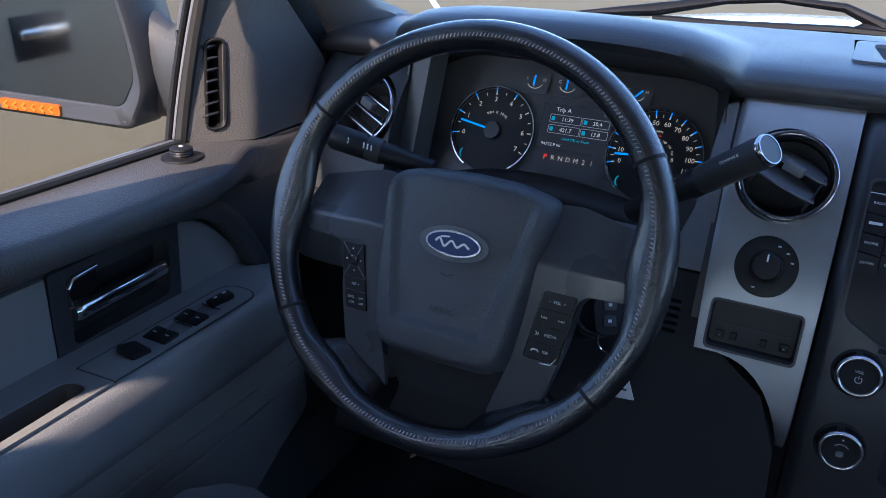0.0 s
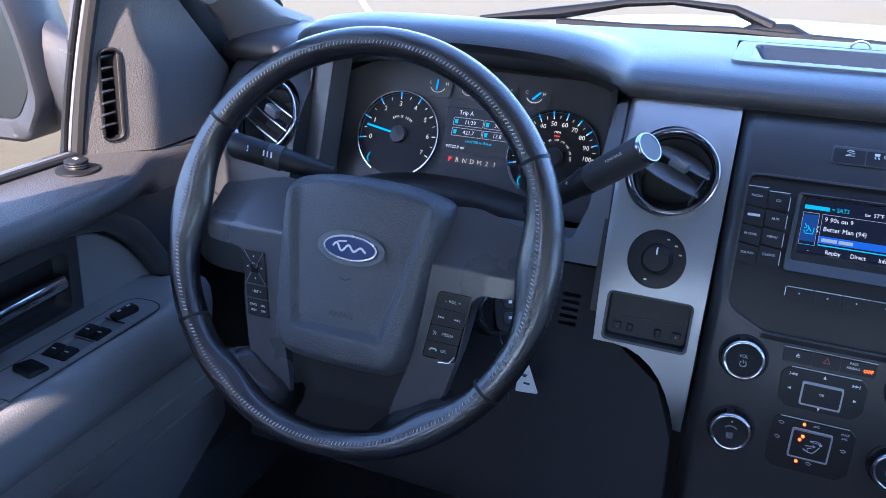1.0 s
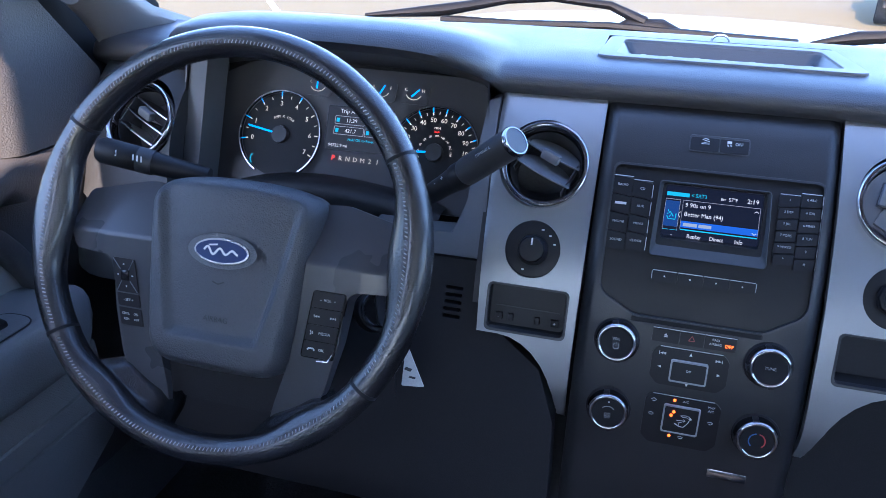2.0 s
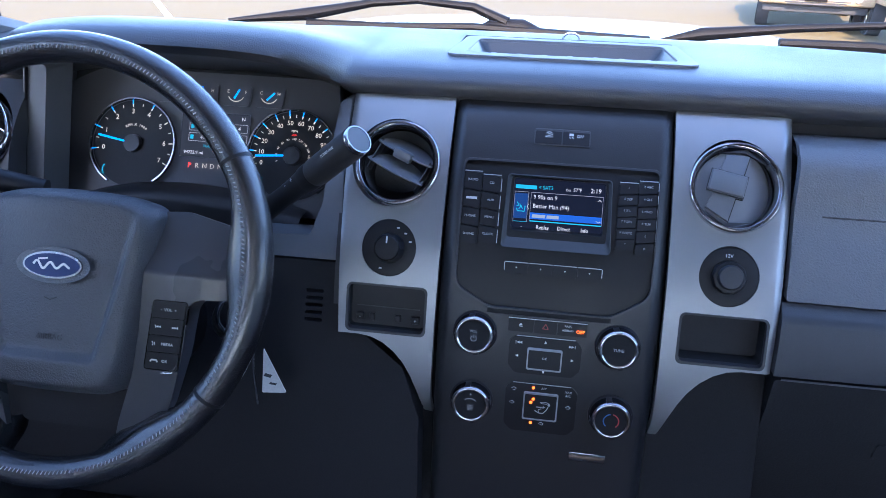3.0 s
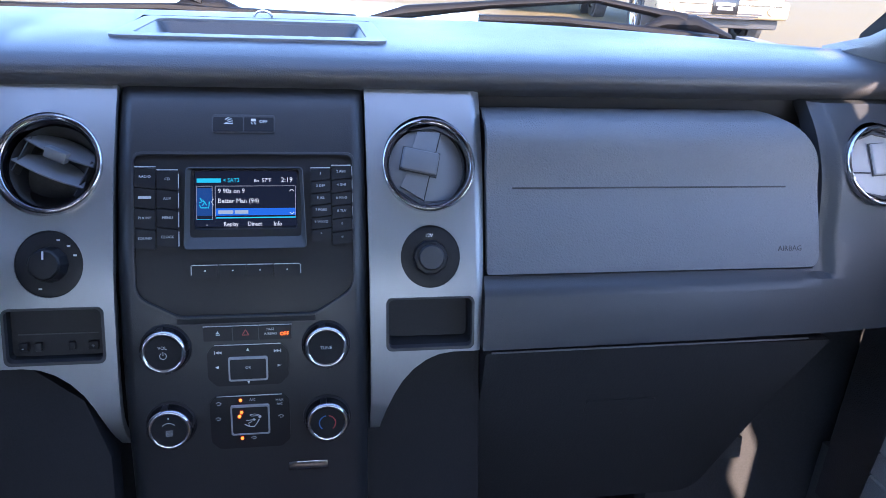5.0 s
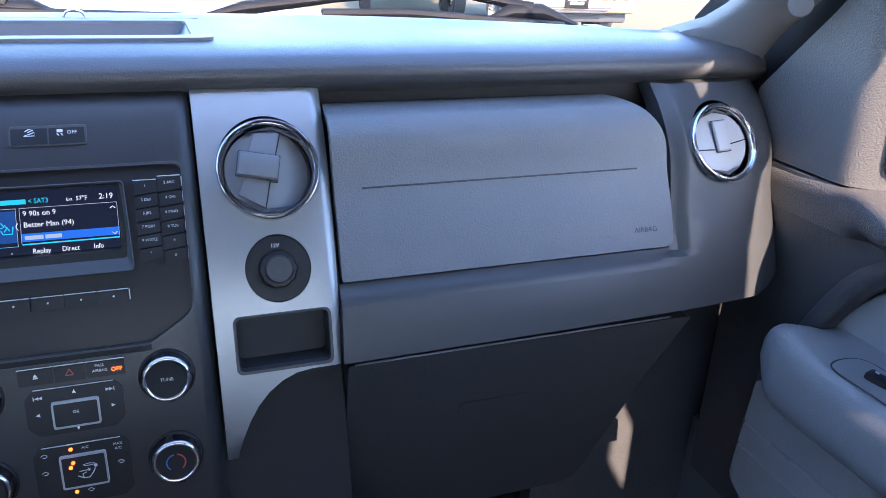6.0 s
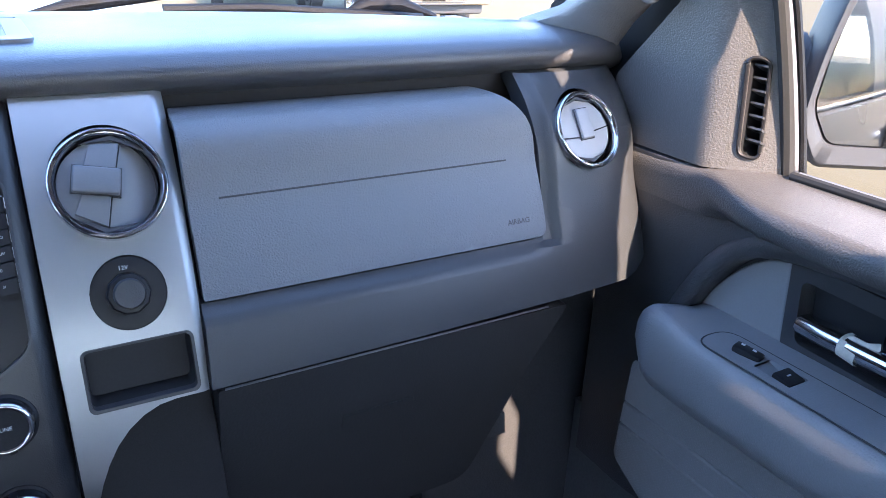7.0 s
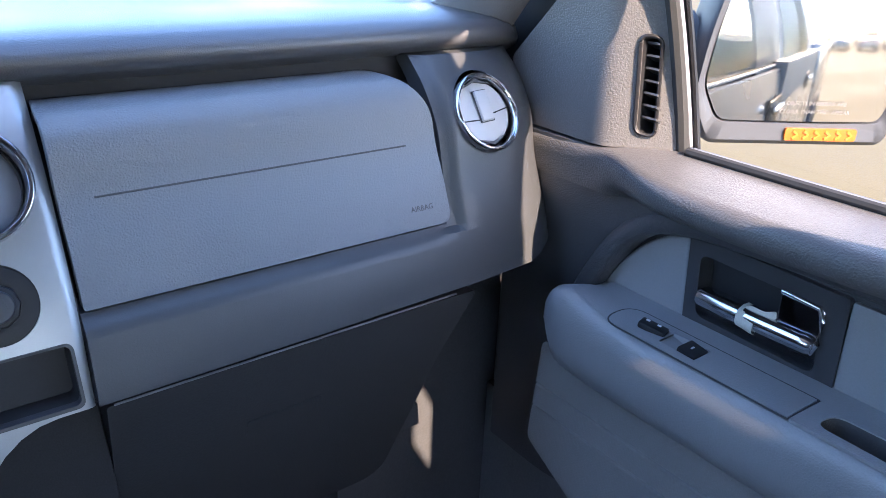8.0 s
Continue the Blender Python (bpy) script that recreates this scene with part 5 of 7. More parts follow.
def dial(x, z, label, mark):
    m = on_stack(x, z, 0.002)
    k = part("knob", lathe([(0.0238, 0.0), (0.0234, 0.002), (0.0215, 0.003)], 40, m), BLACK, stack, label)
    part("knob_flank", lathe([(0.0214, 0.002), (0.0210, 0.008), (0.0204, 0.0118)], 48, m), GLOSSB, k, sharp=60)
    part("knob_ring", lathe([(0.0204, 0.0116), (0.0201, 0.0128), (0.0190, 0.0146), (0.0174, 0.0150), (0.0163, 0.0140)], 48, m), CHROME, k, "chrome knob ring", sharp=60)
    part("knob_cap", lathe([(0.0168, 0.012), (0.0160, 0.0142), (0.010, 0.0138), (0.0, 0.0136)], 40, m), KNEE, k)
    for a in (10, 100, 190, 280):
        part("grip", box(0.006, 0.0022, 0.0115, m @ pose(0, 0, 0, 0, 0, a) @ Matrix.Translation((0, 0.0204, 0.0075)), bevel=0.0006), BLACK, k)
    f = m @ Matrix.Translation((0, 0, 0.0143))
    if mark == "VOL":
        words("VOL", 0.0042, f @ Matrix.Translation((-0.0005, 0.0045, 0)), GREY_INK, k, depth=0.0001)
        arc = [(0.0030 * math.cos(radians(a)), -0.003 + 0.0030 * math.sin(radians(a))) for a in range(120, 421, 25)]
        flat([stroke(arc, 0.0006), [(-0.0003, -0.0025), (0.0003, -0.0025), (0.0003, 0.001), (-0.0003, 0.001)]], f, GREY_INK, k, "icon", 0.0001)
    elif mark == "TUNE":
        words("TUNE", 0.0042, f, GREY_INK, k, depth=0.0001)
    elif mark == "fan":
        arc = [(0.0075 * math.cos(radians(a)), 0.0075 * math.sin(radians(a))) for a in range(40, 141, 10)]
        flat([stroke(arc, 0.0006)] + [stroke([(0.0013 * math.cos(radians(b)) + dx, -0.0030 + 0.0013 * math.sin(radians(b)) + dy) for b in range(0, 340, 40)], 0.0004) for dx, dy in ((0.0016, 0.0016), (-0.0016, 0.0016), (0.0016, -0.0016), (-0.0016, -0.0016))], f, GREY_INK, k, "icon", 0.0001)
        part("dot", lathe([(0.0009, 0.0), (0.0, 0.0004)], 8, f @ Matrix.Translation((0, 0.0122, 0))), WHITE_INK, k)
    else:
        for a0, a1, mt in ((100, 230, material("blue_ink", (0.05, 0.16, 0.45), 0.5)), (-50, 80, material("red_arc_ink", (0.5, 0.06, 0.06), 0.5))):
            arc = [(0.0078 * math.cos(radians(a)), 0.0078 * math.sin(radians(a))) for a in range(a0, a1 + 1, 10)]
            flat([stroke(arc, 0.0012)], f, mt, k, "temperature_arc", 0.0001)
    return k


dial(-0.0735, 1.1490, "chrome ringed volume knob", "VOL")
dial(0.0745, 1.1480, "chrome ringed tuning knob", "TUNE")
dial(-0.0725, 1.0755, "chrome ringed fan knob", "fan")
dial(0.0745, 1.0745, "chrome ringed temperature knob", "temp")
# badge below
b = part("badge", box(0.0385, 0.0095, 0.0012, on_stack(0.0550, 1.0225, 0.0040), bevel=0.0004), SATIN, stack, "silver badge plate")
# traction buttons at the top
b = part("button_frame", panel(rrect(-0.0290, 1.3345, 0.0300, 1.3490, 0.003), face(0.0045), 0.004, cuts_b=[1.342]), DOORC, stack, bevel=0.0008)
for x0, x1 in ((-0.0280, 0.0004), (0.0006, 0.0290)):
    key(x0, 1.3355, x1, 1.3478, proud=0.0052, parent=b)
words("OFF", 0.0044, on_stack(0.0190, 1.3410, 0.0054), WHITE_INK, b, depth=0.0001)
flat([[(-0.003, 0.0), (0.0015, 0.0), (0.0015, 0.0026), (-0.003, 0.0026)], stroke([(-0.003, -0.001), (-0.0015, -0.003)], 0.0008), stroke([(0.0, -0.001), (0.0015, -0.003)], 0.0008)], on_stack(0.0105, 1.3412, 0.0054), WHITE_INK, b, "icon")
flat([stroke([(-0.004, -0.0028), (0.004, 0.0002), (0.004, -0.0028), (-0.004, -0.0030)], 0.0006), stroke([(-0.003, 0.0012), (0.0, 0.0032), (0.003, 0.0022), (-0.001, 0.0004)], 0.0008)], on_stack(-0.0135, 1.3415, 0.0054), WHITE_INK, b, "icon")

# ---- switches in the silver trims ----
m = on_stack(-0.1722, 1.2260, -0.003)
lamp = thing("headlight_switch", "black rotary headlight switch in silver trim", "switch")
part("plate", lathe([(0.0302, -0.002), (0.0302, 0.0015), (0.0285, 0.0022), (0.0170, 0.001), (0.0, 0.001)], 44, m), BLACK, lamp)
part("knob", lathe([(0.0165, 0.001), (0.0155, 0.006), (0.0140, 0.0165), (0.0125, 0.0185), (0.0, 0.0190)], 12, m), BLACK, lamp, "black faceted knob", sharp=25)
part("pointer", box(0.0016, 0.0075, 0.0006, m @ Matrix.Translation((0, 0.0085, 0.0190))), WHITE_INK, lamp)
for a in (70, 45, 20, 250):
    part("mark", box(0.0030, 0.0016, 0.0003, m @ Matrix.Translation((0.0235 * math.cos(radians(a)), 0.0235 * math.sin(radians(a)), 0.0022))), GREY_INK, lamp)
m = on_stack(0.1772, 1.2255, -0.003)
sock = thing("power_socket", "black capped power socket in silver trim", "socket")
part("plate", lathe([(0.0302, -0.002), (0.0302, 0.0015), (0.0285, 0.0022), (0.0180, 0.001), (0.0, 0.001)], 44, m), BLACK, sock)
part("collar", lathe([(0.0175, 0.001), (0.0172, 0.006), (0.0160, 0.0085), (0.0125, 0.0090)], 10, m), BLACK, sock, sharp=20)
part("cap", lathe([(0.0128, 0.004), (0.0125, 0.0125), (0.0112, 0.0142), (0.0, 0.0145)], 32, m), CHAR, sock)
words("12V", 0.0050, m @ Matrix.Translation((-0.001, 0.0215, 0.0024)), WHITE_INK, sock, depth=0.0001)
for s in (-1, 1):
    cx = -0.1710 if s < 0 else 0.1770
    cub = thing("storage_bin", "dark open bin in silver trim", "bin") if s > 0 else thing("control_panel", "dark blank control panel with small sliders in silver trim", "control panel")
    o = rrect(cx - 0.044, 1.1375, cx + 0.044, 1.1890, 0.006)
    inn = rrect(cx - 0.0415, 1.1402, cx + 0.0415, 1.1872, 0.005)
    dep = 0.017 if s > 0 else 0.006
    part("rim", loft([[(x, stack_y(z) + 0.001, z) for x, z in o], [(x, stack_y(z) - 0.0012, z) for x, z in o], [(x, stack_y(z) - 0.0010, z) for x, z in inn], [(x, stack_y(z) + 0.0062, z) for x, z in inn]], closed=True), CHAR, cub, "dark rounded rim", sharp=30)
    bm = loft([[(x, stack_y(z) + 0.006, z) for x, z in inn], [((x - cx) * 0.97 + cx, stack_y(z) + 0.006 + dep, z) for x, z in inn]], closed=True)
    bm.faces.new(bm.verts[-len(inn):])
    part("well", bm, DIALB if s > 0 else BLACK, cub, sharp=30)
    if s < 0:
        for dx, w in ((-0.030, 0.008), (-0.017, 0.006), (0.012, 0.006), (0.031, 0.009)):
            part("slider", box(w, 0.008, 0.006, on_stack(cx + dx, 1.152, -0.010), bevel=0.001), BLACK, cub)
        words("-", 0.006, on_stack(cx - 0.030, 1.1515, -0.0068), GREY_INK, cub, depth=0.0001)
        words("+", 0.006, on_stack(cx + 0.031, 1.1515, -0.0068), GREY_INK, cub, depth=0.0001)
        part("shelf_line", box(0.07, 0.001, 0.001, on_stack(cx, 1.163, -0.0115)), CHAR, cub)

# ---- instrument cluster ----
CA = radians(25)
CM = Matrix.Translation((-0.42, 0.163, 1.295)) @ Matrix(((1, 0, 0, 0), (0, math.sin(CA), -math.cos(CA), 0), (0, math.cos(CA), math.sin(CA), 0), (0, 0, 0, 1)))
clus = thing("instrument_cluster", "black instrument cluster with lit gauges and trip display", "instrument cluster")
cmap = lambda off: (lambda a, b, d: CM @ Vector((a, b, off - d)))
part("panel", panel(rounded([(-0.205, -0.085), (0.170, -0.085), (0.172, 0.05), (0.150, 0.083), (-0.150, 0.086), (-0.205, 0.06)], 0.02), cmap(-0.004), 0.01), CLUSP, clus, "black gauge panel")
for u, v, top, name_ in ((-0.102, -0.010, "RPM X 1000", "tachometer"), (0.103, -0.012, "MPH", "speedometer")):
    gm = CM @ Matrix.Translation((u, v, 0))
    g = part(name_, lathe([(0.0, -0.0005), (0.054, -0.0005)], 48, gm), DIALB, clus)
    # chrome ring, open at the bottom
    rows = []
    a0, a1 = (-55, 240) if name_ == "tachometer" else (-50, 232)
    for i in range(49):
        a = radians(a0 + (a1 - a0) * i / 48)
        rows.append([gm @ Vector(((0.0555 + 0.0016 * math.cos(p)) * math.cos(a), (0.0555 + 0.0016 * math.cos(p)) * math.sin(a), 0.003 + 0.003 * math.sin(p))) for p in (0, 1.05, 2.1, 3.14, 4.2, 5.24)])
    part("gauge_ring", loft(rows, closed=True, caps=True), GAUGEC, g, "chrome gauge ring")
    part("hub", lathe([(0.0115, 0.0), (0.0105, 0.006), (0.0, 0.0066)], 24, gm), CHAR, g)
    if name_ == "tachometer":
        marks = [(str(i), 190 - i * 31.2) for i in range(8)]
        needle = 170
    else:
        marks = [(str(i * 10), 195 - i * 19.2) for i in range(13)]
        needle = 184
    for i, (tx, a) in enumerate(marks):
        ar = radians(a)
        f = gm @ Matrix.Translation((0.040 * math.cos(ar), 0.040 * math.sin(ar), 0.0004))
        words(tx, 0.0086 if name_ == "tachometer" else 0.0078, f, CREAM, g, "gauge_number", depth=0.0001)
        part("tick", box(0.0050, 0.0013, 0.0003, gm @ pose(0, 0, 0.0003, 0, 0, a) @ Matrix.Translation((0.0485, 0, 0))), CREAM, g)
        if (name_ == "tachometer" and i < 5) or (name_ != "tachometer" and i < 12):
            part("blue_tick", box(0.0060, 0.0013, 0.0004, gm @ pose(0, 0, 0.0006, 0, 0, a) @ Matrix.Translation((0.0520, 0, 0))), BLUE_LED, g)
        if i < len(marks) - 1:
            a2 = (a + marks[i + 1][1]) / 2
            part("minor_tick", box(0.0036, 0.0008, 0.0003, gm @ pose(0, 0, 0.0003, 0, 0, a2) @ Matrix.Translation((0.0485, 0, 0))), CREAM, g)
    part("needle", box(0.036, 0.0024, 0.0012, gm @ pose(0, 0, 0.0055, 0, 0, needle) @ Matrix.Translation((0.027, 0, 0)), bevel=0.0004), BLUE_LED, g, "lit blue needle")
    if name_ == "tachometer":
        n = len(top)
        for i, ch in enumerate(top):
            a = 118 - i * 7.2
            words(ch, 0.0046, gm @ pose(0.0235 * math.cos(radians(a)), 0.0235 * math.sin(radians(a)), 0.0004, 0, 0, a - 90), CREAM, g, "gauge_lettering", depth=0.0001)
    else:
        words("MPH", 0.0040, gm @ Matrix.Translation((0, 0.0300, 0.0004)), CREAM, g, "gauge_lettering", depth=0.0001)
        words("km/h", 0.0032, gm @ Matrix.Translation((0, 0.0255, 0.0004)), RED_LED, g, "gauge_lettering", depth=0.0001)
        for i in range(10):
            a = 200 - i * 22.2
            words(str(20 * i), 0.0036, gm @ pose(0.0205 * math.cos(radians(a)), 0.0205 * math.sin(radians(a)), 0.0004, 0, 0, a - 90), RED_LED if i > 30 else CREAM, g, "gauge_number", depth=0.0001)
    ic = [(0.003 * math.cos(radians(a)) - 0.035, 0.0055 * math.sin(radians(a)) - 0.034) for a in range(90, 271, 30)]
    flat([stroke(ic, 0.0012)], gm @ Matrix.Translation((0, 0, 0.0004)), CYAN, g, "icon")
for u, l_, r_, na in ((-0.0600, "L", "H", 88), (-0.0175, "C", "H", 88), (0.0250, "E", "F", 62), (0.0670, "C", "H", 45)):
    gm = CM @ Matrix.Translation((u, 0.0575, 0))
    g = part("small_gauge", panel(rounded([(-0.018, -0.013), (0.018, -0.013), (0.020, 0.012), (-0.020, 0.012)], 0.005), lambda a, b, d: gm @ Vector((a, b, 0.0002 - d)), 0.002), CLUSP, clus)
    arc = [(0.0105 * math.cos(radians(a)), 0.002 + 0.0095 * math.sin(radians(a))) for a in range(205, 336, 10)]
    flat([stroke(arc, 0.0009)], gm @ Matrix.Translation((0, 0, 0.0004)), CREAM, g, "scale_arc")
    words(l_, 0.0056, gm @ Matrix.Translation((-0.0105, 0.0045, 0.0004)), CREAM, g, "gauge_lettering", depth=0.0001)
    words(r_, 0.0056, gm @ Matrix.Translation((0.0118, 0.0040, 0.0004)), CREAM, g, "gauge_lettering", depth=0.0001)
    part("needle", box(0.013, 0.0018, 0.0008, gm @ pose(-0.001, -0.003, 0.002, 0, 0, na) @ Matrix.Translation((0.005, 0, 0))), BLUE_LED, g, "lit blue needle")
# trip display
tm = CM @ Matrix.Translation((0.003, 0.0065, 0.0012))
td = part("trip_display", panel(rrect(-0.0440, -0.0275, 0.0430, 0.0275, 0.002), lambda a, b, d: tm @ Vector((a, b, -d)), 0.002), material("trip_screen", (0, 0, 0), emit=(0.030, 0.034, 0.042), emit_strength=0.16), clus, "lit grey trip display")
tt = lambda x, y: tm @ Matrix.Translation((x, y, 0.0003))
words("Trip A", 0.0072, tt(-0.0180, 0.0210), WHITEG, td, "display_text", depth=0.0001)
words("N", 0.0062, tt(0.0350, 0.0215), WHITEG, td, "display_text", depth=0.0001)
for x0, y0, w, tx in ((-0.0335, 0.0045, 0.040, "11:39"), (0.0075, 0.0045, 0.034, "30.4"), (-0.0335, -0.0085, 0.040, "421.7"), (0.0075, -0.0085, 0.034, "13.8")):
    o = rrect(x0, y0, x0 + w, y0 + 0.0105, 0.0015)
    part("field", panel(o, lambda a, b, d: tm @ Vector((a, b, 0.0004 - d)), 0.0003, holes=[rrect(x0 + 0.0006, y0 + 0.0006, x0 + w - 0.0006, y0 + 0.0099, 0.001)]), GREYG, td)
    part("field_icon", box(0.0040, 0.0050, 0.0003, tt(x0 + 0.0042, y0 + 0.0052)), CYAN, td)
    words(tx, 0.0068, tt(x0 + w * 0.56, y0 + 0.0050), WHITEG, td, "display_text", depth=0.0001)
words("Hold OK to Reset", 0.0046, tt(0.004, -0.0140), CYAN, td, "display_text", depth=0.0001)
words("94722.9 mi", 0.0056, tt(-0.0255, -0.0225), WHITEG, td, "display_text", depth=0.0001)
for i, ch in enumerate("PRNDM21"):
    words(ch, 0.0082 if i else 0.0092, CM @ Matrix.Translation((-0.0265 + i * 0.0098, -0.0320, 0.0006)), RED_LED if i == 0 else CREAM, clus, "gear_letter", depth=0.0001)
part("warning_lamp", lathe([(0.0022, 0.0), (0.0, 0.0006)], 8, CM @ Matrix.Translation((0.0385, -0.0185, 0.0006))), RED_LED, clus, "lit red warning lamp")

# shroud round the instruments
part("cluster_wall", loft([[(-0.628, 0.080 + 0.05 * k, 1.15), (-0.622, 0.082 + 0.05 * k, 1.25), (-0.606 + 0.0 * k, 0.110 + 0.05 * k, 1.42)] for k in (0, 1, 2)]), BLACK, dash)
part("cluster_fin", panel(rounded([(-0.634, 1.15), (-0.612, 1.15), (-0.586, 1.385), (-0.615, 1.392)], 0.006), lambda a, b, d: (a, 0.070 + (b - 1.15) * 0.17 + d, b), 0.05), GREYP, dash, "grey fin beside the gauges", bevel=0.004)
part("cluster_wall", loft([[(-0.262 + 0.012 * k, 0.205 - 0.05 * k, 1.17), (-0.262 + 0.012 * k, 0.205 - 0.05 * k, 1.27), (-0.268 + 0.012 * k, 0.215 - 0.05 * k, 1.40)] for k in (0, 1, 2)]), CHAR, dash)
grey = [(-0.2325, 1.366), (-0.2450, 1.362), (-0.2490, 1.30), (-0.2520, 1.262), (-0.2640, 1.228), (-0.300, 1.2265), (-0.36, 1.2265), (-0.36, 1.2045), (-0.2285, 1.2045)]
part("column_panel", panel(rounded(grey, 0.004), lambda a, b, d: (a, spline([(1.10, 0.012), (1.205, 0.044), (1.253, 0.064), (1.30, 0.082), (1.366, 0.126)], b) + d, b), 0.03, cuts_b=AZ), GREYP, dash, "grey plastic knee panel edge", bevel=0.003)
slots = [rrect(-0.264, 1.1385 + i * 0.0075, -0.2445, 1.1420 + i * 0.0075, 0.0012, 2) for i in range(5)]
part("knee_panel", panel([(-0.63, 0.93), (-0.63, 1.21), (-0.50, 1.215), (-0.36, 1.215), (-0.34, 1.2015), (-0.2285, 1.2015), (-0.216, 1.1345), (-0.195, 1.13), (-0.15, 1.10), (-0.128, 1.05), (-0.12, 0.93)], lambda a, b, d: (a, 0.020 + (b - 1.135) * 0.38 + d, b), 0.03, holes=slots), KNEE, dash, "black knee panel with slots", bevel=0.002)
# curved lip under the gauges
rows = []
for i in range(27):
    x = -0.60 + 0.0118 * i
    zz = 1.247 - 0.9 * (x + 0.455) ** 2 * (1.6 if x < -0.455 else 1.0)
    rows.append([(x, 0.150, zz - 0.004), (x, 0.135, zz + 0.001), (x, 0.110, zz + 0.002), (x, 0.098, zz - 0.003), (x, 0.096, zz - 0.012), (x, 0.110, zz - 0.05)])
part("gauge_lip", loft(rows), CHAR, dash, sharp=60)
part("brow_liner", loft([[(x, 0.21, 1.372), (x, 0.23, 1.30), (x, 0.20, 1.16)] for x in (-0.63, -0.25)]), CHAR, dash)

# ---- steering wheel details ----
em = WM @ Matrix.Translation((0.0040, -0.0070, 0.0068))
e = part("emblem", panel(circle(0, 0, 0.0275, 40, 0.0118), lambda a, b, d: em @ Vector((a, b, 0.0018 - d)), 0.004), SATIN, wheel, "oval chrome emblem rim", bevel=0.0008)
part("emblem_field", panel(circle(0, 0, 0.0255, 40, 0.0099), lambda a, b, d: em @ Vector((a, b, 0.0023 - d)), 0.002), BLUE_ENAMEL, e, "blue enamel field")
flat([stroke([(-0.017 + 0.0004 * i, 0.0036 * math.sin(i * 0.20) * (1 - i / 140) - 0.0003) for i in range(86)], 0.0020), stroke([(-0.013, 0.0045), (-0.004, 0.0058)], 0.0015)], em @ Matrix.Translation((0, 0, 0.0024)), WHITE_INK, e, "emblem_stroke", 0.0002)
part("emblem_recess", lathe([(0.034, 0.0002), (0.0345, 0.0006), (0.030, -0.0004), (0.0, -0.0004)], 40, em @ Matrix.Diagonal((1, 0.46, 1, 1))), GREY, wheel)
words("AIRBAG", 0.0072, WM @ Matrix.Translation((0.005, -0.0690, 0.0052)), EMB, wheel, depth=0.0002)
flat([stroke([(-0.006, 0.001), (0, -0.001), (0.006, 0.0015)], 0.0012)], WM @ Matrix.Translation((0.003, -0.0360, 0.0052)), EMB, wheel, "horn_mark")


def wheel_key(pts, text, size=0.0040, shift=0.0):
    """A flat key on a spoke."""
    k = part("wheel_button", panel(rounded(pts, 0.0014, 3), lambda a, b, d: wl(a, b, spoke_top(a, b) + 0.0016 - d), 0.004), BLACK, wheel, bevel=0.0005)
    if text:
        u, v = sum(p[0] for p in pts) / 4, sum(p[1] for p in pts) / 4
        words(text, size, on_spoke(u + shift, v, 0.0018), WHITE_INK, k, depth=0.0001)
    return k


def quad(u0, u1, v0, v1, lean):
    """A key's outline that leans with the spoke; lean is sideways per height."""
    f = lambda u, v: (u + lean * (v + 0.06), v)
    return [f(u0, v0), f(u1, v0), f(u1, v1), f(u0, v1)]


part("key_plate", panel(rounded(quad(0.0865, 0.1190, -0.0915, -0.0290, 0.14), 0.004), lambda a, b, d: wl(a, b, spoke_top(a, b) + 0.0006 - d), 0.004, cuts_b=[-0.075, -0.06, -0.045]), GLOSSB, wheel, bevel=0.0006)
for i, tx in enumerate(("-  VOL  +", "", "MEDIA", "OK")):
    v1 = -0.0300 - i * 0.0152
    k = wheel_key(quad(0.0880, 0.1175, v1 - 0.0146, v1, 0.14), tx, 0.0038, 0.003 if i > 1 else 0.0)
    c = 0.1030 + 0.14 * (v1 - 0.0072 + 0.06)
    at_ = lambda dx: on_spoke(c + dx, v1 - 0.0072, 0.0018)
    if i == 1:
        for d in (-1, 1):
            flat([[(px * 0.7, py * 0.7) for px, py in tri(0 if d > 0 else 180)], [(d * 0.0023 + px * 0.7, py * 0.7) for px, py in tri(0 if d > 0 else 180)], [(d * 0.0040, -0.0013), (d * 0.0045, -0.0013), (d * 0.0045, 0.0013), (d * 0.0040, 0.0013)]], at_(d * 0.006), WHITE_INK, k, "icon")
    if i == 2:
        flat([stroke([(-0.0020, 0.0020), (-0.0008, 0.0), (-0.0020, -0.0020)], 0.0006), stroke([(0.0, 0.0015), (0.0008, 0.0), (0.0, -0.0015)], 0.0006)], at_(-0.0090), WHITE_INK, k, "icon")
    if i == 3:
        flat([stroke([(-0.0034, -0.0011), (-0.0022, 0.0007), (0.0022, 0.0007), (0.0034, -0.0011)], 0.0015)], at_(-0.0070), WHITE_INK, k, "icon")
part("button_trim", tube([(on_spoke(u, v, 0.001)).translation for u, v in ((0.0990, -0.0935), (0.1090, -0.0925), (0.1135, -0.0850))], 0.0007, 6), SATIN, wheel)
k = part("cruise_pad", panel(rounded(quad(-0.1110, -0.0870, -0.0600, -0.0280, -0.20), 0.002), lambda a, b, d: wl(a, b, spoke_top(a, b) + 0.0016 - d), 0.004), BLACK, wheel, bevel=0.0006)
cx_ = lambda u, v: u - 0.20 * (v + 0.06)
part("center_key", box(0.0085, 0.010, 0.002, on_spoke(cx_(-0.0990, -0.0440), -0.0440, 0.002), bevel=0.0006), GLOSSB, k)
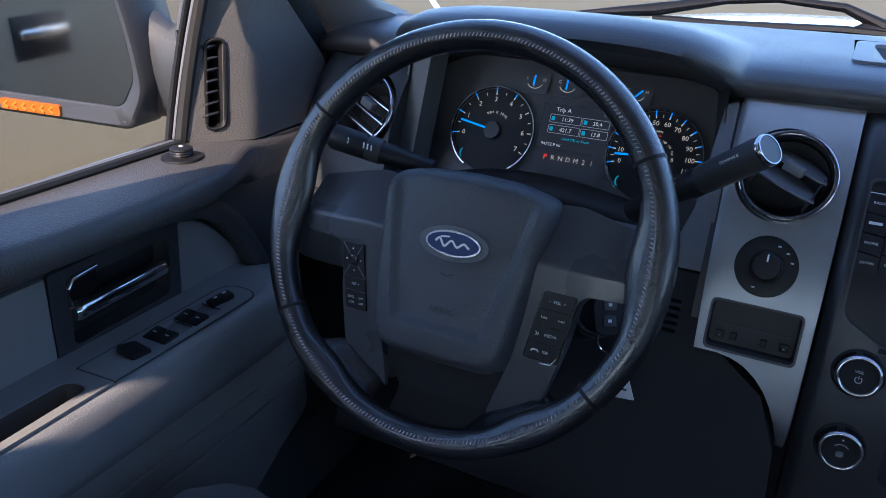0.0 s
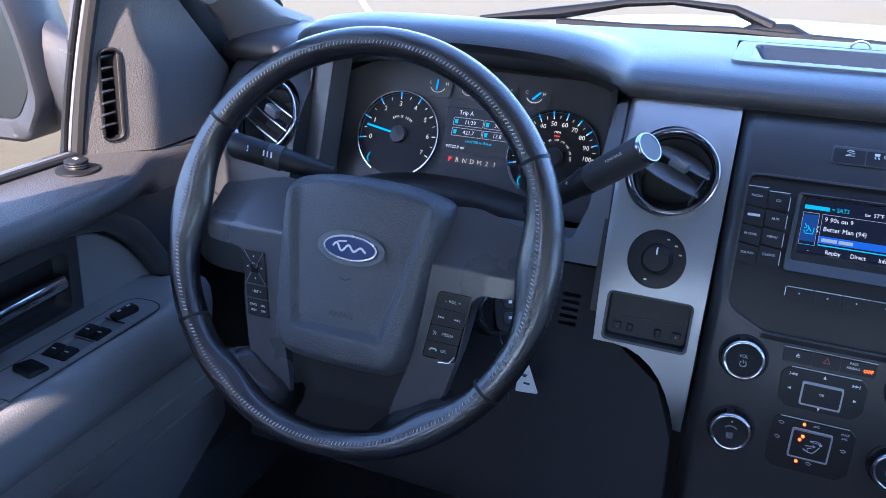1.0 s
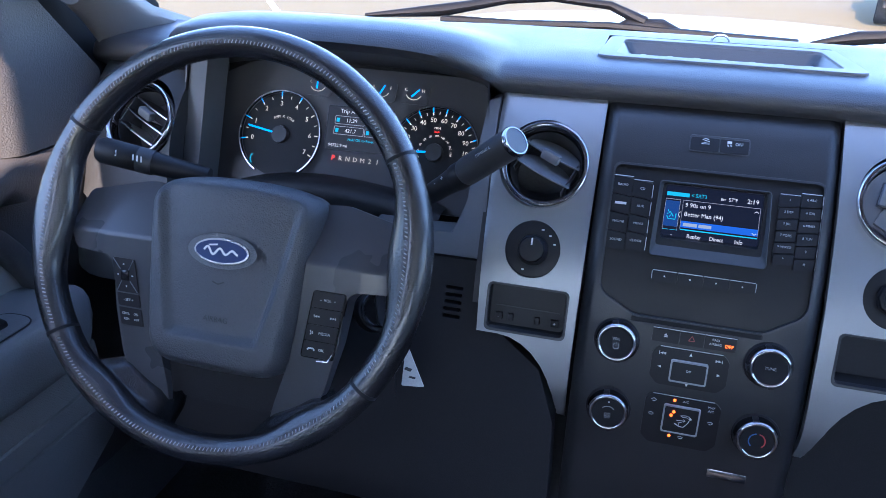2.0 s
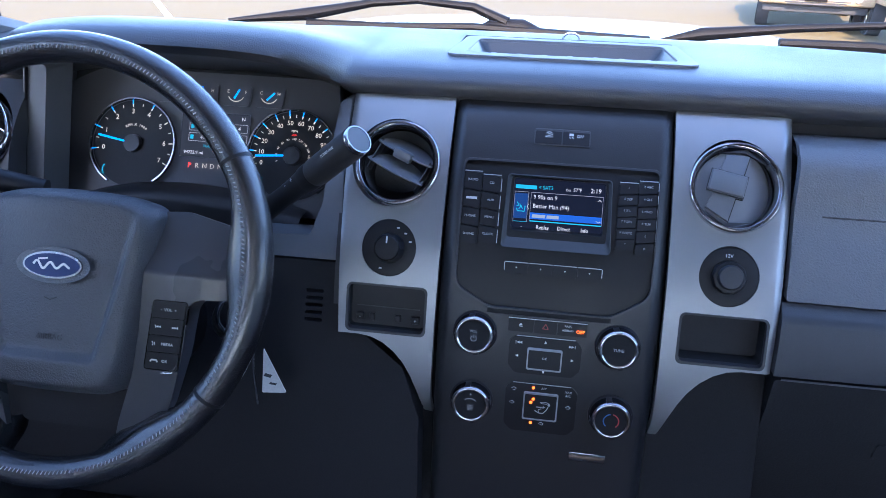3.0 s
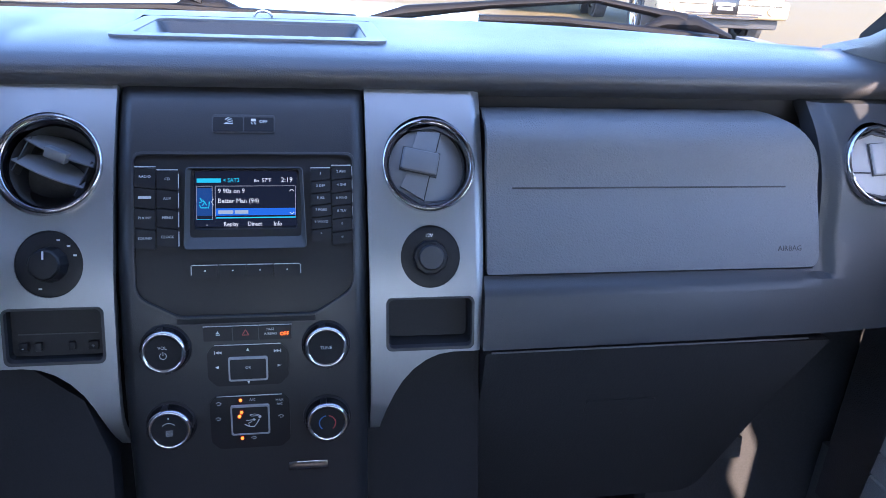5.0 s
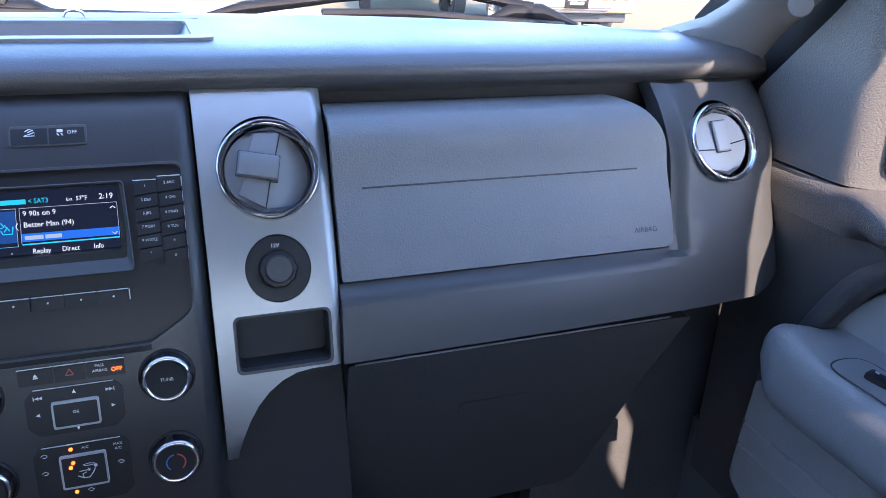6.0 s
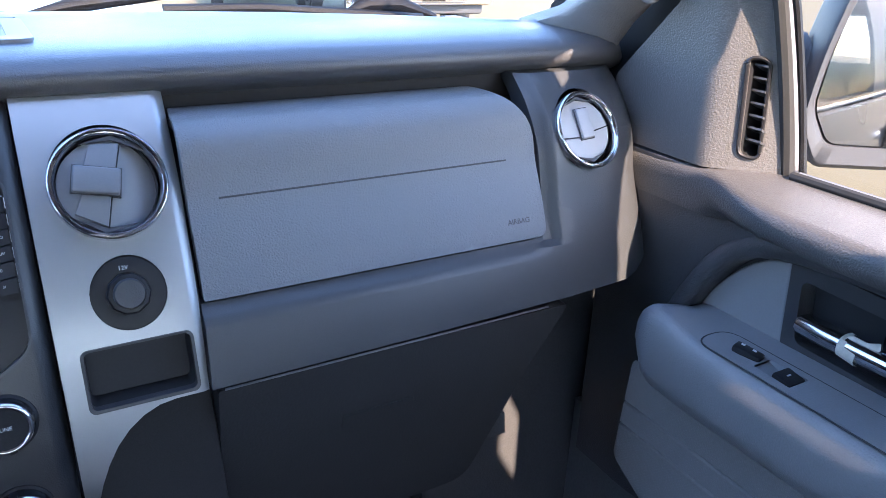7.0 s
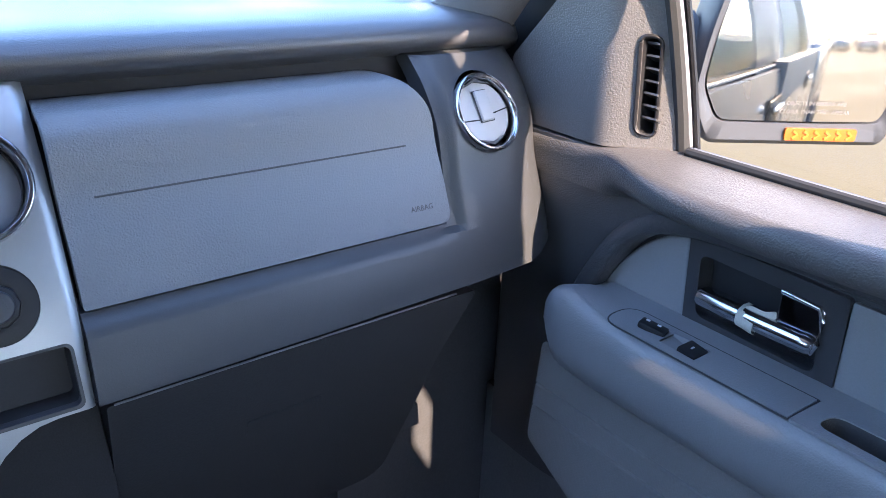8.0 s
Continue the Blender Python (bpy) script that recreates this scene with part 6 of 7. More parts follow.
for x0, y0, x1, y1 in ((-0.0110, 0.0150, -0.0044, 0.0052), (0.0110, 0.0150, 0.0044, 0.0052), (-0.0110, -0.0150, -0.0044, -0.0052), (0.0110, -0.0150, 0.0044, -0.0052)):
    part("key_groove", tube([on_spoke(cx_(-0.0990 + x, -0.0440 + y), -0.0440 + y, 0.0017).translation for x, y in ((x0, y0), (x1, y1))], 0.0005, 5), GREYP, k)
for x, y, a in ((0.0, 0.0105, 90), (0.0, -0.0105, 270), (-0.0080, 0.0, 180), (0.0080, 0.0, 0)):
    flat([[(px * 0.6, py * 0.6) for px, py in tri(a)]], on_spoke(cx_(-0.0990 + x, -0.0440 + y), -0.0440 + y, 0.0018), WHITE_INK, k, "arrow")
wheel_key(quad(-0.1110, -0.0870, -0.0735, -0.0612, -0.20), "- SET +", 0.0036)
k = wheel_key(quad(-0.1110, -0.0870, -0.0915, -0.0748, -0.20), "", 0.0034)
for tx, x, y in (("CNCL", -0.1040, -0.0805), ("RSM", -0.1040, -0.0858), ("ON", -0.0930, -0.0805), ("OFF", -0.0930, -0.0858)):
    words(tx, 0.0032, on_spoke(cx_(x, y), y, 0.0018), WHITE_INK, k, depth=0.0001)
# stitching along the inner side of the rim: many small stitches in one piece
st = bmesh.new()
for a0, a1 in ((-30, 30), (33, 147), (150, 212), (216, 324)):
    n = int((a1 - a0) / 1.15)
    for i in range(n):
        a = radians(a0 + (a1 - a0) * (i + 0.5) / n)
        ph = 1.85
        rad, w = rim_point(a, ph, 1.01)
        c = wl(rad * math.cos(a) + RIM_C[0], rad * math.sin(a) + RIM_C[1], w)
        along = (WM.to_3x3() @ Vector((-math.sin(a), math.cos(a), 0))).normalized()
        nrm = (c - wl(RIM_R * math.cos(a) + RIM_C[0], RIM_R * math.sin(a) + RIM_C[1], 0)).normalized()
        across = nrm.cross(along).normalized()
        t1 = (across * 0.9 + along * 0.45).normalized() * 0.0027
        t2 = nrm.cross(t1).normalized() * 0.00055
        c = c - nrm * 0.0004
        vs = [st.verts.new(c + p) for p in (t1 - nrm * 0.0006, t1 * 0.6 + t2, -t1 * 0.6 + t2, -t1 - nrm * 0.0006, -t1 * 0.6 - t2, t1 * 0.6 - t2)]
        top = st.verts.new(c + nrm * 0.0009)
        for j in range(6):
            st.faces.new((vs[j], vs[(j + 1) % 6], top))
s_ = part("stitching", st, STITCH, wheel, "pale grey thread stitching")
s_["kind"] = "stuff"

# ---- column stalks, key ----
lever = thing("shift_lever", "black column shift lever with metal end cap", "gear lever")
A, B = Vector((-0.296, 0.045, 1.266)), Vector((-0.1905, -0.012, 1.3560))
L = lambda t: A + (B - A) * t
part("stem", tube([L(-0.15), L(0.1), L(0.26), L(0.40)], [0.012, 0.011, 0.0115, 0.0130], 20), BLACK, lever)
part("collar", tube([L(0.40), L(0.415), L(0.47), L(0.50)], [0.0138, 0.0142, 0.0142, 0.0135], 24), BLACK, lever)
part("grip", tube([L(0.50), L(0.52), L(0.94), L(0.985)], [0.0138, 0.0146, 0.0150, 0.0146], 28), CHAR, lever, "dark ribbed grip")
qd = (B - A).normalized()
capm = Matrix.Translation(B) @ qd.to_track_quat('Z', 'Y').to_matrix().to_4x4()
part("cap_ring", lathe([(0.0150, -0.003), (0.0152, 0.0), (0.0140, 0.0022), (0.0128, 0.0022)], 32, capm), DCHROME, lever)
part("cap", lathe([(0.0130, 0.0005), (0.0126, 0.0016), (0.0, 0.0018)], 32, capm), GREYP, lever, "satin metal end cap")
side = (Vector((-0.35, -0.80, 0.45)) - qd * qd.dot(Vector((-0.35, -0.80, 0.45)))).normalized()
wy = side.cross(qd)
wmat = lambda t, r: Matrix(((qd.x, wy.x, side.x, 0), (qd.y, wy.y, side.y, 0), (qd.z, wy.z, side.z, 0), (0, 0, 0, 1)))
for t, tx, sz in ((0.80, "TOW/HAUL", 0.0042), (0.36, "+", 0.008), (0.28, "-", 0.008)):
    c = L(t) + side * 0.0152
    words(tx, sz, Matrix.Translation(c) @ wmat(t, 0), GREY_INK, lever, depth=0.0001)

sig = thing("turn_signal_stalk", "black turn signal and wiper stalk with white marks", "stalk")
SA, SB = Vector((-0.520, -0.030, 1.290)), Vector((-0.622, -0.052, 1.3135))
part("arm", tube([SA + (SB - SA) * t for t in (-0.1, 0.2, 0.45)], [0.010, 0.011, 0.012], 16), BLACK, sig)
part("barrel", tube([SA + (SB - SA) * t for t in (0.45, 0.47, 0.60)], [0.0132, 0.0136, 0.0136], 20), CHAR, sig)
part("end_barrel", tube([SA + (SB - SA) * t for t in (0.60, 0.62, 0.95, 1.0)], [0.0125, 0.0135, 0.0140, 0.0115], 20), BLACK, sig)
for t in (0.50, 0.54, 0.58, 0.75):
    c = SA + (SB - SA) * t + Vector((0.0, -0.0125, 0.0062))
    part("mark", box(0.0016, 0.006, 0.0004, Matrix.Translation(c) @ pose(0, 0, 0, 65, 0, 12)), WHITE_INK, sig)

keyt = thing("ignition_key", "black car key in ignition with steel ring", "key")
KM = Matrix.Translation((-0.318, -0.030, 1.165)) @ pose(0, 0, 0, 58, 0, 30)
part("lock_barrel", lathe([(0.0, -0.040), (0.024, -0.040), (0.0235, 0.0), (0.0, 0.0)], 28, KM), BLACK, keyt)
part("lock_ring", lathe([(0.0215, -0.002), (0.0215, 0.004), (0.0195, 0.0062), (0.0170, 0.0050), (0.0165, 0.0)], 32, KM), SATIN, keyt, "metal lock ring", sharp=60)
kh = part("key_head", panel(rounded([(-0.011, -0.019), (0.013, -0.021), (0.024, -0.006), (0.022, 0.015), (0.004, 0.022), (-0.012, 0.014)], 0.007), lambda a, b, d: KM @ Vector((a + 0.004, b, 0.026 - d)), 0.014), BLACK, keyt, "black plastic key head with buttons", bevel=0.003, segs=3)
for x, y in ((0.004, 0.009), (0.003, -0.007)):
    part("key_button", box(0.013, 0.011, 0.003, KM @ pose(x + 0.004, y, 0.0265), bevel=0.001), CHAR, kh)
    part("icon", box(0.0035, 0.003, 0.0004, KM @ pose(x + 0.004, y, 0.0282)), WHITE_INK, kh)
ringp = [(-0.299 + 0.009 * math.sin(a), -0.048, 1.150 + 0.013 * math.cos(a)) for a in [2 * math.pi * i / 24 for i in range(25)]]
part("key_ring", tube(ringp, 0.0011, 6), CHROME, keyt, "steel key ring")
tag = thing("key_tag", "white card key tag hanging from the ignition", "tag")
part("card", panel(rounded([(-0.001, 0.002), (0.019, -0.056), (-0.006, -0.050)], 0.002), lambda a, b, d: (-0.281 + a * 0.85, -0.052 + a * 0.5 + d, 1.142 + b), 0.0012), material("card", (0.62, 0.62, 0.60), 0.6), tag)
flat([[(-0.003, -0.030), (0.004, -0.034), (0.006, -0.031), (-0.001, -0.027)], [(0.002, -0.041), (0.009, -0.044), (0.010, -0.042), (0.003, -0.039)]], Matrix(((0.85, 0, 0, -0.281), (0.5, 0, -1, -0.0525), (0, 1, 0, 1.142), (0, 0, 0, 1))), DARK, tag, "print")
part("chain", tube([(-0.292, -0.055, 1.145), (-0.294, -0.054, 1.115), (-0.293, -0.052, 1.075)], 0.0014, 6), SATIN, tag)

# ---- door details ----
def well_outline(y, kind_):
    w = 0.0175 if kind_ == "pair" else 0.0145
    return rounded([(0.7255 - w, y - 0.016), (0.7255 + w, y - 0.016), (0.7255 + w * 0.86, y + 0.027), (0.7255 - w * 0.86, y + 0.027)], 0.002, 3)


def switch(parent, s, y, x, kind_):
    z = 1.1225
    if kind_ == "lock":
        p = part("lock_switch", box(0.015, 0.030, 0.008, pose(s * x, y, z + 0.002, 8, 0, s * 14), bevel=0.0025), BLACK, parent, "black lock rocker switch")
        for d in (-0.007, 0.007):
            part("mark", box(0.003, 0.004, 0.0006, pose(s * x, y + d, z + 0.0078, 8, 0, s * 20)), WHITE_INK, p)
    elif kind_ == "mirror":
        part("mirror_switch", box(0.030, 0.022, 0.010, pose(s * x, y, z, -8, 0, s * 8), bevel=0.003), BLACK, parent, "black mirror adjuster switch")
    else:
        n = 2 if kind_ == "pair" else 1
        for i in range(n):
            xx = x - (0.0085 if n == 2 else 0) + i * 0.017
            p = part("window_switch", box(0.0155 if n == 2 else 0.024, 0.021, 0.008, pose(s * xx, y - 0.004, z - 0.002, 10), bevel=0.0018), BLACK, parent, "black window switch")
            part("mark", box(0.005, 0.0016, 0.0005, pose(s * xx, y - 0.004, z + 0.0026, 10)), GREY_INK, p)


for s, d, sw in ((-1, left_door, (("lock", -0.137), ("pair", -0.178), ("pair", -0.222), ("mirror", -0.262))), (1, right_door, (("lock", -0.146), ("one", -0.190)))):
    pl = panel(rounded([(0.7012, -0.307), (0.7487, -0.309), (0.7487, -0.0995), (0.7012, -0.0995)], [0.001, 0.001, 0.023, 0.025], 8), lambda a, b, t: (s * a, b, 1.1222 - t), 0.004, cuts_b=[-0.14, -0.13, -0.12, -0.11],
               holes=[well_outline(y, k_) for k_, y in sw if k_ in ("pair", "one")])
    plate = part("switch_plate", pl, DOORG, d, "grey switch plate", bevel=0.0012)
    rim_ = rounded([(0.7500, -0.3105), (0.7500, -0.098), (0.6998, -0.098), (0.6998, -0.3080)], [0.001, 0.024, 0.026, 0.001], 8)
    rim_.append(rim_[0])
    part("plate_gap", tube([(s * a, b, 1.1212) for a, b in rim_], 0.0009, 6), DARK, d)
    for k_, y in sw:
        if k_ in ("pair", "one"):
            o = well_outline(y, k_)
            dip = lambda b: 0.0125 - 0.011 * smooth01((b - (y - 0.002)) / 0.024)
            bm = loft([[(s * a, b, 1.1215) for a, b in o], [(s * (0.7255 + (a - 0.7255) * 0.9), b, 1.1222 - dip(b) - 0.001) for a, b in o]], closed=True)
            bm.faces.new(bm.verts[-len(o):])
            part("switch_well", bm, DOORP, plate, sharp=30)
        switch(plate, s, y, 0.7255, k_)
    cup = panel(rounded([(0.700, -0.98), (0.750, -0.98), (0.750, -0.312), (0.700, -0.309)], 0.002), lambda a, b, t: (s * a, b, 1.1222 - t), 0.003, holes=[rounded([(0.709, -0.47), (0.742, -0.47), (0.740, -0.330), (0.712, -0.326)], 0.012)])
    part("pull_cup_trim", cup, DOORG, d, bevel=0.001)
    well = rounded([(0.709, -0.47), (0.742, -0.47), (0.740, -0.330), (0.712, -0.326)], 0.012)
    bm = loft([[(s * x, y, 1.121) for x, y in well], [(s * (0.7255 + (x - 0.7255) * 0.9), y + 0.004 * (y < -0.4) - 0.006 * (y > -0.4), 1.070) for x, y in well]], closed=True)
    bm.faces.new(bm.verts[-len(well):])
    part("pull_cup", bm, DOORC, d, "deep dark pull cup")
    # slats of the demister slot
    rim_ = rounded([(-0.0485, 1.3005), (-0.0665, 1.298), (-0.0635, 1.4005), (-0.0455, 1.402)], 0.0086, 6)
    part("slot_rim", tube([(s * (0.7560 + 0.68 * max(0, -0.02 - yy) - (zz - 1.30) * 0.05), yy, zz) for yy, zz in rim_ + rim_[:1]], 0.0021, 6), BLACK, d)
    part("slot_back", panel([(-0.040, 1.29), (-0.075, 1.29), (-0.072, 1.41), (-0.038, 1.41)], lambda a, b, t: (s * (0.812 + t), a, b), 0.003), DARK, d)
    for i in range(7):
        part("slot_slat", box(0.016, 0.024, 0.0022, pose(s * (0.789 - 0.0006 * i), -0.0572 + 0.0023 * i * 0.5, 1.3145 + i * 0.0127, 0, s * 25, 0)), CHAR, d)
PIN = pose(-0.768, -0.128, 1.2805)
lk_ = part("lock_pin", lathe([(0.0225, 0.0040), (0.0220, 0.0058), (0.0160, 0.0064), (0.0112, 0.0066), (0.0110, 0.0075), (0.0124, 0.0085), (0.0115, 0.0098), (0.0124, 0.0111), (0.0115, 0.0124), (0.0124, 0.0140), (0.0120, 0.0155), (0.0090, 0.0166), (0.0, 0.0168)], 28, PIN), BLACK, left_door, "black lock knob")
part("knob_mark", box(0.005, 0.0035, 0.0005, PIN @ pose(0, 0, 0.0170)), WHITE_INK, lk_)
words("AIRBAG", 0.0080, Matrix(((1, 0, 0, 0.566), (0, math.sin(0.42), -math.cos(0.42), spline(AB, 1.226) - 0.0022), (0, math.cos(0.42), math.sin(0.42), 1.226), (0, 0, 0, 1))), EMB, dash, depth=0.0002)

# ---- seat and pedal ----
seat = thing("driver_seat", "grey cloth driver seat cushion", "seat")
rows = []
for i in range(13):
    y = -0.245 - 0.60 * i / 12
    f = math.sin(math.pi * min(1, (i + 1.2) / 3) / 2)
    rows.append([(-0.43 + 0.245 * math.cos(a) * (0.93 + 0.07 * f), y, 0.925 + (0.090 + 0.035 * (abs(math.cos(a)) > 0.6)) * f * max(0, math.sin(a)) ** 0.5 - 0.06 * (math.sin(a) < -0.1)) for a in [2 * math.pi * k / 24 for k in range(24)]])
part("cushion", loft(rows, closed=True, caps=True), SEATC, seat, sharp=60)
part("base", box(0.42, 0.45, 0.22, pose(-0.43, -0.58, 0.74), bevel=0.02), BLACK, seat)
ped = thing("brake_pedal", "worn black rubber brake pedal", "pedal")
part("pad", box(0.075, 0.02, 0.06, pose(-0.28, 0.30, 0.775, -25), bevel=0.006), material("pedal_rubber", (0.05, 0.045, 0.04), 0.7, bump=0.3), ped)
part("arm", tube([(-0.28, 0.315, 0.79), (-0.28, 0.40, 0.95), (-0.28, 0.38, 1.10)], 0.008, 8), BLACK, ped)

# ---- outside: cowl, hood, wipers, mirrors ----
truck = thing("pickup_truck", "grey metallic pickup truck body with black cowl and chrome door handles", "truck")
rows = []
for i in range(13):
    x = -0.84 + 1.68 * i / 12
    q = 1 - (abs(x) / 0.84) ** 3 * 0.20
    rows.append([(x, 0.66 - 0.10 * (abs(x) / 0.84) ** 2, 1.352 - 0.05 * (1 - q) * 10), (x, 0.95, 1.366 - 0.5 * (1 - q)), (x, 1.35, 1.345 - 0.5 * (1 - q)), (x, 1.75, 1.298 - 0.5 * (1 - q)), (x, 1.92 - 0.1 * (abs(x) / 0.84) ** 3, 1.25 - 0.5 * (1 - q)), (x, 1.99 - 0.12 * (abs(x) / 0.84) ** 3, 1.15), (x, 1.99, 0.6)])
part("hood_panel", loft(rows), BODY, truck, "grey metallic hood panel", sharp=40)
rows = []
for i in range(13):
    x = -0.80 + 1.60 * i / 12
    y0 = rear_edge(min(abs(x), 0.76)) + 0.03
    rows.append([(x, y0, 1.372), (x, y0 + 0.05, 1.366), (x, max(0.62, y0 + 0.10), 1.345), (x, max(0.68, y0 + 0.16), 1.325)])
part("cowl", loft(rows), BLACK, truck, "black plastic cowl", sharp=50)
for s in (-1, 1):
    part("fender", panel([(0.30, 0.55), (0.30, 1.26), (1.0, 1.255), (1.9, 1.17), (1.95, 0.6)], lambda a, b, d: (s * (0.875 - d), a, b), 0.02), BODY, truck)
for nm_, arm, blade, piv in (("left", [(-0.541, 0.51, 1.397), (-0.422, 0.55, 1.408), (-0.319, 0.58, 1.427), (-0.244, 0.585, 1.433), (-0.152, 0.585, 1.427), (-0.095, 0.575, 1.405)], [(-0.420, 0.540, 1.394), (-0.400, 0.543, 1.394), (-0.300, 0.552, 1.393), (-0.225, 0.559, 1.395), (-0.149, 0.565, 1.397), (-0.02, 0.565, 1.393), (0.13, 0.565, 1.389)], (-0.10, 0.58, 1.395)),
                             ("right", [(0.146, 0.56, 1.391), (0.207, 0.56, 1.403), (0.336, 0.555, 1.418), (0.493, 0.525, 1.433), (0.576, 0.505, 1.420), (0.625, 0.485, 1.412)], [(0.310, 0.515, 1.400), (0.439, 0.51, 1.401), (0.572, 0.475, 1.394), (0.66, 0.445, 1.389)], (0.61, 0.49, 1.402))):
    wp = thing("windshield_wiper", "black windshield wiper resting on the glass", "wiper", group="wipers")
    part("arm", tube(arm, [0.004, 0.0130, 0.0080, 0.0065, 0.0085, 0.012], 10, 0.8), WIPER, wp)
    part("blade", tube(blade, 0.0092, 8, 0.8), WIPER, wp)
    part("pivot", tube([(piv[0] - 0.05, piv[1], piv[2] - 0.006), (piv[0] - 0.02, piv[1], piv[2] + 0.004), (piv[0] + 0.03, piv[1], piv[2] + 0.004), (piv[0] + 0.09, piv[1] - 0.01, piv[2] - 0.014)], [0.006, 0.017, 0.019, 0.006], 12, 0.7), WIPER, wp)
ringp = [(0.005 + 0.011 * math.cos(a), 0.372, 1.4095 + 0.008 * math.sin(a)) for a in [math.pi * i / 12 for i in range(13)]]
solo("tether_loop", tube(ringp, 0.0016, 6), SATIN, "small bright wire loop behind the tray", "loop")


def side_mirror(s, p0, along, wide):
    """A door mirror: p0 is the inner lower corner of the glass, along runs outboard."""
    mr = thing("side_mirror", "black door mirror with amber marker lamp" if s > 0 else "grey door mirror with amber marker lamp", "mirror", group="door mirrors")
    e = Vector((*along, 0)).normalized()
    n = Vector((-e.y, e.x, 0)) if s < 0 else Vector((e.y, -e.x, 0))
    M = lambda a, b, c: Vector(p0) + e * a * wide + Vector((0, 0, b)) + n * c
    o = rounded([(0.004, 0.0), (-0.018, 0.040), (-0.012, 0.100), (0.004, 0.165), (0.03, 0.19), (0.18, 0.19), (0.205, 0.16), (0.212, 0.03), (0.203, 0.001)], [0.012, 0.015, 0.03, 0.02, 0.02, 0.02, 0.03, 0.02, 0.012])
    c0 = (0.098, 0.095)
    grow = lambda kx, ky, dy=0.0: [((a - c0[0]) * kx + c0[0], (b - c0[1]) * ky + c0[1] + dy) for a, b in o]
    rows = [[M(a, b, -0.002) for a, b in o], [M(a, b, 0.004) for a, b in grow(1.03, 1.03)], [M(a, b, 0.006) for a, b in grow(1.10, 1.20, -0.005)], [M(a, b, 0.0) for a, b in grow(1.13, 1.25, -0.006)], [M(a, b, -0.05) for a, b in grow(1.13, 1.25, -0.006)], [M(a, b, -0.10) for a, b in grow(0.95, 1.0)], [M(a, b, -0.13) for a, b in grow(0.5, 0.6)]]
    bm = loft(rows, closed=True)
    bm.faces.new(bm.verts[-len(o):])
    part("housing", bm, material("housing_plastic", (0.055, 0.058, 0.064), 0.5, vary=0.1, grain_size=0.002, bump=0.1), mr, "grey plastic mirror housing", sharp=50)
    if s > 0:                                        # convex glass
        bend = lambda a, b: 0.006 - 0.42 * ((a - 0.1) ** 2 + (b - 0.095) ** 2) - 0.055 * (b - 0.095)
    else:
        bend = lambda a, b: 0.0005
    part("mirror_glass", panel(o, lambda a, b, d: M(a, b, bend(a, b) - d), 0.003, cuts_a=frange(0, 0.2, 0.01), cuts_b=frange(0.01, 0.18, 0.01)), MIRROR, mr, "mirror glass")
    part("mirror_arm", tube([M(-0.01, 0.05, -0.05), M(-0.05, 0.04, -0.05), (s * 0.85, 0.05, 1.36)], [0.034, 0.030, 0.034], 18, 2.1), bpy.data.materials["housing_plastic"], mr)
    mk = part("marker_lamp", panel(rrect(0.088, -0.0225, 0.177, -0.0075, 0.003), lambda a, b, d: M(a, b, 0.009 - d), 0.006), AMBER, mr, "amber marker lamp", bevel=0.001)
    for i in range(6):
        part("lamp_chevron", panel(stroke([(0.097 + i * 0.0135, -0.0195), (0.103 + i * 0.0135, -0.015), (0.097 + i * 0.0135, -0.0105)], 0.003), lambda a, b, d: M(a, b, 0.0105 - d), 0.002), material("chevron_amber", (0.62, 0.22, 0.02), 0.3) if i == 0 else bpy.data.materials["chevron_amber"], mk)
    if s > 0:
        etch = material("etched", (0.22, 0.21, 0.20), 0.6)
        for tx, b in (("OBJECTS IN MIRROR ARE", 0.0225), ("CLOSER THAN THEY APPEAR", 0.0125)):
            p = M(0.118, b, bend(0.118, b) + 0.0022)
            words(tx, 0.0066, Matrix(((e.x, 0, n.x, p.x), (e.y, 0, n.y, p.y), (0, 1, 0, p.z), (0, 0, 0, 1))), etch, mr, "etched_text", depth=0.0001)
    return mr


side_mirror(1, (0.934, -0.0385, 1.295), (0.826, -0.563), 1.0)
side_mirror(-1, (-0.964, -0.029, 1.295), (-0.994, -0.110), 1.2)
TINT = glass("tinted_glass", (0.78, 0.80, 0.80))
# rear doors, bed and handles, seen in the mirrors
for s in (-1, 1):
    side = part("rear_door", panel([(-1.02, 0.55), (-1.02, 1.28), (-2.2, 1.28), (-2.2, 0.55)], lambda a, b, d: (s * (cab_x(b) + 0.028 - d), a, b), 0.02, cuts_b=frange(0.6, 1.25, 0.08)), BODY, truck)
    part("bed_side", box(0.04, 1.7, 0.75, pose(s * 0.86, -3.15, 0.93), bevel=0.02), BODY, truck)
    for y in (-0.82, -1.75):
        part("handle_cup", box(0.008, 0.19, 0.095, pose(s * 0.862, y, 1.14), bevel=0.003), BLACK, side)
        part("door_handle", box(0.022, 0.155, 0.026, pose(s * 0.880, y, 1.155), bevel=0.008), CHROME, side, "chrome door handle")
    part("cab_glass", panel([(-1.10, 1.30), (-1.93, 1.30), (-1.93, 1.72), (-1.10, 1.72)], lambda a, b, d: (s * (cab_x(b) - d), a, b), 0.004, cuts_b=[1.4, 1.5, 1.6]), TINT, truck, "tinted rear side window")


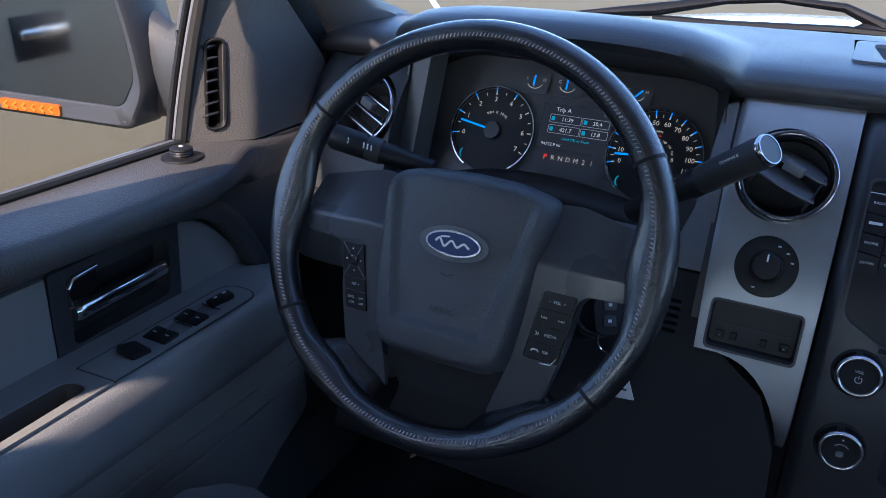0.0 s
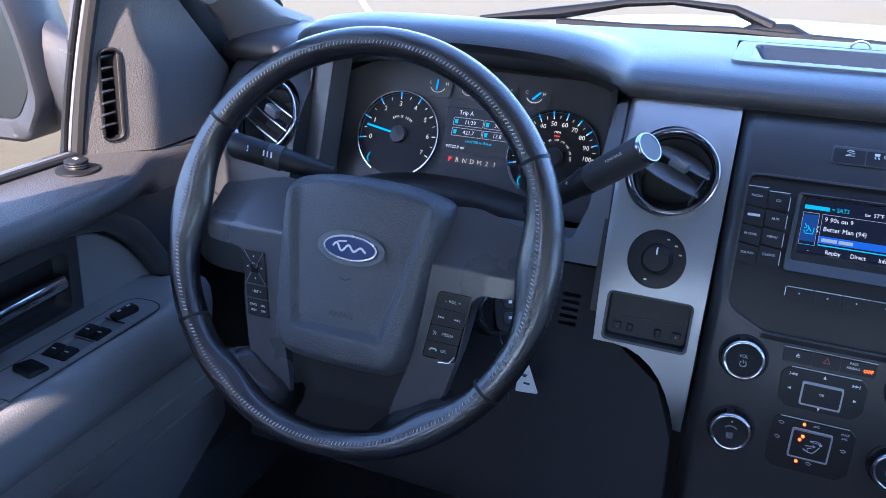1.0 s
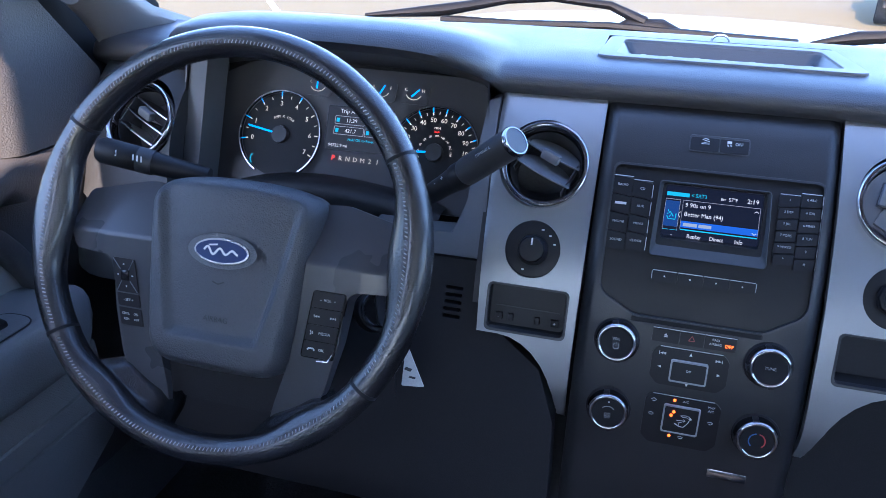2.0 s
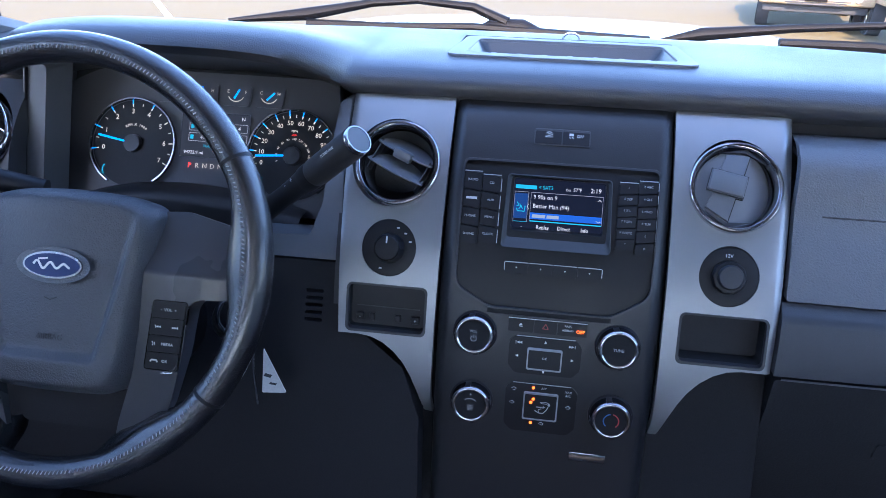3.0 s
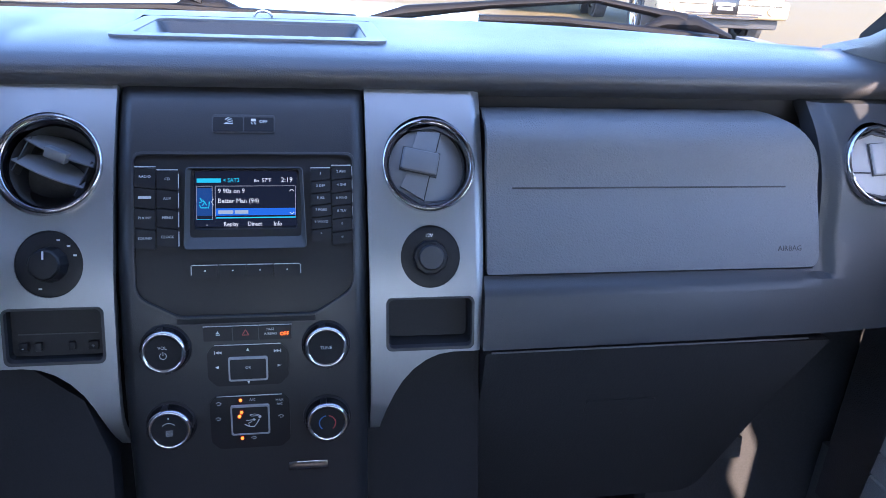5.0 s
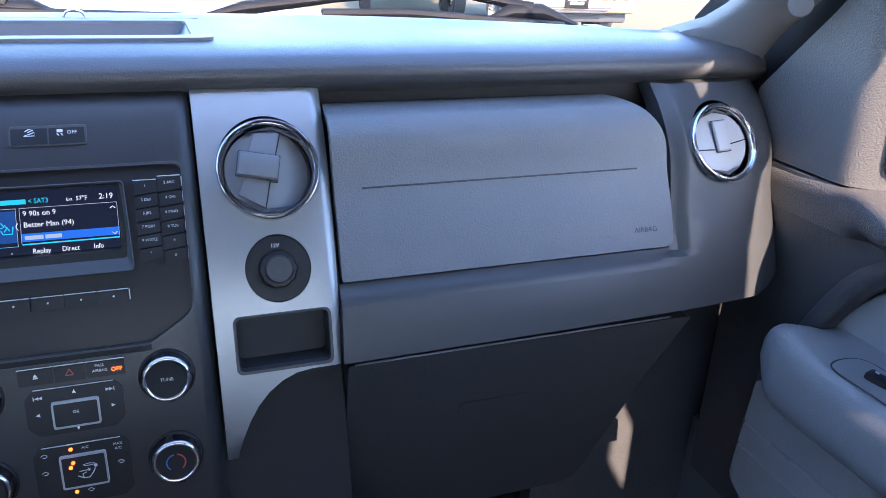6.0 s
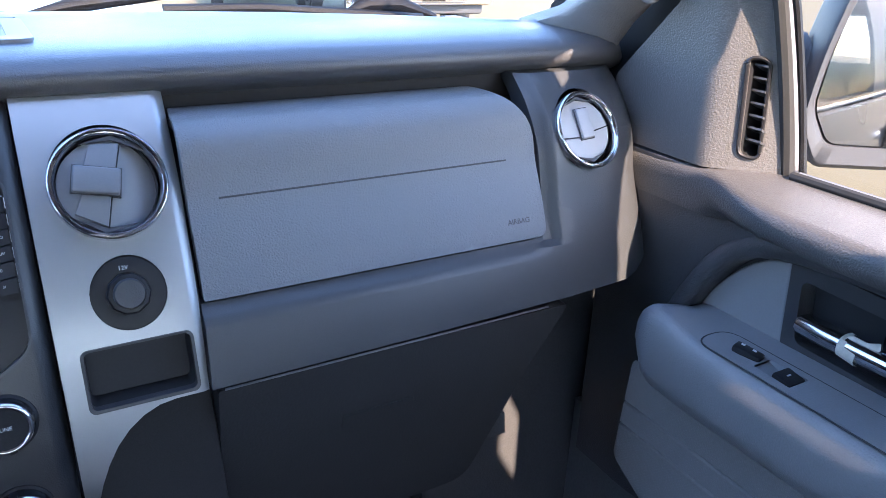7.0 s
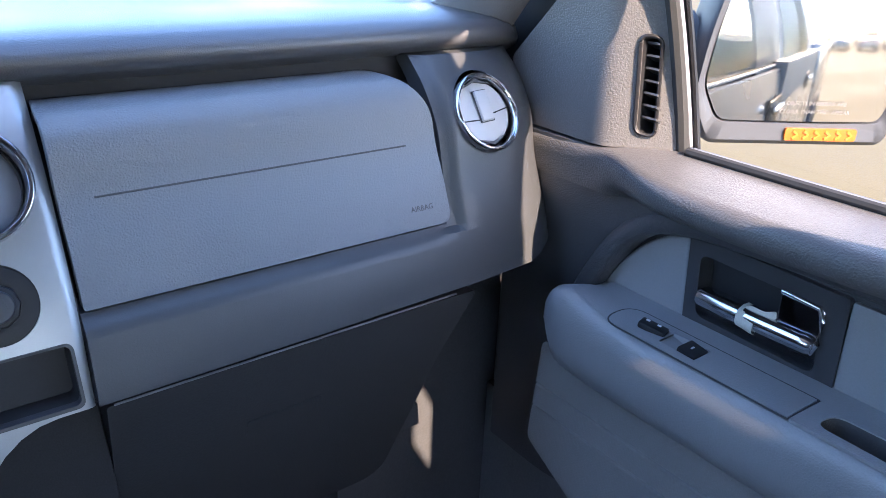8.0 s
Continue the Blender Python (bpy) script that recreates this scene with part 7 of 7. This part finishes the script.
bed = part("bed_floor", box(1.68, 1.72, 0.05, pose(0, -3.15, 0.80)), DARK, truck)
part("tailgate", box(1.70, 0.05, 0.52, pose(0, -4.01, 1.05), bevel=0.012), BODY, truck)
part("rear_bumper", box(1.76, 0.14, 0.20, pose(0, -4.12, 0.66), bevel=0.03, segs=3), SATIN, truck)
part("bed_front", box(1.68, 0.04, 0.50, pose(0, -2.32, 1.04)), BODY, truck)
part("front_bumper", box(1.80, 0.20, 0.26, pose(0, 2.06, 0.62), bevel=0.05, segs=3), SATIN, truck)
part("grille", box(1.10, 0.05, 0.34, pose(0, 2.02, 0.96), bevel=0.02), DARK, truck)
rows = []
for y in frange(-2.28, -0.48, 0.15):
    f = 0.05 * smooth01((y + 0.9) / 0.45)
    rows.append([(x, y, 1.905 - f - 0.13 * (abs(x) / 0.70) ** 3) for x in frange(-0.66, 0.66, 0.11)])
rf = loft(rows)
bmesh.ops.solidify(rf, geom=rf.faces[:], thickness=0.01)
part("roof_skin", rf, BODY, truck, "grey metallic roof skin")
part("rear_window", panel(rrect(-0.57, 1.325, 0.57, 1.695, 0.05), lambda a, b, d: (a, -2.225 + (b - 1.28) * 0.12 - d, b), 0.005), TINT, truck, "tinted rear window")


def road_wheel(parent, m, sx):
    """A tyre with its rim and spokes, turned about the local x axis."""
    w = part("wheel", lathe([(0.25, -0.12), (0.37, -0.12), (0.395, -0.09), (0.395, 0.09), (0.37, 0.12), (0.25, 0.12)], 32, m @ pose(0, 0, 0, 0, 90, 0)), RUBBER, parent, "black tyre", sharp=50)
    part("rim", lathe([(0.26, 0.06), (0.25, 0.11), (0.20, 0.07), (0.06, 0.08), (0.0, 0.10)], 20, m @ pose(0, 0, 0, 0, 90 * sx, 0)), CHROME, w, "chrome wheel rim")
    for k in range(6):
        part("spoke", box(0.05, 0.20, 0.03, m @ pose(sx * 0.09, 0, 0, 60 * k, 0, 0) @ pose(0, 0.13, 0, 0, 90, 0), bevel=0.01), CHROME, w)
    return w


for sx in (-1, 1):
    for yy in (1.25, -2.95):
        road_wheel(truck, pose(sx * 0.80, yy, 0.395), sx)
        part("wheel_arch", lathe([(0.47, -0.02), (0.47, 0.050), (0.42, 0.052)], 28, pose(sx * 0.86, yy, 0.42, 0, 90 * sx, 0)), DARK, truck)

# ---- parked trucks ahead ----
def parked_truck(x, y, yaw, paint, label):
    t = thing("parked_truck", label, "truck", group="parked trucks")
    t.matrix_world = pose(x, y, 0, 0, 0, yaw)
    # local: front toward -y
    prof = [(-0.1, 0.55), (-0.12, 1.05), (0.1, 1.18), (1.35, 1.28), (2.05, 1.85), (3.6, 1.88), (3.9, 1.25), (5.4, 1.25), (5.4, 0.6)]
    bm = loft([[(sx * 0.97, a, b) for a, b in prof] for sx in (-1, 1)])
    for sx in (-1, 1):
        vs = [v for v in bm.verts if v.co.x * sx > 0]
        bm.faces.new(vs)
    part("body", bm, paint, t, bevel=0.05)
    part("bumper", box(1.96, 0.22, 0.26, pose(0, -0.20, 0.62), bevel=0.05, segs=3), paint if paint is TAN else SATIN, t)
    part("lower_valance", box(1.80, 0.12, 0.16, pose(0, -0.12, 0.42), bevel=0.04), DARK, t)
    part("grille", box(1.15, 0.06, 0.34, pose(0, -0.13, 0.93), bevel=0.02), DARK, t)
    for i in range(3):
        part("grille_bar", box(1.15, 0.03, 0.035, pose(0, -0.17, 0.83 + i * 0.10), bevel=0.01), CHROME, t)
    for sx in (-1, 1):
        part("headlight", box(0.30, 0.08, 0.24, pose(sx * 0.78, -0.12, 0.93), bevel=0.03), SATIN, t)
        part("fog_lamp", lathe([(0.06, 0.0), (0.055, 0.02), (0.0, 0.02)], 20, pose(sx * 0.70, -0.32, 0.62, 90)), SATIN, t)
        for yy in (0.95, 4.35):
            road_wheel(t, pose(sx * 0.88, yy, 0.395), sx)
            part("wheel_arch", lathe([(0.47, -0.10), (0.47, 0.115), (0.42, 0.118)], 28, pose(sx * 0.86, yy, 0.42, 0, 90 * sx, 0)), DARK, t)
    for sx in (-1, 1):
        for y0, y1, ya, yb in ((1.62, 2.55, 2.06, 2.55), (2.63, 3.72, 2.63, 3.55)):
            part("window", panel(rounded([(y0, 1.30), (y1, 1.30), (yb, 1.76), (ya, 1.76)], 0.04), lambda a, b, d: (sx * (0.974 - d), a, b), 0.012), GLOSSB, t, "dark glass window")
        part("door_seam", box(0.004, 0.012, 0.70, pose(sx * 0.971, 2.59, 0.93)), DARK, t)
        part("side_mirror", box(0.20, 0.10, 0.22, pose(sx * 1.10, 1.62, 1.36), bevel=0.03), paint, t)
    part("windscreen", panel(rrect(-0.82, 0.10, 0.82, 0.86, 0.06), lambda a, b, d: (a, 1.35 + 0.70 * b - 0.012 * 0.63 + d * 0.63, 1.28 + 0.57 * b + 0.012 * 0.77 - d * 0.77), 0.012), GLOSSB, t, "dark windshield glass")
    part("tailgate_line", box(1.70, 0.012, 0.02, pose(0, 5.405, 1.10)), DARK, t)
    part("bed_well", box(1.62, 1.36, 0.02, pose(0, 4.68, 1.252)), DARK, t)
    # satin strip put in for the reflection band across the bumper
    part("bumper_reflection", box(1.70, 0.02, 0.045, pose(0, -0.312, 0.70), bevel=0.008), SATIN, t, "bright strip standing in for a reflection on the bumper")
    for i in range(3):
        part("bumper_slot", box(1.15 - 0.1 * i, 0.02, 0.022, pose(0, -0.305, 0.565 - i * 0.032), bevel=0.004), DARK, t)
    pl_ = part("plate", box(0.38, 0.02, 0.21, pose(0, -0.33, 0.66), bevel=0.004), GLOSSB, t, "black front plate")
    for zz, ww in ((0.695, 0.28), (0.635, 0.22)):
        part("plate_bar", box(ww, 0.004, 0.042, pose(0, -0.342, zz)), WHITE_INK, pl_)
    return t


OLIVE = material("olive_grey_paint", (0.29, 0.28, 0.235), 0.35, metal=0.3, coat=0.7, vary=0.05)
nb = parked_truck(-3.62, 0.1, 180, OLIVE, "olive grey pickup truck parked alongside with chrome handle")
nb.matrix_world = pose(-3.62, 0.15, 0, 0, 0, 0) @ Matrix.Diagonal((1, -1, 1, 1))
part("handle_cup", box(0.01, 0.30, 0.17, pose(0.972, 1.93, 1.055), bevel=0.004), BLACK, nb)
part("door_handle", box(0.03, 0.25, 0.04, pose(0.985, 1.93, 1.07), bevel=0.01), CHROME, nb, "chrome door handle")
parked_truck(6.0, 10.3, -8, TAN, "tan pickup truck with chrome wheels and black front plate")
parked_truck(4.7, 14.8, -14, TAN, "tan truck parked nose out on the lot")


# ---- row of vehicles and bare trees behind, seen in the mirror ----
RED = material("red_paint", (0.30, 0.03, 0.025), 0.35, coat=0.8, vary=0.05)
NAVY = material("dark_blue_paint", (0.03, 0.035, 0.05), 0.35, coat=0.8, vary=0.05)
for x, y, paint, label in ((0.6, -34, NAVY, "dark blue pickup truck parked in the far row"), (3.6, -33, RED, "red pickup truck parked in the far row"), (6.6, -34, BODY, "grey pickup truck parked in the far row"), (9.8, -33, NAVY, "dark pickup truck parked at the end of the far row")):
    parked_truck(x, y, 180, paint, label)
BARK = material("bark", (0.13, 0.105, 0.085), 0.9, bump=0.5, grain_size=0.05, vary=0.25)


def bare_tree(x, y, h, seed):
    rng = random.Random(seed)
    t = thing("bare_tree", "bare leafless winter tree behind the parking lot", "tree", group="bare trees")
    t.matrix_world = pose(x, y, 0)
    trunk = [Vector((0, 0, -0.1)), Vector((0.05 * h * rng.uniform(-1, 1), 0, h * 0.25)), Vector((0.06 * h * rng.uniform(-1, 1), 0.03 * h, h * 0.5))]
    part("trunk", tube(trunk, [0.030 * h, 0.022 * h, 0.014 * h], 8), BARK, t)
    limbs = []

    def grow(p, d, length, r, depth):
        q = p + d * length
        mid = p + d * length * 0.5 + Vector((rng.uniform(-1, 1), rng.uniform(-1, 1), 0)) * length * 0.08
        limbs.append(tube([p, mid, q], [r, r * 0.8, r * 0.55], 4))
        if depth:
            for _ in range(3):
                nd = (d + Vector((rng.uniform(-1, 1), rng.uniform(-1, 1), rng.uniform(-0.2, 0.7))) * 0.75).normalized()
                grow(q if rng.random() < 0.6 else mid, nd, length * rng.uniform(0.6, 0.8), r * 0.55, depth - 1)

    for i in range(5):
        a = i * 1.26 + rng.random()
        grow(trunk[1].lerp(trunk[2], 0.2 * i), Vector((math.cos(a) * 0.7, math.sin(a) * 0.7, 0.8)).normalized(), h * 0.24, h * 0.010, 3)
    part("branches", join(*limbs), BARK, t, "bare branches")
    return t


for i, (x, y, h) in enumerate(((-1.5, -52, 9), (3.0, -58, 10), (7.5, -50, 8), (13, -56, 10), (19, -52, 9))):
    bare_tree(x, y, h, 11 + i)
